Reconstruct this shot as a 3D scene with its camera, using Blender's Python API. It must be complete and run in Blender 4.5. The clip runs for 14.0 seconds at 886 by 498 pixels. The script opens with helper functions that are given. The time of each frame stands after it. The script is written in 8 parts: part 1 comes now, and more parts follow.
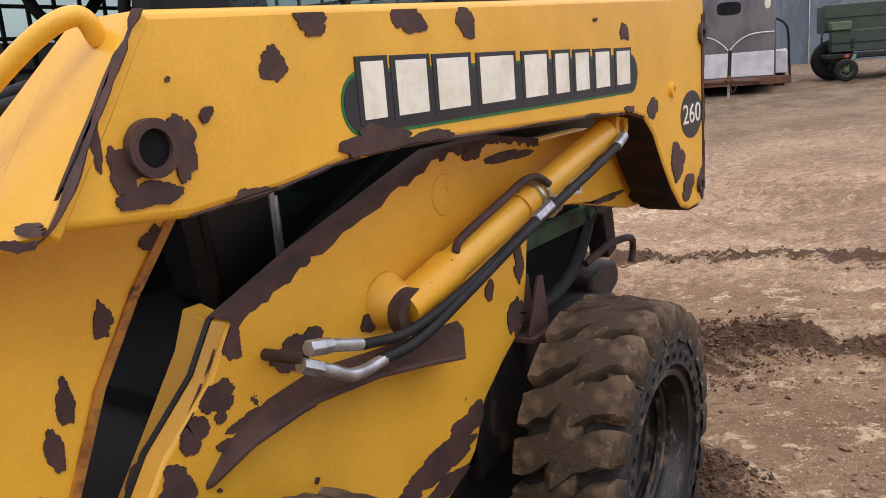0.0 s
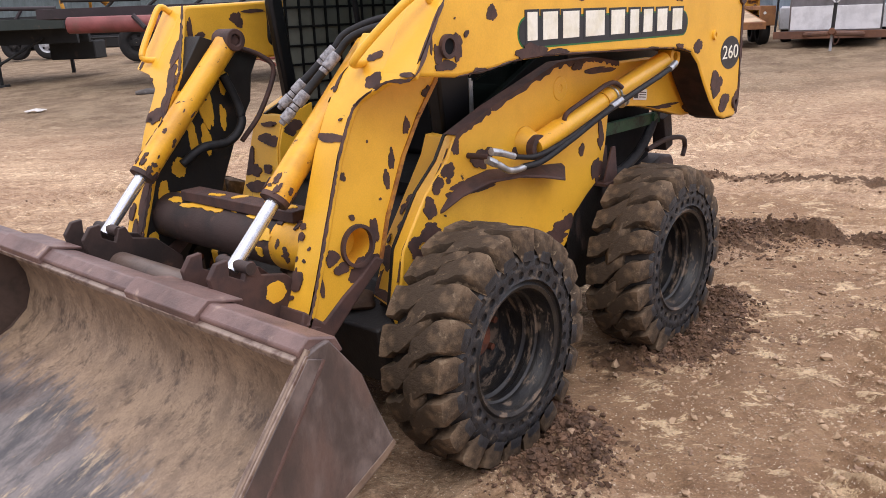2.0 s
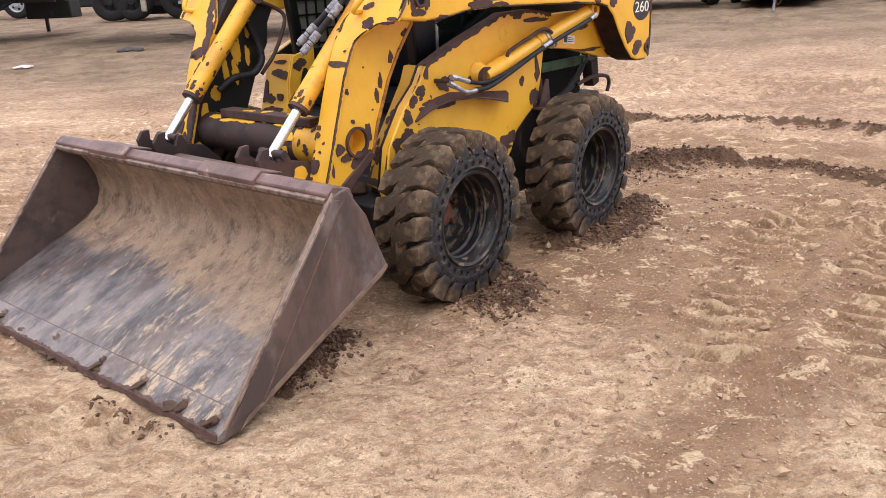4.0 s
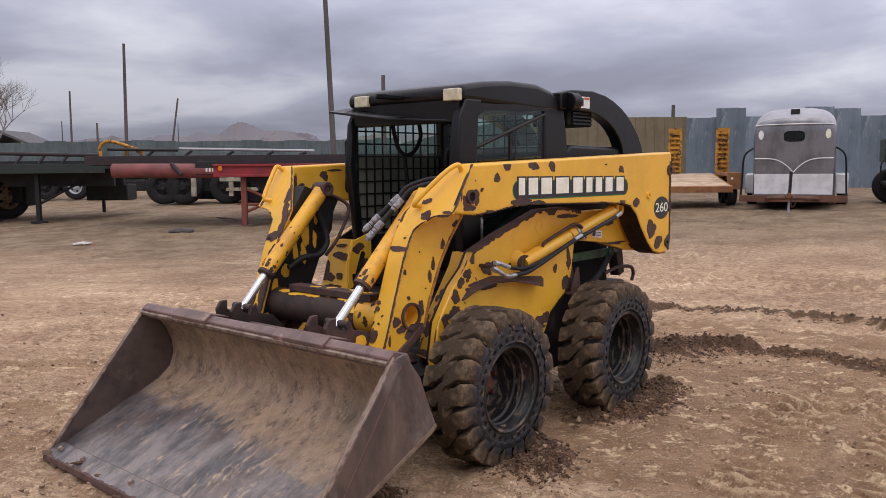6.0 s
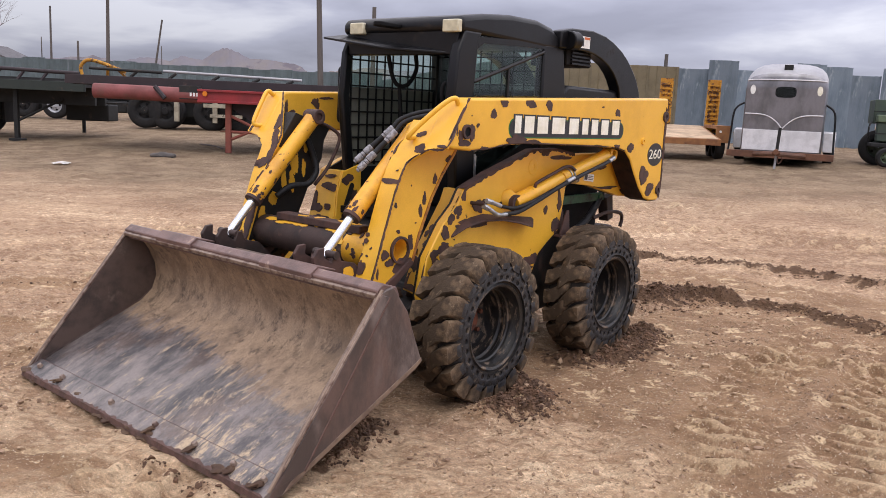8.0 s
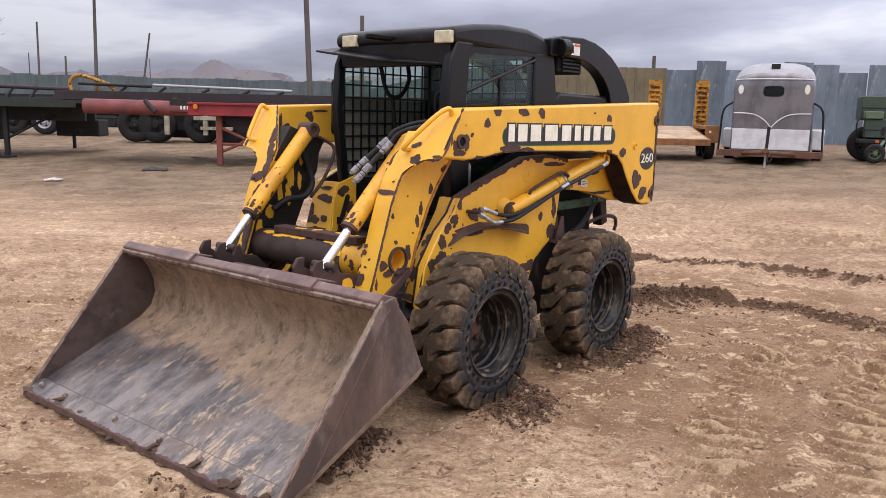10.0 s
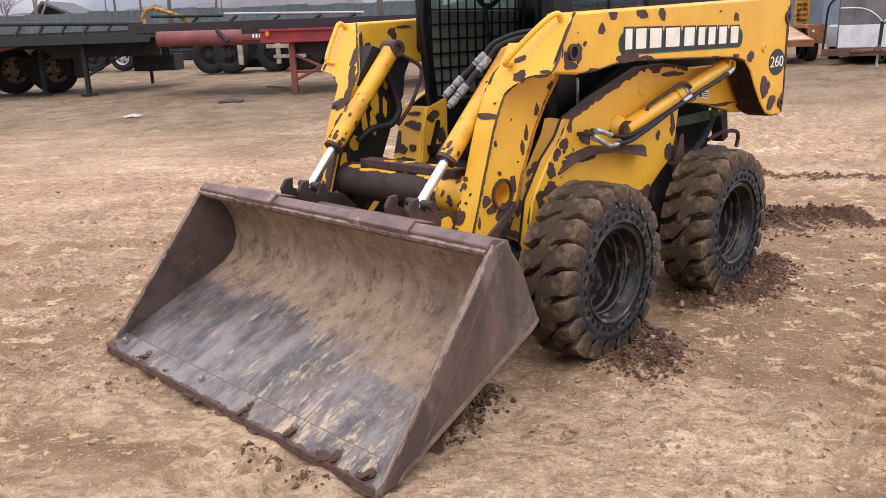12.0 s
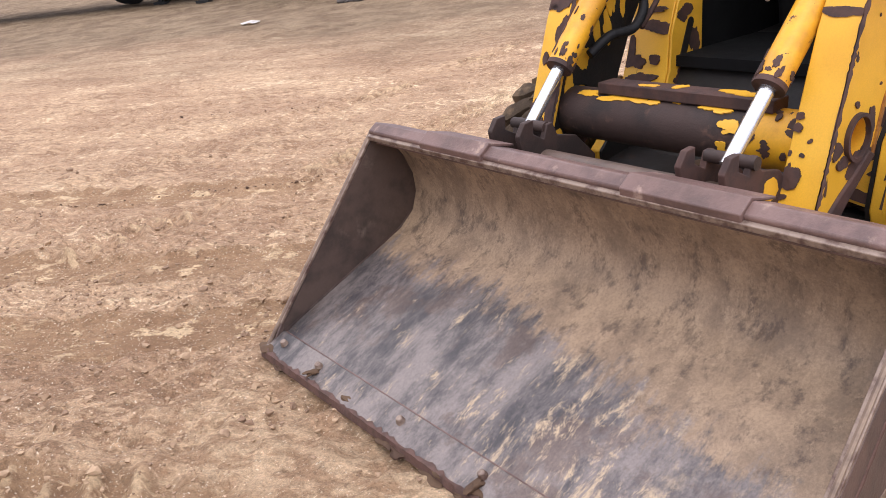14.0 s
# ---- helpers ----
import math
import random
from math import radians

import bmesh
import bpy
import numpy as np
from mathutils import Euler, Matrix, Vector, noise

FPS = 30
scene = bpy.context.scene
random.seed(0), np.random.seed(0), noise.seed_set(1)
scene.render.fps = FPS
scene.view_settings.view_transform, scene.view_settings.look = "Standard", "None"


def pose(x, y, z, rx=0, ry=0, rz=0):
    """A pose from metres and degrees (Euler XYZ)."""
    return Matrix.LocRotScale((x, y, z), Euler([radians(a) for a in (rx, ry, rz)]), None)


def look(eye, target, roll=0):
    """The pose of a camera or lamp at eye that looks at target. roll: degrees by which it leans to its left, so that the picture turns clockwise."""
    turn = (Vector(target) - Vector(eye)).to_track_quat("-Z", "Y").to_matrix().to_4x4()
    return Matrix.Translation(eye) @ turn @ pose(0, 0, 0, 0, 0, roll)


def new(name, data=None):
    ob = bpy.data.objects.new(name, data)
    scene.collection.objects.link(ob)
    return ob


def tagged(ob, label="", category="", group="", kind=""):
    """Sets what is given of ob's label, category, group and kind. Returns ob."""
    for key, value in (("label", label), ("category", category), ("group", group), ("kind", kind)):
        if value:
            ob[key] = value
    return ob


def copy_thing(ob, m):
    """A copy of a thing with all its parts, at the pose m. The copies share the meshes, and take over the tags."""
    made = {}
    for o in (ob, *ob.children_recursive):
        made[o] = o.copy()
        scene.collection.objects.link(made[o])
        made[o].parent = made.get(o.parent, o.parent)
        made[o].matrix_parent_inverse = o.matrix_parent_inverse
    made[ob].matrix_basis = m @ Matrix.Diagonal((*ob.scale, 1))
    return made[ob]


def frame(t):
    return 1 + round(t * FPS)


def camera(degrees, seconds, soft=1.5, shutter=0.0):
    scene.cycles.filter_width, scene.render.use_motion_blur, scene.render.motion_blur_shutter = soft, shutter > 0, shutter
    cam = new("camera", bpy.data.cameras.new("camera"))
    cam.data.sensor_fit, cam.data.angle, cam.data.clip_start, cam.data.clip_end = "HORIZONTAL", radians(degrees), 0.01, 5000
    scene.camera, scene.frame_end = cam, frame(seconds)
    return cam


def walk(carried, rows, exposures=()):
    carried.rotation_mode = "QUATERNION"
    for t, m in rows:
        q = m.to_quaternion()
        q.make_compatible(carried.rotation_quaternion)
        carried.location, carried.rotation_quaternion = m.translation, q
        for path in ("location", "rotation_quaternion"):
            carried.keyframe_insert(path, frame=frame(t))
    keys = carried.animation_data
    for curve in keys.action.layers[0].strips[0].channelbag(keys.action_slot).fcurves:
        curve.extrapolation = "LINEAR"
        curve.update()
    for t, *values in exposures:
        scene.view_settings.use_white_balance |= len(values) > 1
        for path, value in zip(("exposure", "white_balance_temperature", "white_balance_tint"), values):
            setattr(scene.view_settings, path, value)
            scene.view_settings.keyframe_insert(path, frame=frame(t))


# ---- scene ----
cam = camera(57.2, 14.0, soft=0.3)
PATH = [
    (0, (-0.845, -1.52, 1.365), (0.763, -0.412, 0.932), -4.5),
    (0.5, (-1.188, -1.639, 1.395), (0.37, -0.443, 1.014), -6.1),
    (1, (-1.481, -1.822, 1.406), (0.051, -0.609, 0.98), -4.5),
    (1.5, (-1.771, -2.112, 1.426), (-0.297, -0.847, 0.95), -3.3),
    (2, (-2.038, -2.251, 1.395), (-0.599, -0.979, 0.835), -2.3),
    (2.5, (-2.251, -2.414, 1.409), (-0.816, -1.175, 0.773), -1.2),
    (2.7, (-2.34, -2.511, 1.399), (-0.901, -1.285, 0.747), -1.1),
    (4.8, (-3.123, -3.079, 1.422), (-1.636, -1.881, 0.83), -2.9),
    (5, (-3.185, -3.108, 1.436), (-1.697, -1.869, 0.937), -2.9),
    (5.5, (-3.248, -3.11, 1.449), (-1.768, -1.789, 1.2), -1.8),
    (6, (-3.25, -3.122, 1.443), (-1.741, -1.824, 1.242), -0.5),
    (6.5, (-3.257, -3.115, 1.433), (-1.739, -1.833, 1.213), 0.1),
    (7, (-3.265, -3.088, 1.426), (-1.754, -1.806, 1.159), 1.3),
    (7.5, (-3.255, -3.069, 1.417), (-1.738, -1.807, 1.092), 2.5),
    (7.7, (-3.246, -3.06, 1.412), (-1.725, -1.808, 1.068), 2.8),
    (10, (-3.283, -3.062, 1.434), (-1.746, -1.826, 1.103), 1.2),
    (10.5, (-3.295, -3.035, 1.419), (-1.756, -1.803, 1.081), 1.5),
    (11, (-3.282, -2.97, 1.408), (-1.746, -1.752, 1.013), 1.4),
    (11.5, (-3.168, -2.859, 1.396), (-1.654, -1.64, 0.926), -0.0),
    (12, (-3.011, -2.663, 1.405), (-1.632, -1.311, 0.885), -2.0),
    (12.5, (-2.991, -2.313, 1.406), (-1.706, -0.88, 0.864), -2.4),
    (13, (-2.941, -2.076, 1.429), (-1.616, -0.682, 0.878), -2.5),
    (13.3, (-2.785, -1.935, 1.414), (-1.521, -0.509, 0.805), -3.3),
    (13.5, (-2.713, -1.835, 1.415), (-1.539, -0.351, 0.768), -5.1),
    (14, (-2.566, -1.488, 1.364), (-1.454, -0.002, 0.619), -6.0),
]
EXPOSURES = [(0, -0.12), (0.5, -0.20), (1, -0.17), (1.5, -0.02), (2, 0.17), (2.5, 0.28), (4.8, 0.32), (5, 0.27), (5.5, -0.08), (6, -0.32), (6.5, -0.33), (7, -0.15), (7.5, 0.0), (10, 0.07), (10.5, 0.06), (11, 0.12), (11.5, 0.17), (12, 0.25), (13, 0.30), (14, 0.32)]
walk(cam, [(t, look(eye, target, roll)) for t, eye, target, roll in PATH], EXPOSURES)

# ---------- light ----------
world = bpy.data.worlds.new("overcast")
scene.world = world
world.use_nodes = True
wn, wl = world.node_tree.nodes, world.node_tree.links
wn.clear()
SUN_EL, SUN_AZ = radians(54), radians(241)
w_out = wn.new("ShaderNodeOutputWorld")
w_bg = wn.new("ShaderNodeBackground")
w_bg2 = wn.new("ShaderNodeBackground")
w_mix = wn.new("ShaderNodeMixShader")
sky = wn.new("ShaderNodeTexSky")
sky.sky_type = "NISHITA"
sky.sun_disc = False
sky.sun_elevation, sky.sun_rotation = SUN_EL, SUN_AZ
w_bg.inputs[1].default_value = 0.10
wl.new(sky.outputs[0], w_bg.inputs[0])
tc = wn.new("ShaderNodeTexCoord")
sep = wn.new("ShaderNodeSeparateXYZ")
wl.new(tc.outputs["Generated"], sep.inputs[0])
addz = wn.new("ShaderNodeMath")
addz.operation = "ADD"
addz.inputs[1].default_value = 0.16
maxz = wn.new("ShaderNodeMath")
maxz.operation = "MAXIMUM"
maxz.inputs[1].default_value = 0.0
wl.new(sep.outputs[2], maxz.inputs[0])
wl.new(maxz.outputs[0], addz.inputs[0])
flat = wn.new("ShaderNodeVectorMath")
flat.operation = "DIVIDE"
comb = wn.new("ShaderNodeCombineXYZ")
for k in range(3):
    wl.new(addz.outputs[0], comb.inputs[k])
wl.new(tc.outputs["Generated"], flat.inputs[0])
wl.new(comb.outputs[0], flat.inputs[1])
cl = wn.new("ShaderNodeTexNoise")
cl.inputs["Scale"].default_value, cl.inputs["Detail"].default_value = 0.85, 7
cl.inputs["Roughness"].default_value, cl.inputs["Distortion"].default_value = 0.5, 0.25
wl.new(flat.outputs[0], cl.inputs["Vector"])
ramp = wn.new("ShaderNodeValToRGB")
e = ramp.color_ramp.elements
e[0].position, e[0].color = 0.34, (0.46, 0.465, 0.60, 1)
e[1].position, e[1].color = 0.64, (1.02, 1.025, 1.16, 1)
m_ = e.new(0.50)
m_.color = (0.655, 0.665, 0.835, 1)
wl.new(cl.outputs[0], ramp.inputs[0])
warm = wn.new("ShaderNodeMix")  # thin bright cloud overhead, bluer towards the horizon
warm.data_type, warm.blend_type = "RGBA", "MULTIPLY"
warm.inputs[7].default_value = (1.0, 0.955, 0.88, 1)
up = wn.new("ShaderNodeMapRange")
up.inputs["From Min"].default_value, up.inputs["From Max"].default_value = 0.22, 0.50
wl.new(maxz.outputs[0], up.inputs["Value"])
wl.new(up.outputs[0], warm.inputs[0])
wl.new(ramp.outputs[0], warm.inputs[6])
wl.new(warm.outputs[2], w_bg2.inputs[0])
lift = wn.new("ShaderNodeMath")  # an overcast sky is brightest overhead
lift.operation = "MULTIPLY_ADD"
lift.inputs[1].default_value, lift.inputs[2].default_value = 2.75, 0.51
wl.new(maxz.outputs[0], lift.inputs[0])
side = wn.new("ShaderNodeVectorMath")  # the cloud is thinner towards the sun's side
side.operation = "DOT_PRODUCT"
side.inputs[1].default_value = (0.652, -0.758, 0.0)
wl.new(tc.outputs["Generated"], side.inputs[0])
thin = wn.new("ShaderNodeMath")
thin.operation = "MULTIPLY_ADD"
thin.inputs[1].default_value, thin.inputs[2].default_value = 0.24, 1.0
wl.new(side.outputs["Value"], thin.inputs[0])
glow = wn.new("ShaderNodeMath")
glow.operation = "MULTIPLY"
wl.new(lift.outputs[0], glow.inputs[0])
wl.new(thin.outputs[0], glow.inputs[1])
wl.new(glow.outputs[0], w_bg2.inputs[1])
w_mix.inputs[0].default_value = 0.94
wl.new(w_bg.outputs[0], w_mix.inputs[1])
wl.new(w_bg2.outputs[0], w_mix.inputs[2])
wl.new(w_mix.outputs[0], w_out.inputs[0])

sun_data = bpy.data.lights.new("sun", "SUN")
sun_data.energy, sun_data.angle, sun_data.color = 1.05, radians(38), (1.0, 0.96, 0.9)
sun = new("sun", sun_data)
SUN_DIR = Vector((-0.62, -0.34, 1.0)).normalized()
sun.matrix_world = look(SUN_DIR * 50, (0, 0, 0))


# ---------- materials ----------
def rgb(h, gain=1.0):
    """Linear colour from an sRGB hex string."""
    v = [int(h[i:i + 2], 16) / 255 for i in (0, 2, 4)]
    return tuple(gain * (c / 12.92 if c < 0.04045 else ((c + 0.055) / 1.055) ** 2.4) for c in v) + (1,)


def material(name, base, second=None, scale=6.0, mix=(0.4, 0.65), rough=0.6, metal=0.0, bump=0.2, grain=60.0, third=None, third_at=(0.62, 0.66), third_scale=3.0, rough3=0.8, coords="Object", stretch=(1, 1, 1), spec=0.5, jitter=0.0, depth=0.004):
    """Paint or stuff of two tones at one scale, fine relief at another, and worn patches of a third tone."""
    m = bpy.data.materials.new(name)
    m.use_nodes = True
    n, l = m.node_tree.nodes, m.node_tree.links
    b = n["Principled BSDF"]
    b.inputs["Metallic"].default_value = metal
    b.inputs["Specular IOR Level"].default_value = spec
    t = n.new("ShaderNodeTexCoord")
    mp = n.new("ShaderNodeMapping")
    mp.inputs["Scale"].default_value = stretch
    l.new(t.outputs[coords], mp.inputs[0])

    def noise_at(s, detail=5, rough_=0.6, dist=0.0):
        q = n.new("ShaderNodeTexNoise")
        q.inputs["Scale"].default_value, q.inputs["Detail"].default_value = s, detail
        q.inputs["Roughness"].default_value, q.inputs["Distortion"].default_value = rough_, dist
        l.new(mp.outputs[0], q.inputs["Vector"])
        return q.outputs[0]

    def steps(value, lo, hi):
        r = n.new("ShaderNodeMapRange")
        r.interpolation_type = "SMOOTHSTEP"
        r.inputs["From Min"].default_value, r.inputs["From Max"].default_value = lo, hi
        l.new(value, r.inputs["Value"])
        return r.outputs[0]

    def blend(f, a, c):
        q = n.new("ShaderNodeMix")
        q.data_type = "RGBA"
        l.new(f, q.inputs[0])
        for k, v in ((6, a), (7, c)):
            if isinstance(v, tuple):
                q.inputs[k].default_value = v
            else:
                l.new(v, q.inputs[k])
        return q.outputs[2]

    second = second or tuple(0.8 * c for c in base[:3]) + (1,)
    col = blend(steps(noise_at(scale), *mix), base, second)
    fine = noise_at(grain, 4, 0.7)
    dark = n.new("ShaderNodeHueSaturation")
    l.new(col, dark.inputs["Color"])
    fr = n.new("ShaderNodeMapRange")
    fr.inputs["To Min"].default_value, fr.inputs["To Max"].default_value = 0.82, 1.16
    l.new(fine, fr.inputs["Value"])
    if jitter:
        oi = n.new("ShaderNodeObjectInfo")
        jr = n.new("ShaderNodeMapRange")
        jr.inputs["To Min"].default_value, jr.inputs["To Max"].default_value = 1 - jitter, 1 + jitter
        l.new(oi.outputs["Random"], jr.inputs["Value"])
        mu = n.new("ShaderNodeMath")
        mu.operation = "MULTIPLY"
        l.new(fr.outputs[0], mu.inputs[0])
        l.new(jr.outputs[0], mu.inputs[1])
        l.new(mu.outputs[0], dark.inputs["Value"])
    else:
        l.new(fr.outputs[0], dark.inputs["Value"])
    col = dark.outputs[0]
    rr = n.new("ShaderNodeMapRange")
    rr.inputs["To Min"].default_value, rr.inputs["To Max"].default_value = max(0, rough - 0.12), min(1, rough + 0.12)
    l.new(noise_at(scale * 2.3), rr.inputs["Value"])
    rough_out = rr.outputs[0]
    if third:
        f3 = steps(noise_at(third_scale, 8, 0.65, 0.3), *third_at)
        col = blend(f3, col, third)
        rm = n.new("ShaderNodeMix")
        l.new(f3, rm.inputs[0])
        l.new(rough_out, rm.inputs[2])
        rm.inputs[3].default_value = rough3
        rough_out = rm.outputs[0]
    l.new(col, b.inputs["Base Color"])
    l.new(rough_out, b.inputs["Roughness"])
    if bump:
        bp = n.new("ShaderNodeBump")
        bp.inputs["Strength"].default_value, bp.inputs["Distance"].default_value = bump, depth
        l.new(fine, bp.inputs["Height"])
        l.new(bp.outputs[0], b.inputs["Normal"])
    return m


YELLOW = material("yellow_paint", rgb("E7B138"), rgb("DCA632"), 5, rough=0.36, bump=0.05, grain=220, third=rgb("4A332C"), third_at=(0.70, 0.71), third_scale=11)
YELLOW_WORN = material("worn_yellow_paint", rgb("E3A828"), rgb("CB9228"), 9, rough=0.42, bump=0.08, grain=160, third=rgb("4C362E"), third_at=(0.63, 0.645), third_scale=26)
BARE = material("bare_brown_primer", rgb("4E362F"), rgb("3A2A27"), 14, rough=0.75, bump=0.25, grain=240)
DARKFRAME = material("dark_worn_steel", rgb("3C2C27"), rgb("281F1C"), 8, rough=0.7, bump=0.3, grain=120, third=rgb("5A4238"), third_at=(0.6, 0.7), third_scale=9)
BLACKPAINT = material("black_cab_paint", rgb("101013"), rgb("0B0B0D"), 5, rough=0.36, bump=0.08, grain=200, third=rgb("2C2724"), third_at=(0.60, 0.72), third_scale=7, spec=0.28)
INTERIOR = material("black_cab_lining", rgb("121214"), rgb("0C0C0E"), 5, rough=0.8, spec=0.2, bump=0.15, grain=100)
TREAD = material("mud_caked_tread", rgb("685745"), rgb("453A2F"), 8, (0.46, 0.60), spec=0.2, rough=0.85, bump=0.6, grain=60, third=rgb("867560"), third_at=(0.54, 0.66), third_scale=20, depth=0.012)
CARCASS = material("dark_tyre_groove", rgb("2A231D"), rgb("1B1815"), 9, rough=0.9, bump=0.6, grain=50)
BRASSMUD = material("caked_clods", rgb("6E523D"), rgb("483426"), 18, (0.35, 0.65), rough=0.9, bump=0.8, grain=160)
SIDEWALL = material("black_sidewall", rgb("28282B"), rgb("1A1A1C"), 16, rough=0.6, bump=0.6, grain=90, third=rgb("665A4C"), third_at=(0.52, 0.68), third_scale=22)
RIM = material("black_rim", rgb("161618"), rgb("26231F"), 12, rough=0.42, bump=0.4, grain=70, third=rgb("695A4C"), third_at=(0.52, 0.64), third_scale=14, stretch=(1, 2.6, 1))
PALE_EDGE = material("worn_bright_edge", rgb("837060"), rgb("65544A"), 14, rough=0.45, metal=0.2, bump=0.2, grain=150)
FLANGE = material("rust_orange_edge", rgb("B07A2C"), rgb("7E4E28"), 16, (0.42, 0.58), rough=0.55, bump=0.2, grain=150, third=rgb("4C362E"), third_at=(0.58, 0.64), third_scale=20)
# near-black brown for the far leg and for chassis insides, whose shade it holds
NEARBLACK = material("near_black_brown", rgb("1B1614"), rgb("110F0E"), 9, rough=0.6, bump=0.4, grain=90, third=rgb("3A2B25"), third_at=(0.58, 0.70), third_scale=10)
HUBRUST = material("rusty_hub", rgb("70402C"), rgb("4A2E25"), 20, rough=0.8)
CHROME = material("chrome_rod", rgb("D8DADD"), rgb("C8CACD"), 20, rough=0.2, metal=0.85, bump=0.0)
ZINC = material("zinc_fitting", rgb("B9BCC0"), rgb("8F9296"), 30, rough=0.35, metal=0.75, bump=0.1)
HOSE = material("rubber_hose", rgb("19191B"), rgb("232325"), 30, rough=0.6, bump=0.2, grain=200, spec=0.3)
SPIRAL = material("dusty_spiral_sleeve", rgb("98979A"), rgb("68666A"), 60, rough=0.7, bump=0.3, grain=300)
BUCKET = material("rust_brown_bucket", rgb("67574E"), rgb("4E423C"), 6, rough=0.45, metal=0.15, bump=0.35, grain=110, third=rgb("75625A"), third_at=(0.54, 0.70), third_scale=6, stretch=(1, 1, 0.5))
BUCKET_SIDE = material("rusted_side_plate", rgb("62504A"), rgb("4A403D"), 6, (0.42, 0.60), rough=0.42, metal=0.10, bump=0.4, grain=110, third=rgb("776A64"), third_at=(0.50, 0.68), third_scale=4.5, stretch=(1, 1, 0.5))
INNER_BROWN = material("dark_inner_brown", rgb("55463F"), rgb("3C322E"), 7, rough=0.6, bump=0.3, grain=110, third=rgb("6E6056"), third_at=(0.58, 0.70), third_scale=9)
BUCKET_RUST = material("red_rust_weld", rgb("5C433B"), rgb("4A362F"), 30, rough=0.7, bump=0.5, grain=160)
SCRAPED = material("scraped_rim_steel", rgb("8E7D70"), rgb("5A453D"), 24, rough=0.4, metal=0.2, bump=0.3, grain=140)
BUCKET_RED = material("faded_red_brown_lip", rgb("735B55"), rgb("5A4642"), 9, rough=0.46, bump=0.35, grain=120, third=rgb("907B70"), third_at=(0.58, 0.70), third_scale=13)
LIP_PLATE = material("rusty_wear_plate", rgb("705852"), rgb("584540"), 7, rough=0.5, bump=0.4, grain=120, third=rgb("9A8478"), third_at=(0.58, 0.70), third_scale=10)
LOGOBLACK = material("black_decal", rgb("20242A"), rgb("181B20"), 12, rough=0.4, bump=0)
LOGOGREEN = material("green_decal_edge", rgb("1C6B34"), rough=0.4, bump=0)
CREAM = material("cream_decal", rgb("EDEBDD"), rgb("E0DCC6"), 12, rough=0.45, bump=0)
WHITE = material("white_decal", rgb("E4E4E0"), rough=0.5, bump=0)
ORANGE = material("orange_decal", rgb("C8642A"), rough=0.5, bump=0)
GREEN = material("green_engine_paint", rgb("1F4A30"), rgb("173724"), 8, rough=0.55, third=rgb("2E2A26"), third_at=(0.5, 0.65), third_scale=8)
LAMP = material("cream_lamp_lens", rgb("C9C3A8"), rgb("B4AE95"), 30, rough=0.3, bump=0)
CRUMB = material("dry_dirt_crumbs", rgb("AE9477"), rgb("836A56"), 3, rough=0.95, bump=0.5, grain=120)
MUD = material("dark_wet_mud", rgb("57422F"), rgb("432F22"), 9, rough=0.85, bump=0.8, grain=50)


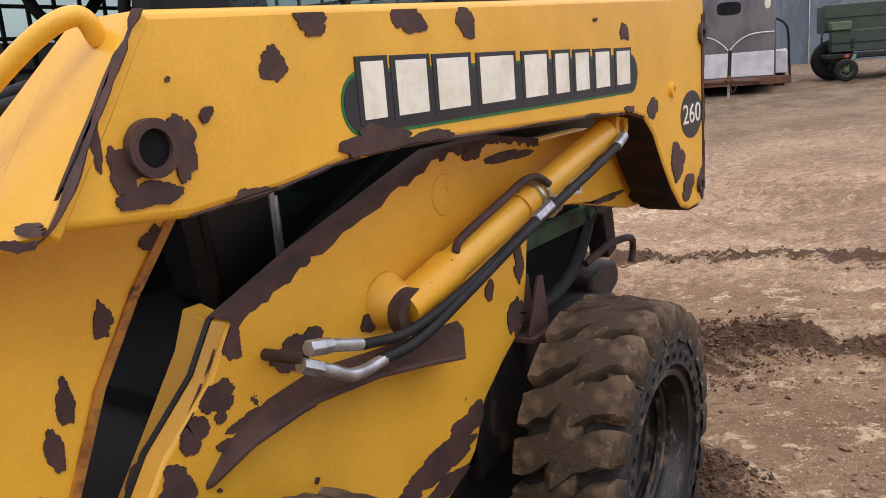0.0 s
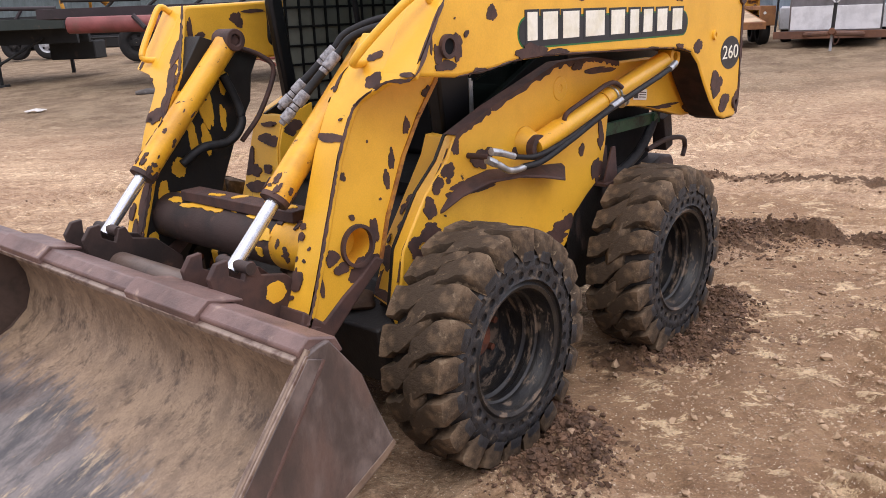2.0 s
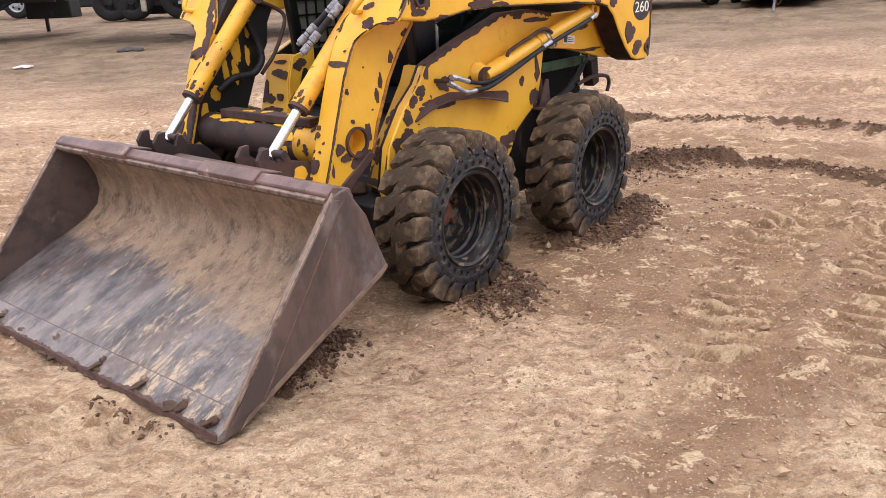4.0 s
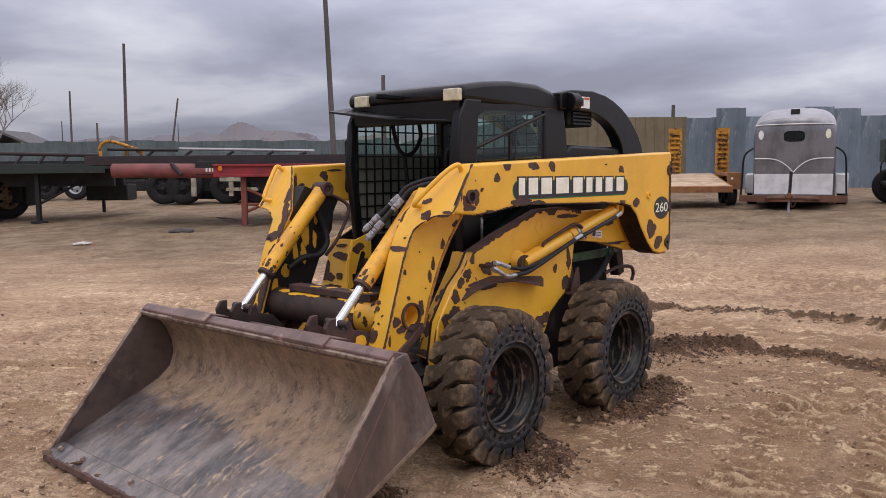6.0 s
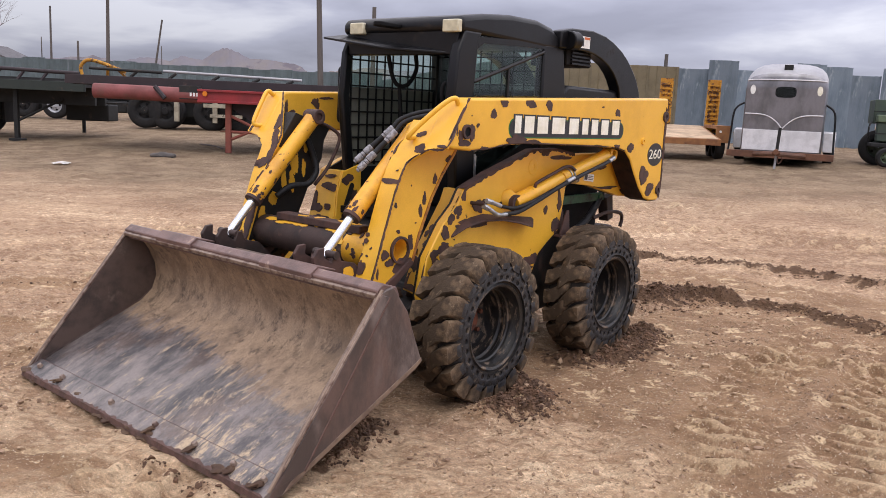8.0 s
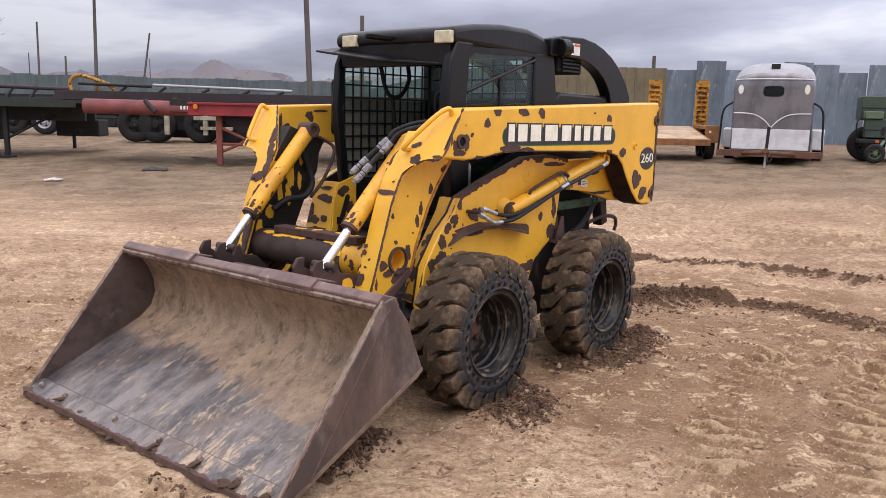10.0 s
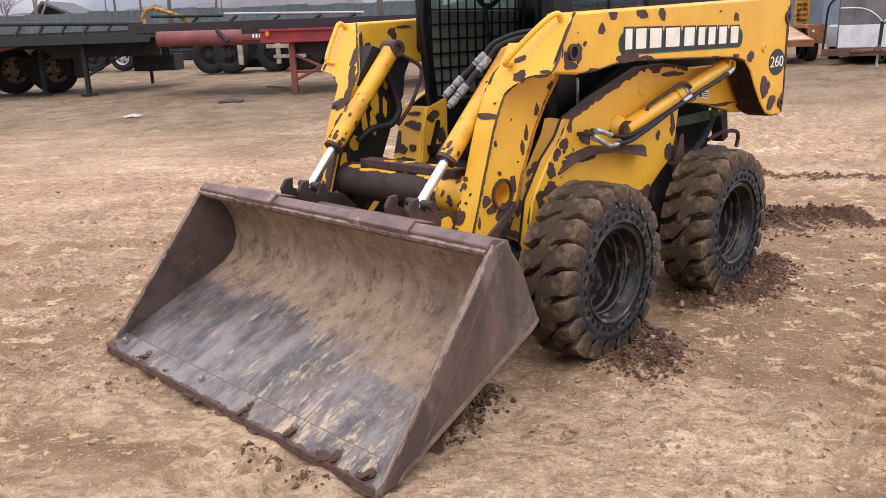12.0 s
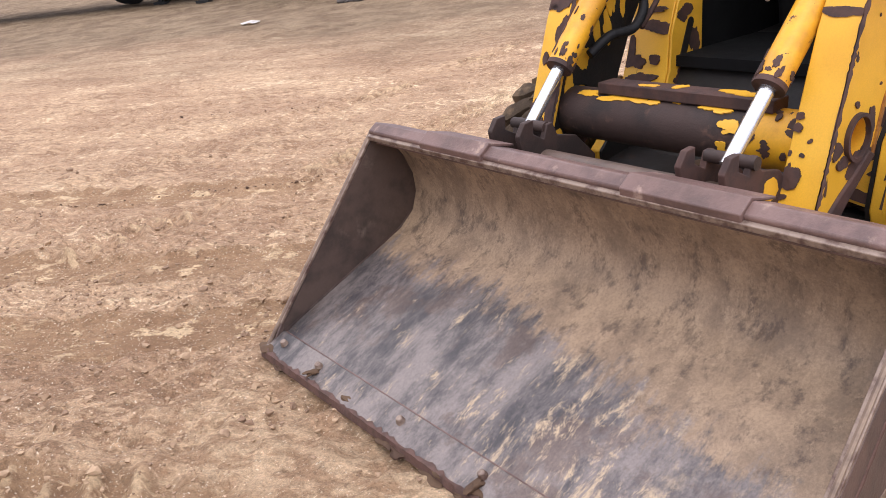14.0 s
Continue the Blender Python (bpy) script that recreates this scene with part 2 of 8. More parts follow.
def bucket_floor():
    """Rusty steel: dirt film on the curved back, dark scraped floor with pale streaks."""
    m = bpy.data.materials.new("scraped_bucket_steel")
    m.use_nodes = True
    n, l = m.node_tree.nodes, m.node_tree.links
    b = n["Principled BSDF"]
    t = n.new("ShaderNodeTexCoord")
    sp = n.new("ShaderNodeSeparateXYZ")
    l.new(t.outputs["Object"], sp.inputs[0])

    def noise_at(s, detail=6, rough_=0.65, stretch=(1, 1, 1), dist=0.0):
        mp = n.new("ShaderNodeMapping")
        mp.inputs["Scale"].default_value = stretch
        l.new(t.outputs["Object"], mp.inputs[0])
        q = n.new("ShaderNodeTexNoise")
        q.inputs["Scale"].default_value, q.inputs["Detail"].default_value = s, detail
        q.inputs["Roughness"].default_value, q.inputs["Distortion"].default_value = rough_, dist
        l.new(mp.outputs[0], q.inputs["Vector"])
        return q.outputs[0]

    def steps(value, lo, hi):
        r = n.new("ShaderNodeMapRange")
        r.interpolation_type = "SMOOTHSTEP"
        r.inputs["From Min"].default_value, r.inputs["From Max"].default_value = lo, hi
        l.new(value, r.inputs["Value"])
        return r.outputs[0]

    def calc(op, a, c):
        q = n.new("ShaderNodeMath")
        q.operation = op
        for k, v in ((0, a), (1, c)):
            if isinstance(v, (int, float)):
                q.inputs[k].default_value = v
            else:
                l.new(v, q.inputs[k])
        return q.outputs[0]

    def blend(f, a, c):
        q = n.new("ShaderNodeMix")
        q.data_type = "RGBA"
        l.new(f, q.inputs[0])
        for k, v in ((6, a), (7, c)):
            if isinstance(v, tuple):
                q.inputs[k].default_value = v
            else:
                l.new(v, q.inputs[k])
        return q.outputs[2]

    film = blend(steps(noise_at(4, 8, 0.72, (1, 1.4, 1)), 0.36, 0.64), rgb("9D866E"), rgb("7A6755"))
    film = blend(calc("MULTIPLY", steps(noise_at(13, 8, 0.78, (1, 1.25, 0.7)), 0.50, 0.64), 0.75), film, rgb("52443A"))
    film = blend(calc("MULTIPLY", steps(noise_at(11, 9, 0.80, (1, 1.2, 0.8)), 0.53, 0.62), 0.6), film, rgb("A58E75"))
    steel = blend(steps(noise_at(5, 8, 0.74, (0.7, 1.5, 0.7)), 0.38, 0.64), rgb("7E7571"), rgb("413E40"))
    steel = blend(calc("MULTIPLY", steps(noise_at(3.2, 6, 0.7), 0.54, 0.64), 0.6), steel, rgb("5E4D44"))
    veer = calc("MULTIPLY", calc("MAXIMUM", calc("SUBTRACT", 0.12, sp.outputs[1]), 0.0), 0.27)
    far = calc("ADD", calc("ADD", sp.outputs[0], veer), calc("MULTIPLY", calc("SUBTRACT", noise_at(2.6, 8, 0.72, (1, 0.8, 1)), 0.5), 0.50))
    far = calc("ADD", far, calc("MULTIPLY", calc("SUBTRACT", noise_at(17, 6, 0.8, (0.5, 1.8, 0.5)), 0.5), 0.42))
    floor = steps(far, -0.99, -1.10)
    col = blend(floor, film, steel)
    lean = calc("MULTIPLY", calc("MINIMUM", calc("MAXIMUM", calc("MULTIPLY", sp.outputs[1], -1.0), -0.4), 0.4), 0.09)
    streak = steps(calc("ADD", noise_at(9, 10, 0.82, (0.62, 1.6, 0.62), 0.3), lean), 0.53, 0.63)
    patchy = calc("MULTIPLY", streak, steps(noise_at(2.6, 7, 0.7), 0.38, 0.52))
    patchy = calc("MULTIPLY", patchy, steps(noise_at(60, 4, 0.8), 0.30, 0.44))
    col = blend(calc("MULTIPLY", patchy, floor), col, rgb("B5A084"))
    fine = n.new("ShaderNodeHueSaturation")
    fr = n.new("ShaderNodeMapRange")
    fr.inputs["From Min"].default_value, fr.inputs["From Max"].default_value = 0.34, 0.66
    fr.inputs["To Min"].default_value, fr.inputs["To Max"].default_value = 0.80, 1.18
    l.new(noise_at(120, 5, 0.8), fr.inputs["Value"])
    l.new(fr.outputs[0], fine.inputs["Value"])
    l.new(col, fine.inputs["Color"])
    col = fine.outputs[0]
    l.new(col, b.inputs["Base Color"])
    r = calc("SUBTRACT", 0.58, calc("MULTIPLY", floor, 0.22))
    l.new(calc("ADD", r, calc("MULTIPLY", patchy, 0.2)), b.inputs["Roughness"])
    l.new(calc("MULTIPLY", floor, 0.25), b.inputs["Metallic"])
    bp = n.new("ShaderNodeBump")
    bp.inputs["Strength"].default_value, bp.inputs["Distance"].default_value = 0.35, 0.004
    l.new(noise_at(40, 6, 0.75), bp.inputs["Height"])
    l.new(bp.outputs[0], b.inputs["Normal"])
    return m


BUCKET_FLOOR = bucket_floor()


def glass(name, tint, rough=0.03):
    m = bpy.data.materials.new(name)
    m.use_nodes = True
    n, l = m.node_tree.nodes, m.node_tree.links
    n.clear()
    o, mix_, tr, gl, lw, pw, fr = (n.new("ShaderNode" + k) for k in ("OutputMaterial", "MixShader", "BsdfTransparent", "BsdfGlossy", "LayerWeight", "Math", "Math"))
    tr.inputs[0].default_value = tint
    gl.inputs["Roughness"].default_value = rough
    lw.inputs[0].default_value = 0.5
    pw.operation, fr.operation = "POWER", "MULTIPLY_ADD"
    pw.inputs[1].default_value, fr.inputs[1].default_value, fr.inputs[2].default_value = 4.0, 0.9, 0.025
    l.new(lw.outputs["Facing"], pw.inputs[0])
    l.new(pw.outputs[0], fr.inputs[0])
    l.new(fr.outputs[0], mix_.inputs[0])
    l.new(tr.outputs[0], mix_.inputs[1])
    l.new(gl.outputs[0], mix_.inputs[2])
    l.new(mix_.outputs[0], o.inputs[0])
    return m


GREYPANE = material("opaque_grey_pane", rgb("6E6F66"), rgb("5C5D55"), 3, rough=0.45, bump=0.05)
CABGLASS = glass("tinted_cab_glass", (0.80, 0.88, 0.84, 1))


# ---------- building helpers ----------
def mesh_of(name, bm, mat_):
    bmesh.ops.recalc_face_normals(bm, faces=bm.faces)
    me = bpy.data.meshes.new(name)
    bm.to_mesh(me)
    bm.free()
    if mat_:
        me.materials.append(mat_)
    return me


def smooth(ob, angle=40):
    for p in ob.data.polygons:
        p.use_smooth = True
    ob.data.set_sharp_from_angle(angle=radians(angle))
    return ob


def part(name, bm, mat_, parent, label="", bevel=0.0, seg=2):
    ob = new(name, mesh_of(name, bm, mat_))
    ob.parent = parent
    if label:
        tagged(ob, label)
    smooth(ob)
    if bevel:
        mod = ob.modifiers.new("edges", "BEVEL")
        mod.width, mod.segments, mod.limit_method, mod.angle_limit = bevel, seg, "ANGLE", radians(35)
    return ob


def thing(name, label, category, at=(0, 0, 0), turn=0.0, group="", kind=""):
    ob = new(name)
    ob.empty_display_size = 0.2
    ob.matrix_world = pose(*at, 0, 0, turn)
    return tagged(ob, label, category, group, kind)


def solid(name, bm, mat_, label, category, kind="", bevel=0.0, group=""):
    """A thing that is one mesh."""
    ob = new(name, mesh_of(name, bm, mat_))
    smooth(ob)
    if bevel:
        mod = ob.modifiers.new("edges", "BEVEL")
        mod.width, mod.segments, mod.limit_method, mod.angle_limit = bevel, 2, "ANGLE", radians(35)
    return tagged(ob, label, category, group, kind)


def box(bm, x0, x1, y0, y1, z0, z1, m=None):
    v = [bm.verts.new((x, y, z)) for x in (x0, x1) for y in (y0, y1) for z in (z0, z1)]
    for f in ((0, 1, 3, 2), (4, 6, 7, 5), (0, 4, 5, 1), (2, 3, 7, 6), (0, 2, 6, 4), (1, 5, 7, 3)):
        bm.faces.new([v[i] for i in f])
    if m:
        bmesh.ops.transform(bm, matrix=m, verts=v)
    return v


def prism(bm, poly, y0, y1, m=None):
    """Polygon in x, z pushed through from y0 to y1."""
    a = [bm.verts.new((x, y0, z)) for x, z in poly]
    c = [bm.verts.new((x, y1, z)) for x, z in poly]
    bm.faces.new(a)
    bm.faces.new(c[::-1])
    for i in range(len(poly)):
        j = (i + 1) % len(poly)
        bm.faces.new((a[i], c[i], c[j], a[j]))
    if m:
        bmesh.ops.transform(bm, matrix=m, verts=a + c)
    return a + c


def prism_hole(bm, poly, hole, y0, y1):
    """Prism with a round hole right through; hole is (x, z, radius)."""
    ring = [(hole[0] + hole[2] * math.cos(2 * math.pi * k / 32), hole[1] + hole[2] * math.sin(2 * math.pi * k / 32)) for k in range(32)]
    sides = []
    for y in (y0, y1):
        loops, edges = [], []
        for pts in (poly, ring):
            v = [bm.verts.new((x, y, z)) for x, z in pts]
            edges += [bm.edges.new((v[k], v[(k + 1) % len(v)])) for k in range(len(v))]
            loops.append(v)
        bmesh.ops.triangle_fill(bm, edges=edges, use_beauty=True)
        sides.append(loops)
    for a, c in zip(*sides):
        for k in range(len(a)):
            j = (k + 1) % len(a)
            bm.faces.new((a[k], c[k], c[j], a[j]))


def rod(bm, p0, p1, r, r1=None, seg=16, caps=True):
    p0, p1 = Vector(p0), Vector(p1)
    r1 = r if r1 is None else r1
    q = (p1 - p0).to_track_quat("Z", "Y").to_matrix()
    ring = [[bm.verts.new(p + q @ Vector((rr * math.cos(a), rr * math.sin(a), 0))) for a in [2 * math.pi * k / seg for k in range(seg)]] for p, rr in ((p0, r), (p1, r1))]
    for k in range(seg):
        bm.faces.new((ring[0][k], ring[0][(k + 1) % seg], ring[1][(k + 1) % seg], ring[1][k]))
    if caps:
        bm.faces.new(ring[0][::-1])
        bm.faces.new(ring[1])
    return ring[0] + ring[1]


def ring_tube(bm, c, axis, r_out, r_in, length, seg=28):
    """A short pipe with an open bore round an axis."""
    c, axis = Vector(c), Vector(axis).normalized()
    q = axis.to_track_quat("Z", "Y").to_matrix()
    loops = []
    for r, h in ((r_out, 0), (r_out, length), (r_in, length), (r_in, 0)):
        loops.append([bm.verts.new(c + q @ Vector((r * math.cos(2 * math.pi * k / seg), r * math.sin(2 * math.pi * k / seg), h))) for k in range(seg)])
    for a in range(4):
        p, s = loops[a], loops[(a + 1) % 4]
        for k in range(seg):
            bm.faces.new((p[k], p[(k + 1) % seg], s[(k + 1) % seg], s[k]))


def curve_pts(pts, n=8):
    """Catmull-Rom through the points."""
    p = [Vector(a) for a in pts]
    p = [2 * p[0] - p[1]] + p + [2 * p[-1] - p[-2]]
    out = []
    for i in range(1, len(p) - 2):
        for k in range(n):
            t = k / n
            a, b, c, d = p[i - 1], p[i], p[i + 1], p[i + 2]
            out.append(0.5 * ((2 * b) + (c - a) * t + (2 * a - 5 * b + 4 * c - d) * t * t + (3 * b - a - 3 * c + d) * t ** 3))
    return out + [p[-2]]


def sweep(bm, pts, r, seg=10, n=8, ripple=0.0):
    c = curve_pts(pts, n)
    rings = []
    up = Vector((0.13, 0.31, 0.94))
    for i, p in enumerate(c):
        d = (c[min(i + 1, len(c) - 1)] - c[max(i - 1, 0)]).normalized()
        s = d.cross(up).normalized()
        u = s.cross(d)
        rr = r * (1 + ripple * (i % 2))
        rings.append([bm.verts.new(p + rr * (s * math.cos(2 * math.pi * k / seg) + u * math.sin(2 * math.pi * k / seg))) for k in range(seg)])
    for a, b_ in zip(rings, rings[1:]):
        for k in range(seg):
            bm.faces.new((a[k], a[(k + 1) % seg], b_[(k + 1) % seg], b_[k]))
    bm.faces.new(rings[0][::-1])
    bm.faces.new(rings[-1])


def lathe(bm, prof, seg=48, axis_y=True):
    """Turn a profile of (radius, y) round the y axis; closed if first and last agree."""
    rings = []
    for r, y in prof:
        rings.append([bm.verts.new((r * math.cos(2 * math.pi * k / seg), y, r * math.sin(2 * math.pi * k / seg))) for k in range(seg)])
    for a, b_ in zip(rings, rings[1:]):
        for k in range(seg):
            bm.faces.new((a[k], a[(k + 1) % seg], b_[(k + 1) % seg], b_[k]))
    return rings


def flake(bm, place, cx, cz, rx, rz, seed, tilt=0.0, n=44, rough_=0.34, lift=0.0016):
    """A ragged thin patch; place(u, v, h) lays flat coordinates and a height onto the surface."""
    rnd = random.Random(seed)
    ph = [rnd.uniform(0, 6.28) for _ in range(8)]
    am = [rough_ * rnd.uniform(0.4, 1.0) / (k + 1.15) ** 1.22 for k in range(8)]
    fq = [2, 3, 5, 7, 11, 17, 25, 33]
    edge = []
    ct, st = math.cos(radians(tilt)), math.sin(radians(tilt))
    for k in range(n):
        a = 2 * math.pi * k / n
        r = 1 + sum(am[i] * math.sin(fq[i] * a + ph[i]) for i in range(8))
        u, v = rx * r * math.cos(a), rz * r * math.sin(a)
        edge.append((cx + u * ct - v * st, cz + u * st + v * ct))
    mid = bm.verts.new(place(cx, cz, lift))
    top = [bm.verts.new(place(u, v, lift)) for u, v in edge]
    low = [bm.verts.new(place(u, v, -0.002)) for u, v in edge]
    for k in range(n):
        j = (k + 1) % n
        bm.faces.new((mid, top[k], top[j]))
        bm.faces.new((top[k], low[k], low[j], top[j]))


# ---------- ground ----------
def value_noise(x, y, seed):
    """Smooth lattice noise on arrays, 0 to 1."""
    r = np.random.RandomState(seed).rand(64, 64)
    xi, yi = np.floor(x).astype(int), np.floor(y).astype(int)
    fx, fy = x - xi, y - yi
    fx, fy = fx * fx * (3 - 2 * fx), fy * fy * (3 - 2 * fy)
    a, b_ = r[xi % 64, yi % 64], r[(xi + 1) % 64, yi % 64]
    c, d = r[xi % 64, (yi + 1) % 64], r[(xi + 1) % 64, (yi + 1) % 64]
    return (a * (1 - fx) + b_ * fx) * (1 - fy) + (c * (1 - fx) + d * fx) * fy


def slope(x):
    """The yard climbs gently towards the fence."""
    return np.minimum(0.034 * np.log1p(np.exp(np.minimum(x, 60) - 2.5)), 0.62)


def near_line(x, y, pts):
    """Distance from a polyline and how far along it, on arrays."""
    best, along = np.full(x.shape, 1e9), np.zeros(x.shape)
    run = 0.0
    for (ax, ay), (bx, by) in zip(pts, pts[1:]):
        lx, ly = bx - ax, by - ay
        ln = math.hypot(lx, ly)
        t = np.clip(((x - ax) * lx + (y - ay) * ly) / ln ** 2, 0, 1)
        d = np.hypot(x - ax - t * lx, y - ay - t * ly)
        along = np.where(d < best, run + t * ln, along)
        best = np.minimum(best, d)
        run += ln
    return best, along


BERMS = (  # ridge line, half width, height
    (((4.02, 0.85), (4.15, 0.45), (4.32, -0.1), (4.5, -0.8), (4.55, -1.6), (4.45, -2.8)), 0.12, 0.065),
    (((2.42, -0.42), (2.62, -0.56), (2.86, -0.66), (2.98, -0.90), (2.97, -1.38), (2.88, -1.95), (2.74, -2.6)), 0.125, 0.070),
    (((0.74, -0.80), (0.98, -0.92), (1.22, -0.93), (1.45, -0.86), (1.66, -0.80)), 0.125, 0.085),
    (((-0.24, -0.96), (-0.12, -1.02), (0.04, -0.95), (0.14, -0.82)), 0.115, 0.095),
    (((-1.22, -0.80), (-1.0, -0.76), (-0.78, -0.68)), 0.08, 0.06),
    (((2.38, -0.38), (2.70, -0.48), (3.02, -0.72)), 0.25, 0.085),
    (((-1.67, -0.28), (-1.66, -0.50), (-1.63, -0.78)), 0.034, 0.018),
    (((-2.05, 3.80), (-1.0, 3.30), (-0.24, 2.63)), 0.045, 0.032),
    (((-2.9, 8.4), (-0.4, 5.9), (1.2, 4.2)), 0.040, 0.025),
)
WET = 6  # the first of them are damp mud
RUTS = (  # smooth pressed bands
    ((-3.4, 4.0), (-2.07, 2.78), (-1.48, 2.09), (-0.94, 1.66)),
    ((-3.6, 3.0), (-2.24, 1.94), (-1.82, 1.52), (-1.42, 1.23)),
    ((-3.2, 6.0), (-1.30, 3.55), (-0.45, 2.75)),
)
TRACKS = (  # shallow wheel tracks
    ((-6.0, 2.2), (-2.5, 2.6), (0.0, 2.9), (3.0, 3.6)),
    ((-6.0, 3.6), (-2.0, 3.9), (1.0, 4.5), (5.0, 5.5)),
    ((-5.0, -0.4), (-2.6, -0.9), (-1.2, -2.2), (-0.6, -4.0)),
    ((1.6, -1.5), (1.9, -2.2), (1.6, -4.2)),
    ((2.4, -1.75), (1.3, -1.70), (0.3, -1.85), (-1.2, -2.4)),
    ((2.6, -2.2), (1.5, -2.25), (0.4, -2.45), (-0.8, -3.0)),
    ((5.2, 2.0), (6.5, 0.2), (7.5, -2.5)),
    ((6.4, 3.0), (8.4, 0.6), (10.0, -2.5)),
    ((5.6, 0.9), (6.2, -0.8), (6.4, -2.6)),
    ((-4.5, 1.9), (-2.6, 0.9), (-1.9, 0.2), (-1.75, -0.6)),
)
DAMP = (((0.45, -1.25), (0.9, -1.28), (1.7, -1.20), (2.4, -1.40), (3.4, -2.2)), ((-2.9, 1.2), (-2.3, 0.55), (-1.9, -0.1)), ((0.5, -1.75), (1.3, -1.9), (2.2, -2.3)), ((-0.9, -2.1), (0.2, -2.2), (1.4, -2.5), (2.6, -3.3)), ((3.4, -0.2), (3.7, -1.2), (3.6, -2.4)))


def billow(x, y, seed):
    """Rounded lumps with sharp creases, 0 to 1."""
    return np.abs(2 * value_noise(x, y, seed) - 1)


def damp_at(x, y):
    """How damp and beaten smooth the ground is."""
    out = np.zeros(x.shape)
    for k, line in enumerate(DAMP):
        d, s = near_line(x, y, line)
        wide = (0.66, 0.20, 0.50, 0.30, 0.30)[k] * (0.55 + 0.9 * value_noise(x * 2.2 + k, y * 2.2, 91 + k))
        out = np.maximum(out, np.clip(1.25 - d / wide, 0, 1))
    return out


TRACK_HALF = [0.25 if i in (4, 5) else 0.34 if i in (6, 7, 8) else 0.17 for i in range(len(TRACKS))]


def tread(x, y, i, d, s):
    """How deep inside a wheel track, and the ridges that the lugs left in it."""
    inside = np.clip(1 - (d / TRACK_HALF[i]) ** 4, 0, 1) * np.clip(2.4 * value_noise(s * 1.3 + i, d * 2, 65 + i) - (0.1 if i in (4, 5) else 0.3), 0.15, 1)
    wave = 0.5 + 0.5 * np.sin(s * 2 * math.pi / (0.27 if i in (6, 7, 8) else 0.13) + 3.0 * np.abs(d) / 0.17 + 2.6 * value_noise(x * 3, y * 3, 11 + i))
    return inside, wave ** 1.8 * (0.45 + 0.75 * value_noise(x * 9, y * 9, 14 + i))


def ground_height(x, y):
    z = slope(x)
    r = np.hypot(x - 0.3, y + 0.2)
    z = z + 0.05 * (value_noise(x * 0.35, y * 0.35, 3) - 0.5) * np.clip(r / 3, 0, 1)
    z = z + 0.022 * (value_noise(x * 2.1, y * 2.1, 5) - 0.5)
    # trodden, dented, cloddy surface, calmer where it is damp and beaten flat
    trod = (0.30 + 0.95 * value_noise(x * 0.9 + 7, y * 0.9, 15)) * (1 - 0.55 * damp_at(x, y))
    wx, wy = x + 0.05 * value_noise(x * 6, y * 6, 17), y + 0.05 * value_noise(x * 6, y * 6, 19)
    z = z + trod * (0.020 * (value_noise(x * 7, y * 7, 7) - 0.5) + 0.018 * (billow(wx * 6.5, wy * 9, 25) - 0.5) + 0.020 * (value_noise(wx * 14, wy * 17, 27) - 0.5) + 0.016 * (value_noise(x * 30, y * 30, 29) - 0.5))
    dents = value_noise(x * 5.5 + 3, y * 9 + 1, 21)
    z = z - trod * (0.030 * np.clip(dents - 0.55, 0, 1) / 0.4 + 0.018 * np.clip(value_noise(x * 12, y * 17, 23) - 0.55, 0, 1) / 0.4)
    for i, line in enumerate(TRACKS):
        d, s = near_line(x, y, line)
        inside, bars = tread(x, y, i, d, s)
        z = z + inside * (-0.030 + (0.085 if i in (6, 7, 8) else 0.060) * bars) + 0.014 * np.exp(-((d - 0.04 - TRACK_HALF[i]) / 0.05) ** 2)
    for line in RUTS:
        d, s = near_line(x, y, line)
        press = np.clip(1 - (d / 0.16) ** 4, 0, 1)
        z = z * (1 - press) + press * (slope(x) - 0.026 + 0.006 * value_noise(x * 9, y * 9, 33))
    for i, (line, half, h) in enumerate(BERMS):
        d, s = near_line(x, y, line)
        w = half * (0.65 + 0.8 * value_noise(s * 3.1 + 5 * i, d * 0, 31 + i))
        lump = 0.25 + 0.65 * value_noise(x * 13, y * 13, 41 + i) + 0.45 * billow(x * 24, y * 24, 43) - 0.15 + 0.30 * (value_noise(x * 52, y * 52, 45) - 0.5)
        w = w * (0.6 + 0.8 * value_noise(x * 5 + i, y * 5, 61 + i))
        z = z + h * np.exp(-(d / w) ** 2 * 1.6) * lump
    return z


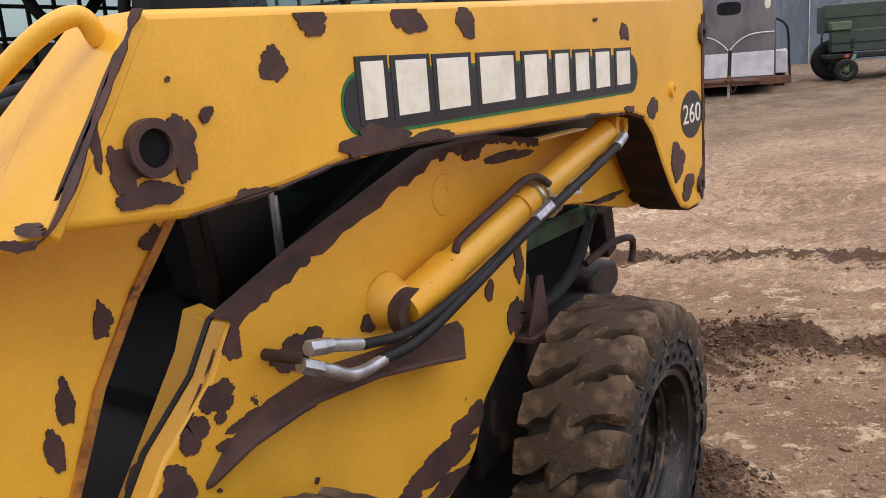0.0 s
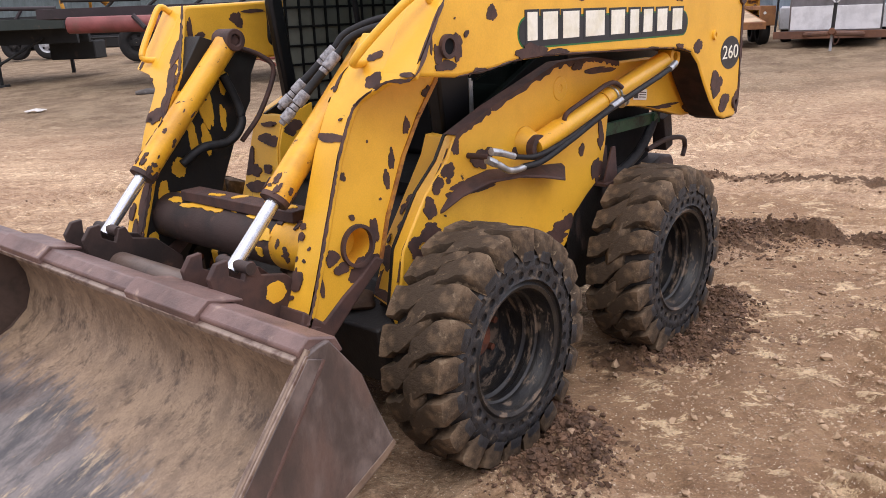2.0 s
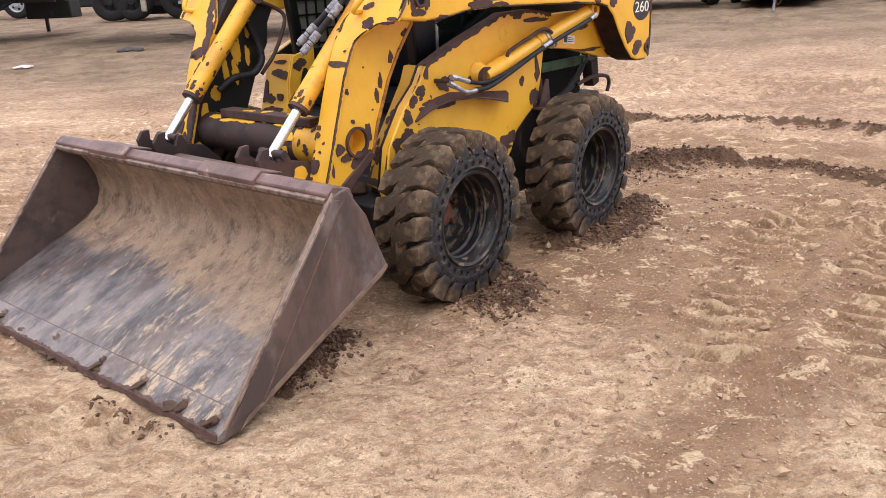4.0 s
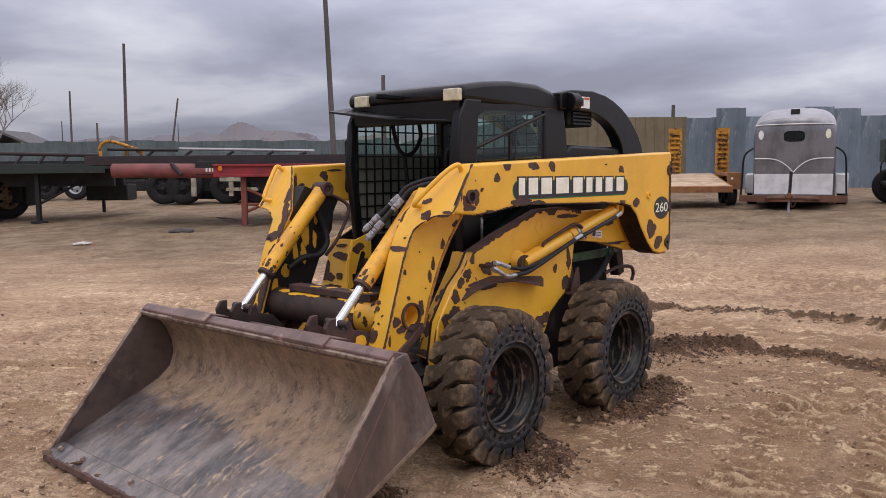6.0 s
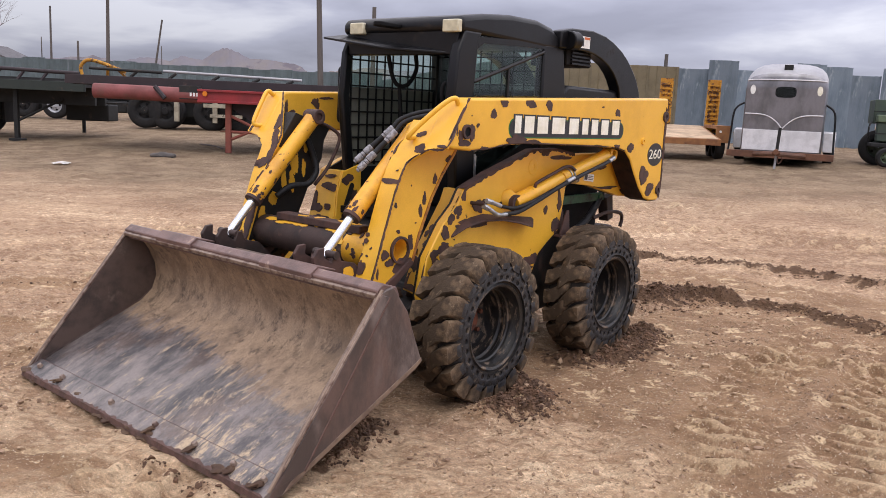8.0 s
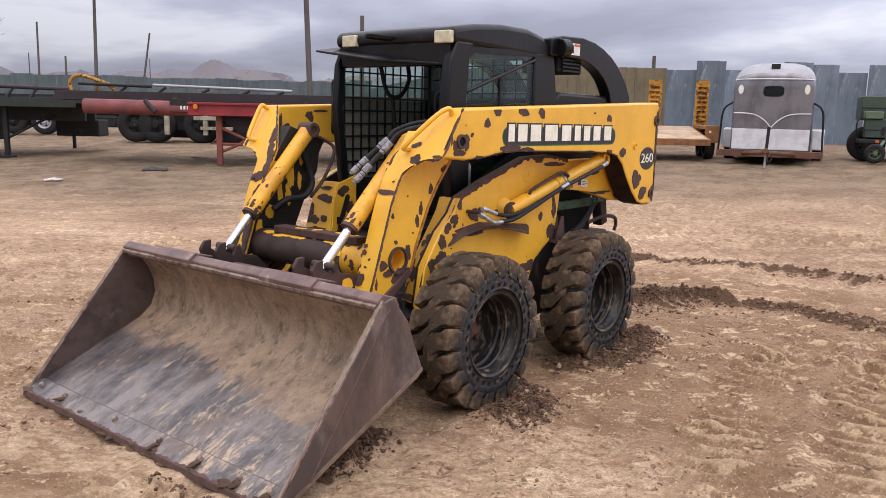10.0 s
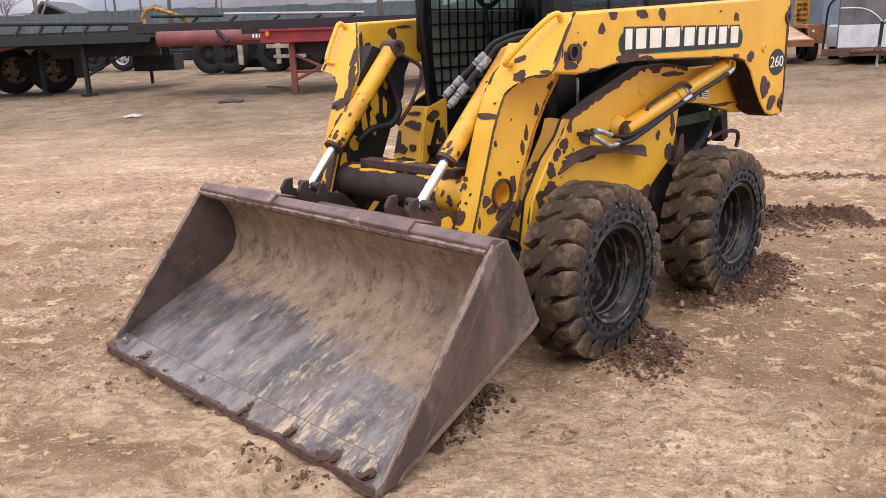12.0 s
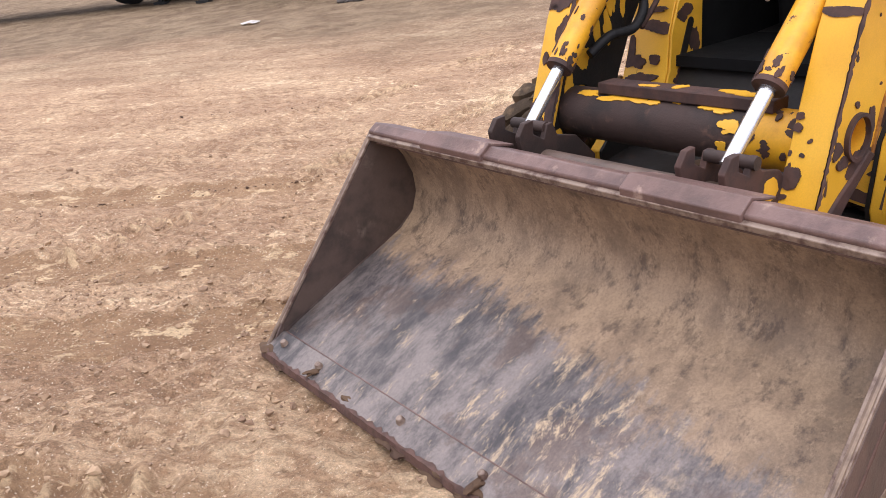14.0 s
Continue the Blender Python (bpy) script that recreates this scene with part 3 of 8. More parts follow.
def build_ground():
    def axis(lo, hi, step, far, grow):
        mid = np.arange(lo, hi + step / 2, step)
        out, d, s = [], 0.0, step
        while d < far:
            s *= grow
            d += s
            out.append(d)
        out = np.array(out)
        return np.concatenate([(lo - out)[::-1], mid, hi + out])

    xs, ys = axis(-2.7, 3.4, 0.0165, 2500, 1.035), axis(-2.6, 2.2, 0.0165, 2500, 1.035)
    gx, gy = np.meshgrid(xs, ys, indexing="ij")
    z = ground_height(gx, gy)
    nx, ny = len(xs), len(ys)
    co = np.stack([gx, gy, z], -1).reshape(-1, 3)
    i = np.arange(nx * ny).reshape(nx, ny)
    f = np.stack([i[:-1, :-1], i[1:, :-1], i[1:, 1:], i[:-1, 1:]], -1).reshape(-1, 4)
    me = bpy.data.meshes.new("ground")
    me.vertices.add(len(co))
    me.vertices.foreach_set("co", co.ravel())
    me.loops.add(f.size)
    me.loops.foreach_set("vertex_index", f.ravel())
    me.polygons.add(len(f))
    me.polygons.foreach_set("loop_start", np.arange(0, f.size, 4))
    me.update(calc_edges=True)
    wet = np.zeros(gx.shape)
    for k, (line, half, h) in enumerate(BERMS[:WET]):
        d, s = near_line(gx, gy, line)
        wet = np.maximum(wet, np.exp(-(d / (half * (0.55 + 1.3 * value_noise(gx * 4 + k, gy * 4, 57 + k)))) ** 2) * (0.6 + 0.6 * value_noise(gx * 9, gy * 9, 51 + k)))
    at = me.attributes.new("wet", "FLOAT", "POINT")
    at.data.foreach_set("value", np.clip(wet, 0, 1).ravel())
    pressed = np.zeros(gx.shape)
    for k, line in enumerate(RUTS):
        d, s = near_line(gx, gy, line)
        pressed = np.maximum(pressed, np.exp(-(d / 0.17) ** 4) * (0.50 + 0.55 * value_noise(gx * 3, gy * 3, 71 + k)))
    at = me.attributes.new("pressed", "FLOAT", "POINT")
    at.data.foreach_set("value", np.clip(np.maximum(pressed, damp_at(gx, gy)), 0, 1).ravel())
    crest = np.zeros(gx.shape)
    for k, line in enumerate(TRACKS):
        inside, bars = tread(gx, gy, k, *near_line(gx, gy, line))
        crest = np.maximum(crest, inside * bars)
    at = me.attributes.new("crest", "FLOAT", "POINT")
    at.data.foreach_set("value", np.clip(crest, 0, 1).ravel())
    me.polygons.foreach_set("use_smooth", np.ones(len(f), bool))
    ob = new("ground", me)
    return tagged(ob, "tan trodden dirt yard with churned ruts and mud", "ground", kind="structure")


def ground_material():
    m = bpy.data.materials.new("yard_dirt")
    m.use_nodes = True
    n, l = m.node_tree.nodes, m.node_tree.links
    b = n["Principled BSDF"]
    b.inputs["Specular IOR Level"].default_value = 0.25
    t = n.new("ShaderNodeTexCoord")

    def noise_at(s, detail=6, rough_=0.6, dist=0.0, stretch=None):
        q = n.new("ShaderNodeTexNoise")
        q.inputs["Scale"].default_value, q.inputs["Detail"].default_value = s, detail
        q.inputs["Roughness"].default_value, q.inputs["Distortion"].default_value = rough_, dist
        if stretch:
            mp = n.new("ShaderNodeMapping")
            mp.vector_type = "TEXTURE"
            mp.inputs["Scale"].default_value = tuple(1 / c for c in stretch)
            mp.inputs["Rotation"].default_value = (0, 0, radians(-49))
            l.new(t.outputs["Object"], mp.inputs[0])
            l.new(mp.outputs[0], q.inputs["Vector"])
        else:
            l.new(t.outputs["Object"], q.inputs["Vector"])
        return q.outputs[0]

    def steps(value, lo, hi):
        r = n.new("ShaderNodeMapRange")
        r.interpolation_type = "SMOOTHSTEP"
        r.inputs["From Min"].default_value, r.inputs["From Max"].default_value = lo, hi
        l.new(value, r.inputs["Value"])
        return r.outputs[0]

    def blend(f, a, c):
        q = n.new("ShaderNodeMix")
        q.data_type = "RGBA"
        l.new(f, q.inputs[0])
        for k, v in ((6, a), (7, c)):
            if isinstance(v, tuple):
                q.inputs[k].default_value = v
            else:
                l.new(v, q.inputs[k])
        return q.outputs[2]

    def calc(op, a, c):
        q = n.new("ShaderNodeMath")
        q.operation = op
        for k, v in ((0, a), (1, c)):
            if isinstance(v, (int, float)):
                q.inputs[k].default_value = v
            else:
                l.new(v, q.inputs[k])
        return q.outputs[0]

    dry, mid, damp, pale = rgb("BEA182"), rgb("AC8E72"), rgb("8F725A"), rgb("DAC09E")
    crust = noise_at(9.0, 9, 0.68, 0.25, (1, 1.7, 1))
    scab = noise_at(6.0, 10, 0.72, 0.35, (0.85, 1.35, 1))
    broad = noise_at(0.5, 5, 0.6, 0.5)
    streaks = noise_at(1.5, 6, 0.6, 0.3, (0.35, 2.2, 1))
    pr = n.new("ShaderNodeAttribute")
    pr.attribute_name = "pressed"
    moist = calc("ADD", calc("MULTIPLY", broad, 0.55), calc("MULTIPLY", streaks, 0.45))
    col = blend(steps(noise_at(1.1, 5), 0.38, 0.62), dry, mid)
    # hollows browner, tops paler: dents carry shade in the colour, besides real damp
    level = calc("SUBTRACT", crust, calc("MULTIPLY", calc("SUBTRACT", moist, 0.47), 1.3))
    frayed = calc("ADD", level, calc("MULTIPLY", calc("SUBTRACT", noise_at(26, 7, 0.75, 0.0, (1, 2.2, 1)), 0.5), 0.5))
    col = blend(calc("MULTIPLY", steps(frayed, 0.44, 0.34), 0.8), col, damp)
    col = blend(steps(frayed, 0.57, 0.63), col, pale)
    wetter = calc("ADD", pr.outputs["Fac"], calc("MULTIPLY", calc("SUBTRACT", scab, 0.5), -1.6))
    beaten = steps(wetter, 0.16, 0.44)
    col = blend(calc("MULTIPLY", beaten, 0.92), col, blend(steps(noise_at(2.4, 6, 0.65), 0.40, 0.62), rgb("9F8163"), rgb("8A6C51")))
    scabby = calc("MULTIPLY", steps(calc("ADD", scab, calc("MULTIPLY", calc("SUBTRACT", noise_at(40, 5, 0.7), 0.5), 0.16)), 0.555, 0.585), pr.outputs["Fac"])
    col = blend(scabby, col, rgb("D5BB96"))
    col = blend(calc("MULTIPLY", steps(noise_at(20, 7, 0.72, 0.3, (1, 1.5, 1)), 0.50, 0.60), 0.62), col, rgb("8A6C52"))
    col = blend(steps(noise_at(95, 3, 0.6), 0.62, 0.68), col, rgb("E2D2BA"))
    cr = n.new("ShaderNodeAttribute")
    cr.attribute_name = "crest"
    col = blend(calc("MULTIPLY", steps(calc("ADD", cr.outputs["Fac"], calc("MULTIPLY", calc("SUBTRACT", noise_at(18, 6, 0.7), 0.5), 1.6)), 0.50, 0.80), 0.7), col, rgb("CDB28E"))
    place = n.new("ShaderNodeSeparateXYZ")
    l.new(t.outputs["Object"], place.inputs[0])
    deep = calc("ADD", calc("ADD", calc("MULTIPLY", place.outputs[0], 0.758), calc("MULTIPLY", place.outputs[1], 0.652)), calc("MULTIPLY", calc("SUBTRACT", noise_at(0.35, 5), 0.5), 9.0))
    # far dirt is olive brown; shade under the trailers is put in too
    col = blend(calc("MULTIPLY", steps(deep, 4.0, 11.0), 0.84), col, blend(steps(noise_at(1.6, 7, 0.7), 0.4, 0.6), rgb("80705A"), rgb("5F4F3D")))
    col = blend(calc("MULTIPLY", calc("MULTIPLY", steps(calc("ADD", deep, calc("MULTIPLY", calc("SUBTRACT", broad, 0.5), -4.0)), 0.0, -1.6), calc("SUBTRACT", 1.0, pr.outputs["Fac"])), 0.5), col, blend(steps(crust, 0.40, 0.56), rgb("B29373"), rgb("DBC19E")))
    a = n.new("ShaderNodeAttribute")
    a.attribute_name = "wet"
    col = blend(steps(calc("ADD", a.outputs["Fac"], calc("MULTIPLY", calc("SUBTRACT", crust, 0.5), 2.6)), 0.40, 0.70), col, rgb("664F3C"))
    # speckle is grit plus the fine relief's shading, put into the colour
    grit = calc("ADD", calc("ADD", calc("MULTIPLY", noise_at(62, 8, 0.8), 0.35), calc("MULTIPLY", noise_at(170, 4, 0.7), 0.30)), calc("MULTIPLY", noise_at(21, 8, 0.80, 0.2, (0.8, 1.6, 1)), 0.35))
    gain = n.new("ShaderNodeMapRange")
    gain.inputs["From Min"].default_value, gain.inputs["From Max"].default_value = 0.36, 0.64
    gain.inputs["To Min"].default_value, gain.inputs["To Max"].default_value = 0.38, 1.66
    calm = calc("ADD", calc("MULTIPLY", calc("SUBTRACT", grit, 0.5), calc("SUBTRACT", 1.0, calc("MULTIPLY", pr.outputs["Fac"], 0.5))), 0.5)
    l.new(calm, gain.inputs["Value"])
    tone = n.new("ShaderNodeHueSaturation")
    l.new(gain.outputs[0], tone.inputs["Value"])
    l.new(col, tone.inputs["Color"])
    col = tone.outputs[0]
    l.new(col, b.inputs["Base Color"])
    b.inputs["Roughness"].default_value = 0.93
    b1 = n.new("ShaderNodeBump")
    b1.inputs["Strength"].default_value, b1.inputs["Distance"].default_value = 1.0, 0.05
    l.new(crust, b1.inputs["Height"])
    b2 = n.new("ShaderNodeBump")
    b2.inputs["Strength"].default_value, b2.inputs["Distance"].default_value = 0.9, 0.012
    l.new(grit, b2.inputs["Height"])
    l.new(b1.outputs[0], b2.inputs["Normal"])
    l.new(b2.outputs[0], b.inputs["Normal"])
    return m


ground = build_ground()
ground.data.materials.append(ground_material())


def stand(x, y):
    return float(ground_height(np.array([float(x)]), np.array([float(y)]))[0])


def yard(d, u):
    """Plan of the yard behind the loader: d metres deep, u metres across."""
    return -3.25 + 0.758 * d + 0.652 * u, -3.12 + 0.652 * d - 0.758 * u


ACROSS = math.degrees(math.atan2(-0.758, 0.652))  # heading of "across"


def clods():
    """Loose lumps of mud on the ridges and round the tyres."""
    base = bmesh.new()
    bmesh.ops.create_icosphere(base, subdivisions=1, radius=1)
    base.verts.ensure_lookup_table()
    bv = np.array([v.co[:] for v in base.verts])
    bf = np.array([[v.index for v in f.verts] for f in base.faces])
    base.free()
    r = np.random.RandomState(12)
    spots = []
    for (line, half, h), count in zip(BERMS, (1900, 2900, 5600, 5600, 1500, 4600, 130, 160, 60)):
        seg = [math.dist(a, c) for a, c in zip(line, line[1:])]
        for _ in range(count):
            k = r.choice(len(seg), p=np.array(seg) / sum(seg))
            t = r.rand()
            (ax, ay), (cx, cy) = line[k], line[k + 1]
            spots.append((ax + (cx - ax) * t + r.randn() * half * 0.62, ay + (cy - ay) * t + r.randn() * half * 0.62, min(abs(r.gamma(0.7, 0.0032)) + 0.0012, 0.013)))
    lumps(spots, base_v=bv, base_f=bf, r=r, name="mud_clods", mat_=BRASSMUD, label="loose crumbled clods of damp brown mud", category="mud")
    few = [(r.uniform(-3.6, 5.5), r.uniform(-3.0, 5.0), 0.002 + abs(r.gamma(1.2, 0.0022))) for _ in range(4200)]
    few += [(r.uniform(-2.6, 2.6), r.uniform(-2.4, 2.6), 0.0016 + abs(r.gamma(1.0, 0.0019))) for _ in range(9000)]
    few += [(r.uniform(-1.8, 3.2), r.uniform(-2.7, -1.0), 0.002 + abs(r.gamma(1.1, 0.0026))) for _ in range(4500)]
    few += [(r.uniform(-3.2, -1.2), r.uniform(0.4, 3.2), 0.002 + abs(r.gamma(1.1, 0.0026))) for _ in range(2500)]
    lumps(few, base_v=bv, base_f=bf, r=r, name="dirt_crumbs", mat_=CRUMB, label="small dry dirt crumbs scattered over the yard", category="dirt")


def lumps(spots, base_v, base_f, r, name, mat_, label, category):
    bv, bf = base_v, base_f
    vs, fs = [], []
    sp = np.array(spots)
    floor_z = ground_height(sp[:, 0], sp[:, 1])
    for i, (x, y, s) in enumerate(spots):
        v = bv * (1 + 0.34 * r.randn(len(bv), 1)) * s * (np.array([1, 0.85, 0.7]) + 0.25 * r.rand(3))
        a = r.rand() * 6.28
        v = v @ np.array([[math.cos(a), math.sin(a), 0], [-math.sin(a), math.cos(a), 0], [0, 0, 1]])
        vs.append(v + [x, y, floor_z[i] + s * 0.35])
        fs.append(bf + i * len(bv))
    me = bpy.data.meshes.new(name)
    me.from_pydata(np.concatenate(vs).tolist(), [], np.concatenate(fs).tolist())
    me.materials.append(mat_)
    return tagged(new(name, me), label, category, kind="stuff")


clods()


# ---------- skid steer loader ----------
loader = thing("skid_steer_loader", "yellow skid steer loader with chipped paint, black cab and lowered bucket", "skid steer")

ARM = [(-0.25, 1.455), (-0.40, 1.23), (-0.217, 1.212), (-0.06, 1.222), (0.06, 1.238), (0.25, 1.243), (1.0, 1.222), (1.22, 1.21), (1.33, 1.19), (1.40, 1.14), (1.47, 1.05), (1.55, 0.96), (1.64, 0.885), (1.72, 0.862), (1.84, 0.86), (1.865, 0.90), (1.888, 1.50), (1.875, 1.528)]
LEG_FRONT = [(-0.25, 1.455), (-0.32, 1.345), (-0.40, 1.23), (-0.411, 1.213), (-0.44, 1.164), (-0.465, 1.125), (-0.515, 1.02), (-0.55, 0.92), (-0.59, 0.80), (-0.625, 0.70), (-0.66, 0.60), (-0.70, 0.52)]
PLATE_OUT = [0.726, 0.726, 0.726, 0.625, 0.545, 0.532, 0.53, 0.53, 0.53, 0.53, 0.53, 0.53]
PLATE_IN = [0.60, 0.52, 0.43, 0.425, 0.42, 0.42, 0.42, 0.42, 0.42, 0.42, 0.42, 0.42]


def build_arm(s):
    """One lift arm; s is -1 for the near side."""
    near = s < 0
    bm = bmesh.new()
    prism(bm, ARM, s * 0.725, s * 0.585)
    arm = part("lift_arm", bm, YELLOW, loader, "yellow lift arm with chipped paint and bare brown patches", 0.012, 3)
    # front plate of the bent leg
    bm = bmesh.new()
    rows = []
    for (x, z), yo, yi in zip(LEG_FRONT, PLATE_OUT, PLATE_IN):
        k = LEG_FRONT.index((x, z))
        a, c = LEG_FRONT[max(k - 1, 0)], LEG_FRONT[min(k + 1, len(LEG_FRONT) - 1)]
        d = Vector((c[0] - a[0], 0, c[1] - a[1])).normalized()
        nrm = Vector((d.z, 0, -d.x))
        nrm = nrm if nrm.x > 0 else -nrm
        p = Vector((x, 0, z))
        rows.append([bm.verts.new(q) for q in (p + Vector((0, s * yo, 0)), p + Vector((0, s * yi, 0)), p + nrm * 0.018 + Vector((0, s * yi, 0)), p + nrm * 0.018 + Vector((0, s * yo, 0)))])
    for a, c in zip(rows, rows[1:]):
        for k in range(4):
            bm.faces.new((a[k], a[(k + 1) % 4], c[(k + 1) % 4], c[k]))
    bm.faces.new(rows[0])
    bm.faces.new(rows[-1][::-1])
    part("front_plate", bm, YELLOW, arm, "yellow front plate of the arm", 0.004)
    # side of the leg
    bm = bmesh.new()
    rear = [(-0.60, 0.487), (-0.484, 0.588), (-0.375, 0.672), (-0.335, 0.80), (-0.255, 0.97), (-0.175, 1.09), (-0.09, 1.19), (-0.05, 1.26)]
    if not near:
        rear = [(x + (0.07 if 0.66 < z < 1.15 else 0.0), z) for x, z in rear]
    front = [(x + 0.018, z) for x, z in LEG_FRONT[1:]]
    prism_hole(bm, front + [(-0.66, 0.485)] + rear, (-0.468, 0.74, 0.056), s * 0.522, s * 0.43)
    part("leg", bm, YELLOW if near else NEARBLACK, arm, "" if near else "near-black leg with yellow paint remains", 0.004)
    bm = bmesh.new()
    for k, (a, c) in enumerate(zip(rear[2:], rear[3:])):
        d = Vector((c[0] - a[0], 0, c[1] - a[1])).normalized()
        box(bm, -0.006, (Vector(c) - Vector(a)).length + 0.004, -0.004, 0.004, -0.007, 0.007, Matrix.Translation((a[0], s * (0.5235 + 0.0012 * (k % 2)), a[1])) @ d.to_track_quat("X", "Z").to_matrix().to_4x4())
    part("edge_flange", bm, FLANGE, arm, "rust-orange worn edge flange")
    # dark lower foot of the leg with its pin
    bm = bmesh.new()
    prism(bm, [(-0.72, 0.52), (-0.69, 0.60), (-0.62, 0.545), (-0.54, 0.60), (-0.47, 0.64), (-0.40, 0.69), (-0.36, 0.67), (-0.484, 0.575), (-0.61, 0.47), (-0.68, 0.465)], s * 0.53, s * 0.42)
    part("leg_foot", bm, BARE, arm, "bare brown steel foot of the leg", 0.006)
    bm = bmesh.new()
    ring_tube(bm, (-0.665, s * 0.515, 0.515), (0, s, 0), 0.033, 0.017, 0.035)
    part("pin_boss", bm, BARE, arm)
    bm = bmesh.new()
    ring_tube(bm, (-0.468, s * 0.515, 0.74), (0, s, 0), 0.065, 0.0548, 0.020, 36)
    part("pivot_ring", bm, BARE, arm, "round steel ring welded round a hole in the leg")
    bm = bmesh.new()
    ring_tube(bm, (-0.468, s * 0.45, 0.74), (0, s, 0), 0.0555, 0.0535, 0.07, 36)
    part("ring_wall", bm, YELLOW, arm)
    bm = bmesh.new()
    rod(bm, (-0.468, s * 0.435, 0.74), (-0.468, s * 0.452, 0.74), 0.0555, seg=36)
    part("ring_floor", bm, YELLOW, arm)
    if near:
        bm = bmesh.new()
        ring_tube(bm, (-0.262, s * 0.72, 1.302), (0, s, 0), 0.034, 0.0225, 0.018, 32)
        part("pin_collar", bm, BARE, arm, "worn steel collar round a pin hole")
        bm = bmesh.new()
        rod(bm, (-0.262, s * 0.732, 1.302), (-0.262, s * 0.70, 1.302), 0.0230)
        part("pin_bore", bm, INTERIOR, arm)
        for x, z, r in ((1.555, 1.252, 0.022), (1.872, 1.41, 0.034), (1.845, 0.93, 0.03)):
            bm = bmesh.new()
            ring_tube(bm, (x - (0.02 if x > 1.8 else 0), s * 0.72, z), (0, s, 0), r, r * 0.45, 0.016, 24)
            part("pin_head", bm, YELLOW if x < 1.8 else BARE, arm)
    bm = bmesh.new()
    h = [(-0.268, 0.675, 1.425), (-0.292, 0.675, 1.452), (-0.335, 0.645, 1.425), (-0.40, 0.572, 1.335), (-0.428, 0.518, 1.268), (-0.375, 0.51, 1.262)]
    if not near:
        h = [(-0.265, 0.665, 1.435), (-0.305, 0.67, 1.452), (-0.35, 0.665, 1.39), (-0.405, 0.655, 1.30), (-0.412, 0.645, 1.27), (-0.372, 0.635, 1.262)]
    sweep(bm, [(x, s * y, z) for x, y, z in h], 0.012, 12)
    part("grab_handle", bm, YELLOW, arm, "bent yellow grab handle")
    return arm


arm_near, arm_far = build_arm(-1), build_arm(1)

# cross tube between the legs
bm = bmesh.new()
rod(bm, (-0.50, -0.43, 0.715), (-0.50, 0.43, 0.715), 0.085, seg=32)
tube = part("cross_tube", bm, DARKFRAME, loader, "brown steel cross tube with yellow paint remains")
bm = bmesh.new()
box(bm, -0.545, -0.465, -0.33, 0.285, 0.795, 0.832)
part("top_plate", bm, BARE, tube, "", 0.004)
bm = bmesh.new()
rod(bm, (-0.50, -0.428, 0.715), (-0.50, -0.25, 0.715), 0.0865, seg=32)
part("sleeve", bm, YELLOW_WORN, tube)


def tilt_cylinder(s):
    low, top = Vector((-0.785, s * 0.36, 0.735)), Vector((-0.21, s * 0.385, 1.325))
    d = (top - low).normalized()
    ln = (top - low).length
    bm = bmesh.new()
    rod(bm, low + d * 0.22, top - d * 0.02, 0.043, seg=28)
    c = part("tilt_cylinder", bm, YELLOW_WORN, loader, "yellow hydraulic tilt cylinder with scratched paint")
    bm = bmesh.new()
    rod(bm, low + d * 0.212, low + d * 0.228, 0.0445, seg=28)
    part("gland", bm, BARE, c)
    bm = bmesh.new()
    rod(bm, low - d * 0.02, low + d * 0.25, 0.021, seg=20)
    part("piston_rod", bm, CHROME, c, "bright chrome piston rod")
    bm = bmesh.new()
    ring_tube(bm, top + Vector((0, -0.05, 0)), (0, 1, 0), 0.041, 0.020, 0.10)
    rod(bm, top + Vector((0, -0.040, 0)), top + Vector((0, 0.040, 0)), 0.021)
    part("top_eye", bm, BARE, c, "worn brown steel eye with pin", 0.004)


tilt_cylinder(-1)
tilt_cylinder(1)

# chassis
SIDE = [(-0.05, 1.01), (0.14, 1.078), (0.55, 1.197), (0.80, 1.20), (1.0, 1.17), (1.30, 1.17), (1.75, 1.12), (1.79, 0.87), (1.60, 0.885), (1.20, 0.97), (0.93, 1.0), (0.90, 0.83), (0.87, 0.72), (0.76, 0.66), (0.67, 0.60), (0.60, 0.47), (0.45, 0.42), (-0.32, 0.42), (-0.35, 0.50), (-0.315, 0.69), (-0.20, 0.85), (-0.10, 0.935)]
TOWER = [(-0.055, 1.000, 0.055), (-0.10, 0.935, 0.072), (-0.19, 0.85, 0.100), (-0.31, 0.69, 0.10), (-0.35, 0.50, 0.06)]  # outer x, height, how far the face runs back

FAR_TOWER = [(0.010, 1.020, 0.0), (-0.03, 0.90, 0.0), (-0.07, 0.77, 0.03), (-0.11, 0.66, 0.03)]
FAR_SIDE = [(0.015, 1.025)] + SIDE[1:17] + [(-0.27, 0.42), (-0.28, 0.50), (-0.105, 0.66), (-0.065, 0.77), (-0.025, 0.90)]


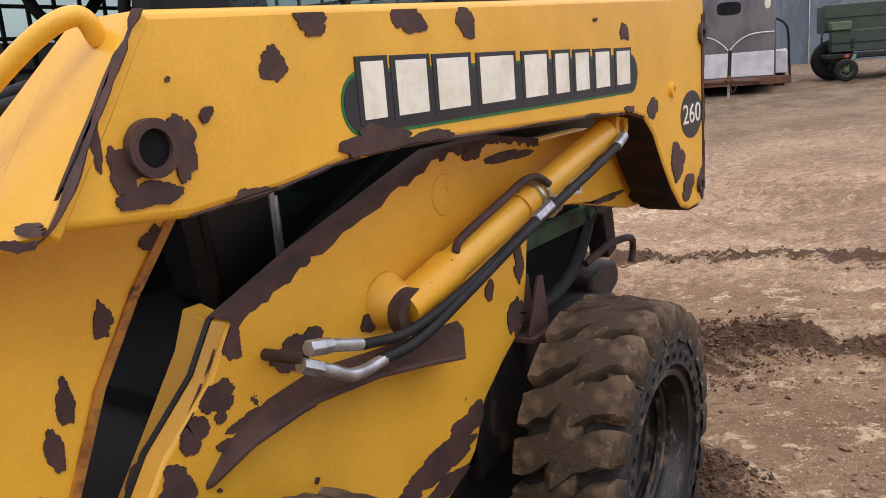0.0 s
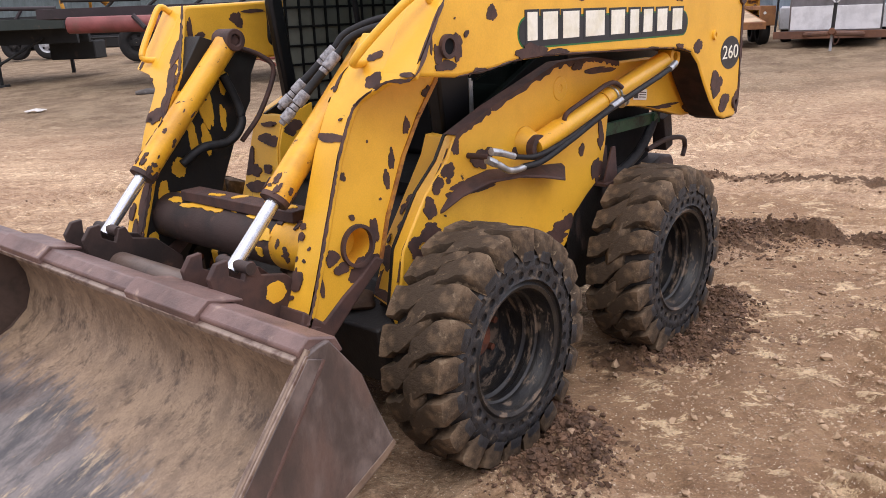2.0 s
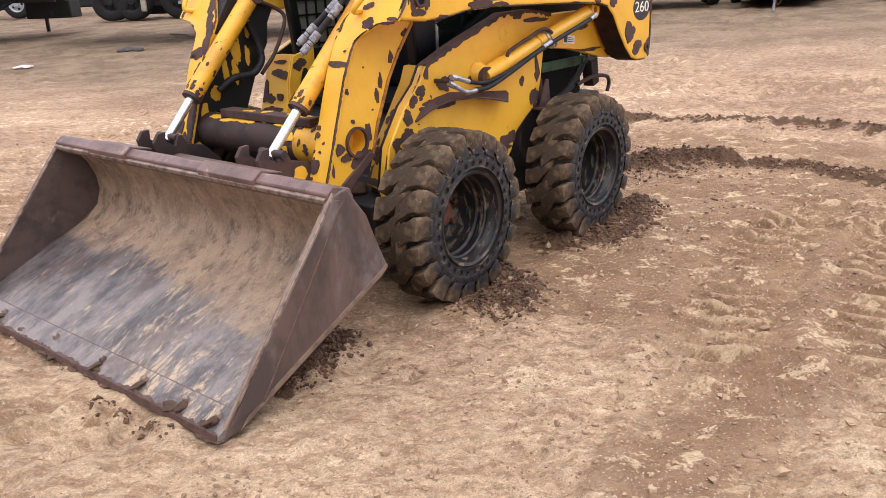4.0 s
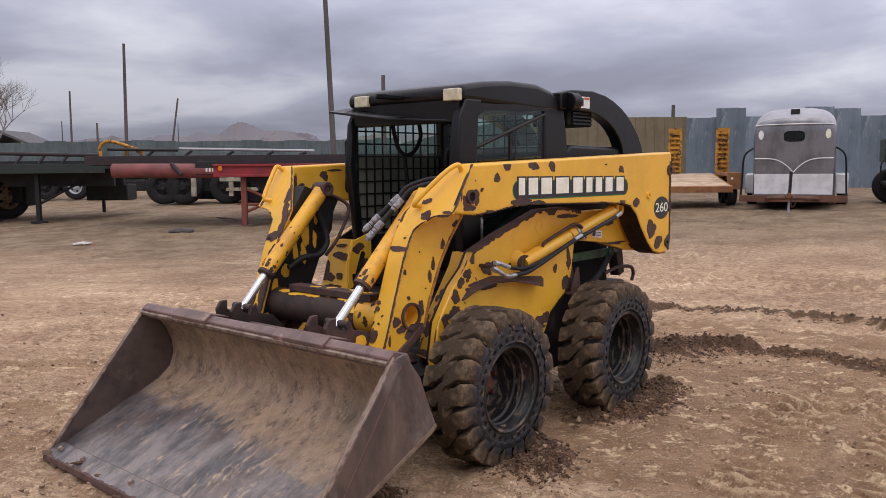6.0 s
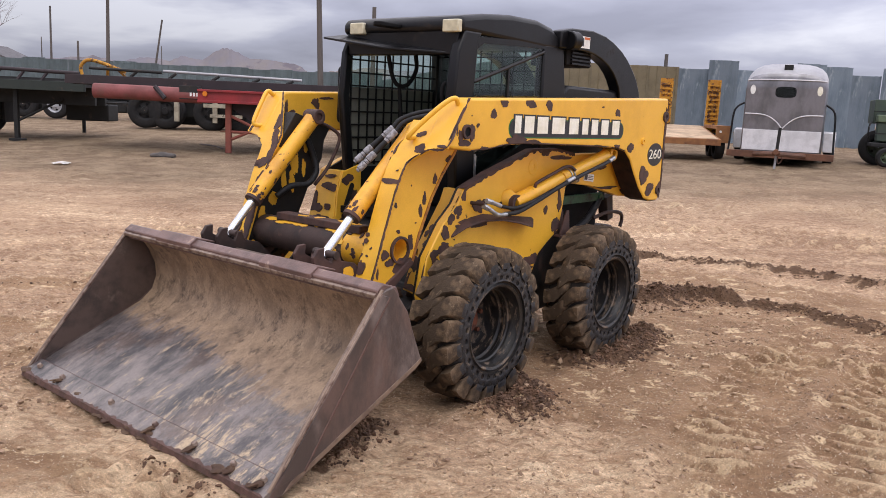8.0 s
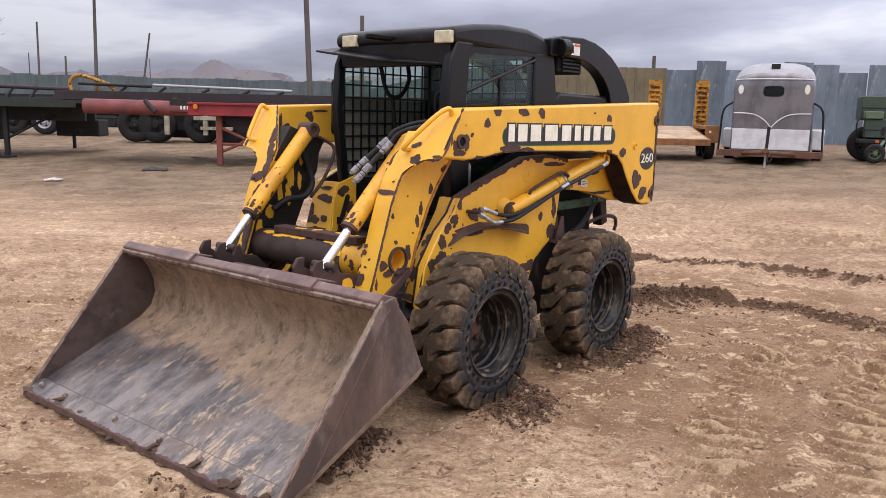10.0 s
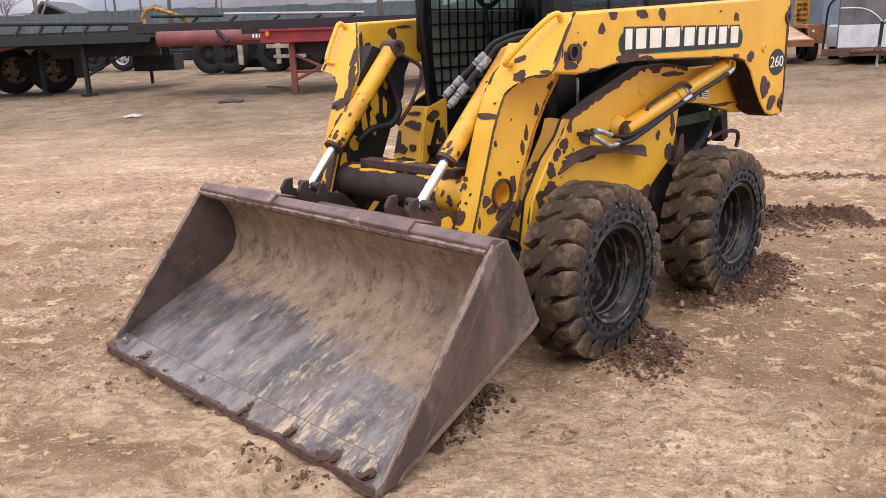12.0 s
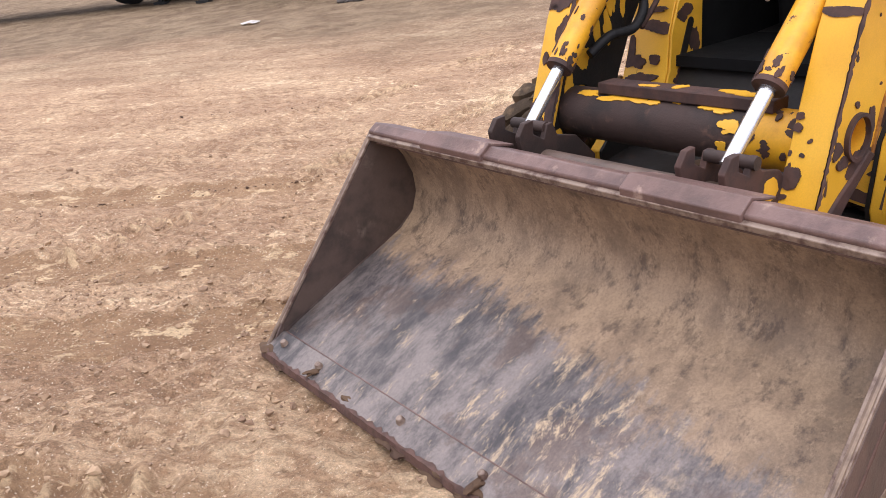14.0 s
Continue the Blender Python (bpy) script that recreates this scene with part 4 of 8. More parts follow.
def chassis_side(s):
    bm = bmesh.new()
    prism(bm, SIDE if s < 0 else FAR_SIDE, s * 0.565, s * 0.52)
    side = part("side_panel", bm, YELLOW, loader, "yellow chassis side panel with chipped paint", 0.006)
    bm = bmesh.new()
    rows = []
    for x, z, back in TOWER if s < 0 else FAR_TOWER:
        rows.append([bm.verts.new(q) for q in ((x - 0.004, s * 0.562, z), (x + back, s * 0.39, z), (x + back + 0.04, s * 0.39, z), (x + 0.04, s * 0.55, z))])
    for a, c in zip(rows, rows[1:]):
        for k in range(4):
            bm.faces.new((a[k], a[(k + 1) % 4], c[(k + 1) % 4], c[k]))
    bm.faces.new(rows[0])
    bm.faces.new(rows[-1][::-1])
    part("front_face", bm, YELLOW, side, "", 0.003)
    # dark sheet added inside the yellow panel, so that it looks black in there
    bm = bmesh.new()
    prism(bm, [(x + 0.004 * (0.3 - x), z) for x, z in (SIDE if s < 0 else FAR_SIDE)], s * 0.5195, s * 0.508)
    part("inner_liner", bm, NEARBLACK, side, "dark sheet added over the panel's inner face")
    bm = bmesh.new()
    prism(bm, [(0.84, 0.70), (0.90, 0.84), (0.925, 0.84), (0.945, 0.72), (0.90, 0.69)], s * 0.60, s * 0.59)
    part("gusset", bm, BARE, side, "", 0.003)
    bm = bmesh.new()
    prism(bm, [(0.84, 0.70), (0.90, 0.84), (0.925, 0.84), (0.945, 0.72), (0.90, 0.69)], s * 0.558, s * 0.548)
    part("gusset", bm, BARE, side, "", 0.003)
    bm = bmesh.new()
    box(bm, 0.83, 0.95, min(s * 0.53, s * 0.615), max(s * 0.53, s * 0.615), 0.685, 0.70)
    part("gusset_foot", bm, BARE, side, "", 0.003)
    bm = bmesh.new()
    prism(bm, [(0.62, 0.60), (0.90, 0.72), (0.90, 0.45), (0.64, 0.40)], s * 0.555, s * 0.50)
    part("rear_plate", bm, NEARBLACK, side)


chassis_side(-1)
chassis_side(1)
# tub coloured near-black: the dark of the open bay is put into it
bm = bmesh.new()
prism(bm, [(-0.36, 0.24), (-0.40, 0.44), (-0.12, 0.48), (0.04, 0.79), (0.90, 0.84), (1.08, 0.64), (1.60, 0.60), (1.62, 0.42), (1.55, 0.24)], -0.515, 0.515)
part("belly", bm, NEARBLACK, loader, "near-black chassis tub", 0.01)
bm = bmesh.new()
prism(bm, [(1.04, 1.02), (1.04, 1.52), (1.10, 1.572), (1.76, 1.565), (1.86, 1.46), (1.87, 1.0)], -0.43, 0.43)
part("engine_hood", bm, BLACKPAINT, loader, "black rear engine hood", 0.02)


# cab
cab = new("cab")
cab.parent = loader
tagged(cab, "black enclosed operator cab with tinted windows")
ROOF = [(0.035, 1.785), (0.03, 1.85), (0.06, 1.868), (0.138, 1.882), (0.236, 1.897), (0.473, 1.917), (0.732, 1.917), (0.888, 1.89), (1.0, 1.82), (1.03, 1.76), (0.8, 1.76)]
bm = bmesh.new()
prism(bm, ROOF, -0.43, 0.43)
part("roof", bm, BLACKPAINT, cab, "", 0.03, 4)
for s in (-1, 1):
    bm = bmesh.new()
    if s < 0:
        prism(bm, [(0.06, 0.95), (0.0, 1.45), (0.025, 1.69), (0.075, 1.80), (0.22, 1.80), (0.19, 1.76), (0.168, 1.485), (0.21, 1.05), (0.215, 0.95)], s * 0.43, s * 0.365)
    else:
        prism(bm, [(0.06, 0.95), (0.0, 1.45), (0.025, 1.69), (0.075, 1.80), (0.13, 1.80), (0.085, 1.69), (0.062, 1.45), (0.12, 0.95)], s * 0.43, s * 0.385)
    part("front_pillar", bm, BLACKPAINT, cab, "", 0.012)
    bm = bmesh.new()
    prism(bm, [(0.82, 0.85), (0.81, 1.79), (1.02, 1.79), (1.075, 1.50), (1.075, 0.85)], s * 0.43, s * 0.37)
    part("rear_pillar", bm, BLACKPAINT, cab, "", 0.012)
    bm = bmesh.new()
    if s < 0:
        prism(bm, [(0.2, 0.80), (0.2, 1.02), (0.82, 1.30), (0.82, 0.80)], s * 0.42, s * 0.39)
    else:
        prism(bm, [(0.15, 0.80), (0.15, 1.04), (0.83, 1.04), (0.83, 0.80)], s * 0.42, s * 0.39)
    part("lower_panel", bm, INTERIOR, cab)
    bm = bmesh.new()
    prism(bm, [(0.16, 1.70), (0.17, 1.775), (0.83, 1.80), (0.83, 1.765), (0.23, 1.745)], s * 0.428, s * 0.40)
    part("window_head", bm, BLACKPAINT, cab)
bm = bmesh.new()
box(bm, 0.16, 0.83, -0.418, -0.412, 1.02, 1.79)
pane = part("window", bm, CABGLASS, cab, "dark tinted side window")
bm = bmesh.new()
box(bm, 0.47, 0.485, -0.425, -0.41, 1.2, 1.64)
rod(bm, (0.165, -0.422, 1.545), (0.815, -0.422, 1.745), 0.010)
part("window_bar", bm, BLACKPAINT, pane)
bm = bmesh.new()
box(bm, 0.0, 1.0, -0.41, 0.41, 0.78, 0.82)
box(bm, 0.82, 0.88, -0.40, 0.40, 0.82, 1.16)
part("cab_shell", bm, INTERIOR, cab)
bm = bmesh.new()
for k in range(12):
    box(bm, 0.075 + 0.069 * k, 0.084 + 0.069 * k, 0.395, 0.401, 1.05, 1.76)
for k in range(10):
    box(bm, 0.07, 0.84, 0.3945, 0.4015, 1.06 + 0.074 * k, 1.069 + 0.074 * k)
part("mesh_screen", bm, BLACKPAINT, cab, "black square wire mesh screen")
bm = bmesh.new()
box(bm, 0.08, 0.84, 0.406, 0.412, 1.50, 1.77)
part("far_window", bm, CABGLASS, cab, "tinted glass pane behind the wire mesh")
# opaque grey pane added behind the mesh; it hides the far arm
bm = bmesh.new()
box(bm, 0.08, 0.84, 0.406, 0.412, 1.04, 1.50)
part("far_lower_pane", bm, GREYPANE, cab, "opaque grey lower pane behind the wire mesh")
bm = bmesh.new()
top = [bm.verts.new(p) for p in ((-0.075, 0.47, 1.768), (0.09, 0.45, 1.795), (0.09, -0.33, 1.712), (0.045, -0.33, 1.690), (-0.035, 0.05, 1.712), (-0.07, 0.30, 1.745))]
low = [bm.verts.new(v.co - Vector((0, 0, 0.012))) for v in top]
bm.faces.new(top)
bm.faces.new(low[::-1])
for k in range(6):
    bm.faces.new((top[k], top[(k + 1) % 6], low[(k + 1) % 6], low[k]))
part("visor", bm, BLACKPAINT, cab, "bent black visor plate drooping over the door", 0.003)
bm = bmesh.new()
prism(bm, [(0.0, -0.15), (0.03, -0.17), (0.06, -0.15), (0.06, 0.15), (0.03, 0.17), (0.0, 0.15)], -0.012, 0.012, Matrix.Translation((0.03, -0.02, 1.822)) @ pose(0, 0, 0, 90, 0, 0) @ pose(0, 0, 0, 0, 90, 0))
part("header_recess", bm, INTERIOR, cab, "dark oval recess between the lamps", 0.006)
bm = bmesh.new()
box(bm, 0.045, 0.10, -0.40, 0.40, 1.675, 1.80)
part("header", bm, BLACKPAINT, cab, "", 0.006)
for y in (-0.373, 0.30):
    bm = bmesh.new()
    box(bm, 0.014, 0.05, y - 0.052, y + 0.052, 1.785, 1.848)
    part("work_lamp", bm, LAMP, cab, "square cream work lamp", 0.006)
bm = bmesh.new()
sweep(bm, [(0.08, 0.43, 1.30), (0.03, 0.44, 1.31), (0.03, 0.44, 1.40), (0.03, 0.44, 1.55), (0.035, 0.44, 1.60), (0.08, 0.43, 1.61)], 0.011)
part("grab_rail", bm, BLACKPAINT, cab)
for s in (-1, 1):
    bm = bmesh.new()
    outer = [(0.95, 1.88), (1.08, 1.905), (1.325, 1.913), (1.48, 1.895), (1.592, 1.866), (1.71, 1.82), (1.805, 1.767), (1.89, 1.70), (1.946, 1.647), (2.0, 1.57), (2.03, 1.47)]
    inner = [(1.74, 1.47), (1.703, 1.58), (1.66, 1.63), (1.613, 1.671), (1.54, 1.715), (1.451, 1.747), (1.36, 1.77), (1.266, 1.782), (1.058, 1.784), (0.95, 1.78)]
    prism(bm, outer + inner, s * 0.45, s * 0.37)
    part("rear_arch", bm, BLACKPAINT, cab, "curved black guard arch behind the cab", 0.008)


# bucket
bucket = new("bucket")
bucket.parent = loader
tagged(bucket, "rust-brown worn steel dirt bucket resting on its edge")
INNER = [(-1.555, 0.042), (-1.42, 0.108), (-1.05, 0.262), (-0.95, 0.305), (-0.885, 0.36), (-0.86, 0.43), (-0.865, 0.50), (-0.90, 0.58), (-0.985, 0.70)]
OUTER = [(-0.965, 0.705), (-0.875, 0.59), (-0.845, 0.50), (-0.84, 0.43), (-0.865, 0.345), (-0.94, 0.283), (-1.045, 0.232), (-1.42, 0.072), (-1.56, 0.012)]
bm = bmesh.new()
prism(bm, INNER + OUTER, -0.925, 0.925)
part("shell", bm, BUCKET_FLOOR, bucket, "curved bucket shell, scraped dark on the floor", 0.002)
for s in (-1, 1):
    bm = bmesh.new()
    prism(bm, [(-1.565, 0.02), (-1.50, 0.115), (-1.02, 0.69), (-0.985, 0.70), (-0.952, 0.705), (-0.862, 0.59), (-0.828, 0.505), (-0.80, 0.44), (-0.775, 0.385), (-0.765, 0.36), (-0.80, 0.335), (-1.50, 0.02)], s * 0.925, s * 0.943)
    side = part("side_plate", bm, BUCKET_SIDE, bucket, "", 0.004)
    # inner side gets a sheet of darker brown than the outer side
    bm = bmesh.new()
    prism(bm, [(-1.50, 0.085), (-1.49, 0.11), (-1.02, 0.672), (-0.99, 0.672), (-0.905, 0.575), (-0.87, 0.50), (-0.865, 0.43), (-0.89, 0.365), (-0.955, 0.313), (-1.05, 0.270)], s * 0.9255, s * 0.9225)
    part("inner_film", bm, INNER_BROWN, side, "darker brown sheet over the inner side")
    bm = bmesh.new()
    prism(bm, [(-1.5015, 0.118), (-1.0215, 0.693), (-1.014, 0.687), (-1.494, 0.112)], s * 0.9225, s * 0.9465)
    part("rim_strip", bm, SCRAPED, side, "scraped brighter rim", 0.002)
    bm = bmesh.new()
    prism(bm, [(-1.535, 0.058), (-1.02, 0.684), (-0.975, 0.668), (-1.40, 0.085)], s * 0.9425, s * 0.9475)
    part("doubler", bm, BUCKET_SIDE, side, "flat doubler plate along the front", 0.002)
    bm = bmesh.new()
    sweep(bm, [(-1.40, s * 0.945, 0.085), (-1.19, s * 0.945, 0.372), (-0.975, s * 0.945, 0.668)], 0.0055, 8, 14, 0.25)
    part("weld_bead", bm, BUCKET_RUST, side, "reddish rusty weld bead")
    bm = bmesh.new()
    prism(bm, [(-1.50, 0.026), (-0.802, 0.341), (-0.768, 0.364), (-0.772, 0.380), (-0.808, 0.360), (-1.46, 0.066)], s * 0.9425, s * 0.9455)
    part("worn_foot", bm, PALE_EDGE, side, "lower edge scraped pale by the ground", 0.001)
bm = bmesh.new()
prism(bm, [(-1.025, 0.665), (-1.035, 0.70), (-1.0, 0.725), (-0.92, 0.70), (-0.90, 0.66), (-0.95, 0.655)], -0.93, 0.93)
part("top_lip", bm, BUCKET_RED, bucket, "faded red-brown reinforced top lip", 0.006)
bm = bmesh.new()
prism(bm, [(-1.041, 0.668), (-1.046, 0.684), (-1.030, 0.690), (-1.018, 0.660)], -0.925, 0.925)
part("lip_edge", bm, SCRAPED, bucket, "scraped front edge of the lip", 0.003)
bm = bmesh.new()
rod(bm, (-1.012, -0.915, 0.656), (-1.012, 0.915, 0.656), 0.006, seg=8)
part("lip_weld", bm, BUCKET_RED, bucket)
bm = bmesh.new()
prism(bm, [(-1.588, 0.022), (-1.583, 0.044), (-1.492, 0.0875), (-1.489, 0.076), (-1.56, 0.010)], -0.94, 0.94)
part("cutting_edge", bm, BUCKET_FLOOR, bucket, "worn bolted cutting edge", 0.003)
bm = bmesh.new()
rows = []
rnd = random.Random(31)
for k in range(121):
    y = -0.935 + 1.87 * k / 120
    w_ = rnd.uniform(0.002, 0.016)
    rows.append([bm.verts.new(q) for q in ((-1.5905, y, 0.020), (-1.5865, y, 0.046 + rnd.uniform(-0.003, 0.002)), (-1.5855 + w_, y, 0.0475 + 0.48 * w_), (-1.580, y, 0.030))])
for a, c in zip(rows, rows[1:]):
    for k in range(4):
        bm.faces.new((a[k], a[(k + 1) % 4], c[(k + 1) % 4], c[k]))
bm.faces.new(rows[0])
bm.faces.new(rows[-1][::-1])
part("edge_rust", bm, BUCKET_RUST, bucket, "ragged rusty front of the cutting edge")


# wheels
def build_wheel():
    """Wheel about the y axis, outer face towards -y, hub plane at y = 0."""
    w = new("wheel")
    bm = bmesh.new()
    R, W = 0.345, 0.118
    lathe(bm, [(0.200, -W), (0.272, -W - 0.014), (0.298, -W - 0.006), (0.312, -W + 0.008), (R - 0.020, -W + 0.026), (R, -W + 0.052), (R, W - 0.045), (R - 0.01, W - 0.025), (0.28, W - 0.01), (0.200, W - 0.015), (0.200, -W)], 56)
    tyre = part("tyre", bm, CARCASS, w, "mud-caked solid tyre with heavy worn lugs")
    rnd = random.Random(4)
    N, M = 20, 7
    lug_mesh = []
    for side in (-1, 1):
        for k in range(N):
            a0 = 2 * math.pi * (k + (0.5 if side > 0 else 0)) / N + rnd.uniform(-0.015, 0.015)
            if len(lug_mesh) < 11:
                bm = bmesh.new()
                rows = []
                long_ = rnd.uniform(0.90, 1.12)
                worn = rnd.uniform(-0.006, 0.004)
                for i in range(M + 1):
                    f = max(0, i - 1) / (M - 1)
                    y = -(W + 0.006 - f * (W + 0.030) * long_) if i else -(W + 0.019)
                    a = 0.27 * f ** 1.25 - 0.03 * math.sin(3.1 * f) + rnd.uniform(-0.010, 0.010)
                    hw = 0.132 - 0.018 * f + rnd.uniform(-0.022, 0.014)
                    top = R + 0.039 + worn + rnd.uniform(-0.007, 0.004)
                    if i == 0:
                        top, hw = R - 0.030 + rnd.uniform(-0.004, 0.004), hw * 0.80
                    elif i == 1:
                        top -= 0.005
                    elif i == M:
                        top, hw = top - 0.016, hw * 0.8
                    base = R - 0.060 if i == 0 else R - 0.034 if i == 1 else R - 0.014
                    prof = ((base, -1.10), (top - 0.012 + rnd.uniform(-0.003, 0.003), -0.97), (top - 0.001, -0.86), (top + rnd.uniform(-0.003, 0.002), -0.3), (top + rnd.uniform(-0.004, 0.002), 0.25), (top - 0.001, 0.84), (top - 0.012 + rnd.uniform(-0.003, 0.003), 0.96), (base, 1.08))
                    rows.append([bm.verts.new((r * math.cos(a + hw * q), y, r * math.sin(a + hw * q))) for r, q in prof])
                for p, q in zip(rows, rows[1:]):
                    for j in range(7):
                        bm.faces.new((p[j], p[j + 1], q[j + 1], q[j]))
                bm.faces.new(rows[0])
                bm.faces.new(rows[-1][::-1])
                bm.faces.index_update()
                flank = [f.index for f in bm.faces if f.calc_center_median().y < -W - 0.015]
                lug_mesh.append(mesh_of("lug", bm, TREAD))
                lug_mesh[-1].materials.append(SIDEWALL)
                for k_ in flank:
                    lug_mesh[-1].polygons[k_].material_index = 1
                for p in lug_mesh[-1].polygons:
                    p.use_smooth = True
                lug_mesh[-1].set_sharp_from_angle(angle=radians(55))
            lug = new("lug", rnd.choice(lug_mesh))
            lug.parent = tyre
            lug.matrix_basis = pose(0, 0, 0, 0, -math.degrees(a0), 0) if side < 0 else pose(0, -0.018, 0, 0, math.degrees(a0), 180)
    # sidewall with two rows of holes
    bm = bmesh.new()
    for (r0, r1, n, off) in ((0.226, 0.261, 30, 0), (0.261, 0.300, 30, 0.5)):
        for k in range(n):
            a0, a1 = 2 * math.pi * (k + off) / n, 2 * math.pi * (k + 1 + off) / n
            edge = []
            for j in range(4):
                edge.append((r0, a0 + (a1 - a0) * j / 4))
            for j in range(4):
                edge.append((r0 + (r1 - r0) * j / 4, a1))
            for j in range(4):
                edge.append((r1, a1 + (a0 - a1) * j / 4))
            for j in range(4):
                edge.append((r1 + (r0 - r1) * j / 4, a0))
            rc, ac = (r0 + r1) / 2, (a0 + a1) / 2
            hole = []
            for r, a in edge:
                t = math.atan2((r - rc) / (r1 - r0), (a - ac) / (a1 - a0))
                hole.append((rc + 0.33 * (r1 - r0) * math.sin(t), ac + 0.27 * (a1 - a0) * math.cos(t)))

            def put(r, a, y):
                return bm.verts.new((r * math.cos(a), y, r * math.sin(a)))
            y = -W - 0.018
            e_ = [put(r, a, y + 0.014 * max(0, (r - 0.264) / 0.036)) for r, a in edge]
            h_ = [put(r, a, y + 0.003) for r, a in hole]
            d_ = [put(rc + (r - rc) * 0.85, ac + (a - ac) * 0.85, y + 0.03) for r, a in hole]
            for j in range(16):
                i = (j + 1) % 16
                bm.faces.new((e_[j], e_[i], h_[i], h_[j]))
                bm.faces.new((h_[j], h_[i], d_[i], d_[j]))
            bm.faces.new(d_)
    bmesh.ops.remove_doubles(bm, verts=bm.verts, dist=0.0004)
    part("sidewall", bm, SIDEWALL, tyre, "black sidewall with two rows of round holes")
    bm = bmesh.new()
    g = 0.870
    lathe(bm, [(g * r, y) for r, y in ((0.262, -W - 0.018), (0.262, -W + 0.005), (0.250, -W - 0.002), (0.240, -W - 0.012), (0.226, -W - 0.006), (0.222, -W + 0.02), (0.211, -W + 0.035), (0.211, -W + 0.05), (0.203, -W + 0.056), (0.201, -0.045), (0.211, -0.036), (0.211, -0.022), (0.199, -0.014), (0.192, 0.05), (0.18, 0.07), (0.12, 0.08), (0.075, 0.08))], 56)
    rim = part("rim", bm, RIM, w, "black steel rim with dried mud")
    bm = bmesh.new()
    rod(bm, (0, 0.085, 0), (0, 0.03, 0), 0.072, 0.056, seg=28)
    part("hub", bm, HUBRUST, rim, "rusty hub")
    for k in range(8):
        bm = bmesh.new()
        a = 2 * math.pi * k / 8
        rod(bm, (0.12 * math.cos(a), 0.081, 0.12 * math.sin(a)), (0.12 * math.cos(a), 0.055, 0.12 * math.sin(a)), 0.012, seg=6)
        part("lug_nut", bm, HUBRUST, rim)
    return w


wheel = build_wheel()
AXLES = (-0.155, 0.985)
first = True
for ax in AXLES:
    for s in (-1, 1):
        m = pose(ax, s * 0.758, 0.383, 0, 37 * (ax > 0) + 11 * s, 0 if s < 0 else 180)
        w = wheel if first else copy_thing(wheel, m)
        w.parent = loader
        w.matrix_basis = m
        first = False


# paint chips: ragged bare patches on the faces
def spread(pts, u):
    """Height of a polyline at u."""
    return float(np.interp(u, [p[0] for p in pts], [p[1] for p in pts]))


ARM_TOP = [(-0.25, 1.455), (1.875, 1.528)]
ARM_LOW = [(-0.40, 1.23), (-0.217, 1.212), (-0.06, 1.222), (0.06, 1.238), (0.25, 1.243), (1.0, 1.222), (1.22, 1.21), (1.33, 1.19), (1.40, 1.14), (1.47, 1.05), (1.55, 0.96), (1.64, 0.885), (1.72, 0.862), (1.84, 0.86)]


def on_arm(u, v, h):
    u = min(max(u, -0.37), 1.868)
    v = min(max(v, spread(ARM_LOW, u) + 0.006), spread(ARM_TOP, u) - 0.010)
    v = min(v, 1.455 + (u + 0.25) / 0.15 * 0.225 - 0.008) if u < -0.25 else v
    return u, -0.725 - h, v


def on_plate(u, v, h):
    zs, xs = [p[1] for p in LEG_FRONT][::-1], [p[0] for p in LEG_FRONT][::-1]
    v = min(max(v, 0.53), 1.45)
    yo, yi = float(np.interp(v, zs, PLATE_OUT[::-1])), float(np.interp(v, zs, PLATE_IN[::-1]))
    return float(np.interp(v, zs, xs)) - h * 1.4, -min(max(-u, yi + 0.002), yo - 0.002), v


def on_leg(u, v, h):
    zs, xs = [p[1] for p in LEG_FRONT][::-1], [p[0] for p in LEG_FRONT][::-1]
    zr, xr = [0.588, 0.672, 0.80, 0.97, 1.09, 1.19], [-0.484, -0.375, -0.335, -0.255, -0.175, -0.09]
    v = min(max(v, 0.58), 1.2)
    return min(max(u, float(np.interp(v, zs, xs)) + 0.022), float(np.interp(v, zr, xr)) - 0.004), -0.522 - h, v


SIDE_TOP = [(-0.05, 1.01), (0.14, 1.078), (0.55, 1.197), (0.80, 1.20), (1.0, 1.17), (1.30, 1.17), (1.75, 1.12)]
SIDE_LOW = [(-0.30, 0.43), (0.45, 0.43), (0.60, 0.47), (0.67, 0.60), (0.76, 0.66), (0.87, 0.72), (0.90, 0.83), (0.93, 1.0), (1.20, 0.97), (1.60, 0.885), (1.79, 0.87)]
SIDE_FRONT = [(0.50, -0.35), (0.69, -0.315), (0.85, -0.20), (0.935, -0.10), (1.01, -0.05)]


def on_side(u, v, h):
    u = max(u, spread(SIDE_FRONT, v) + 0.004)
    return u, -0.565 - h, min(max(v, spread(SIDE_LOW, u) + 0.004), spread(SIDE_TOP, u) - 0.006)


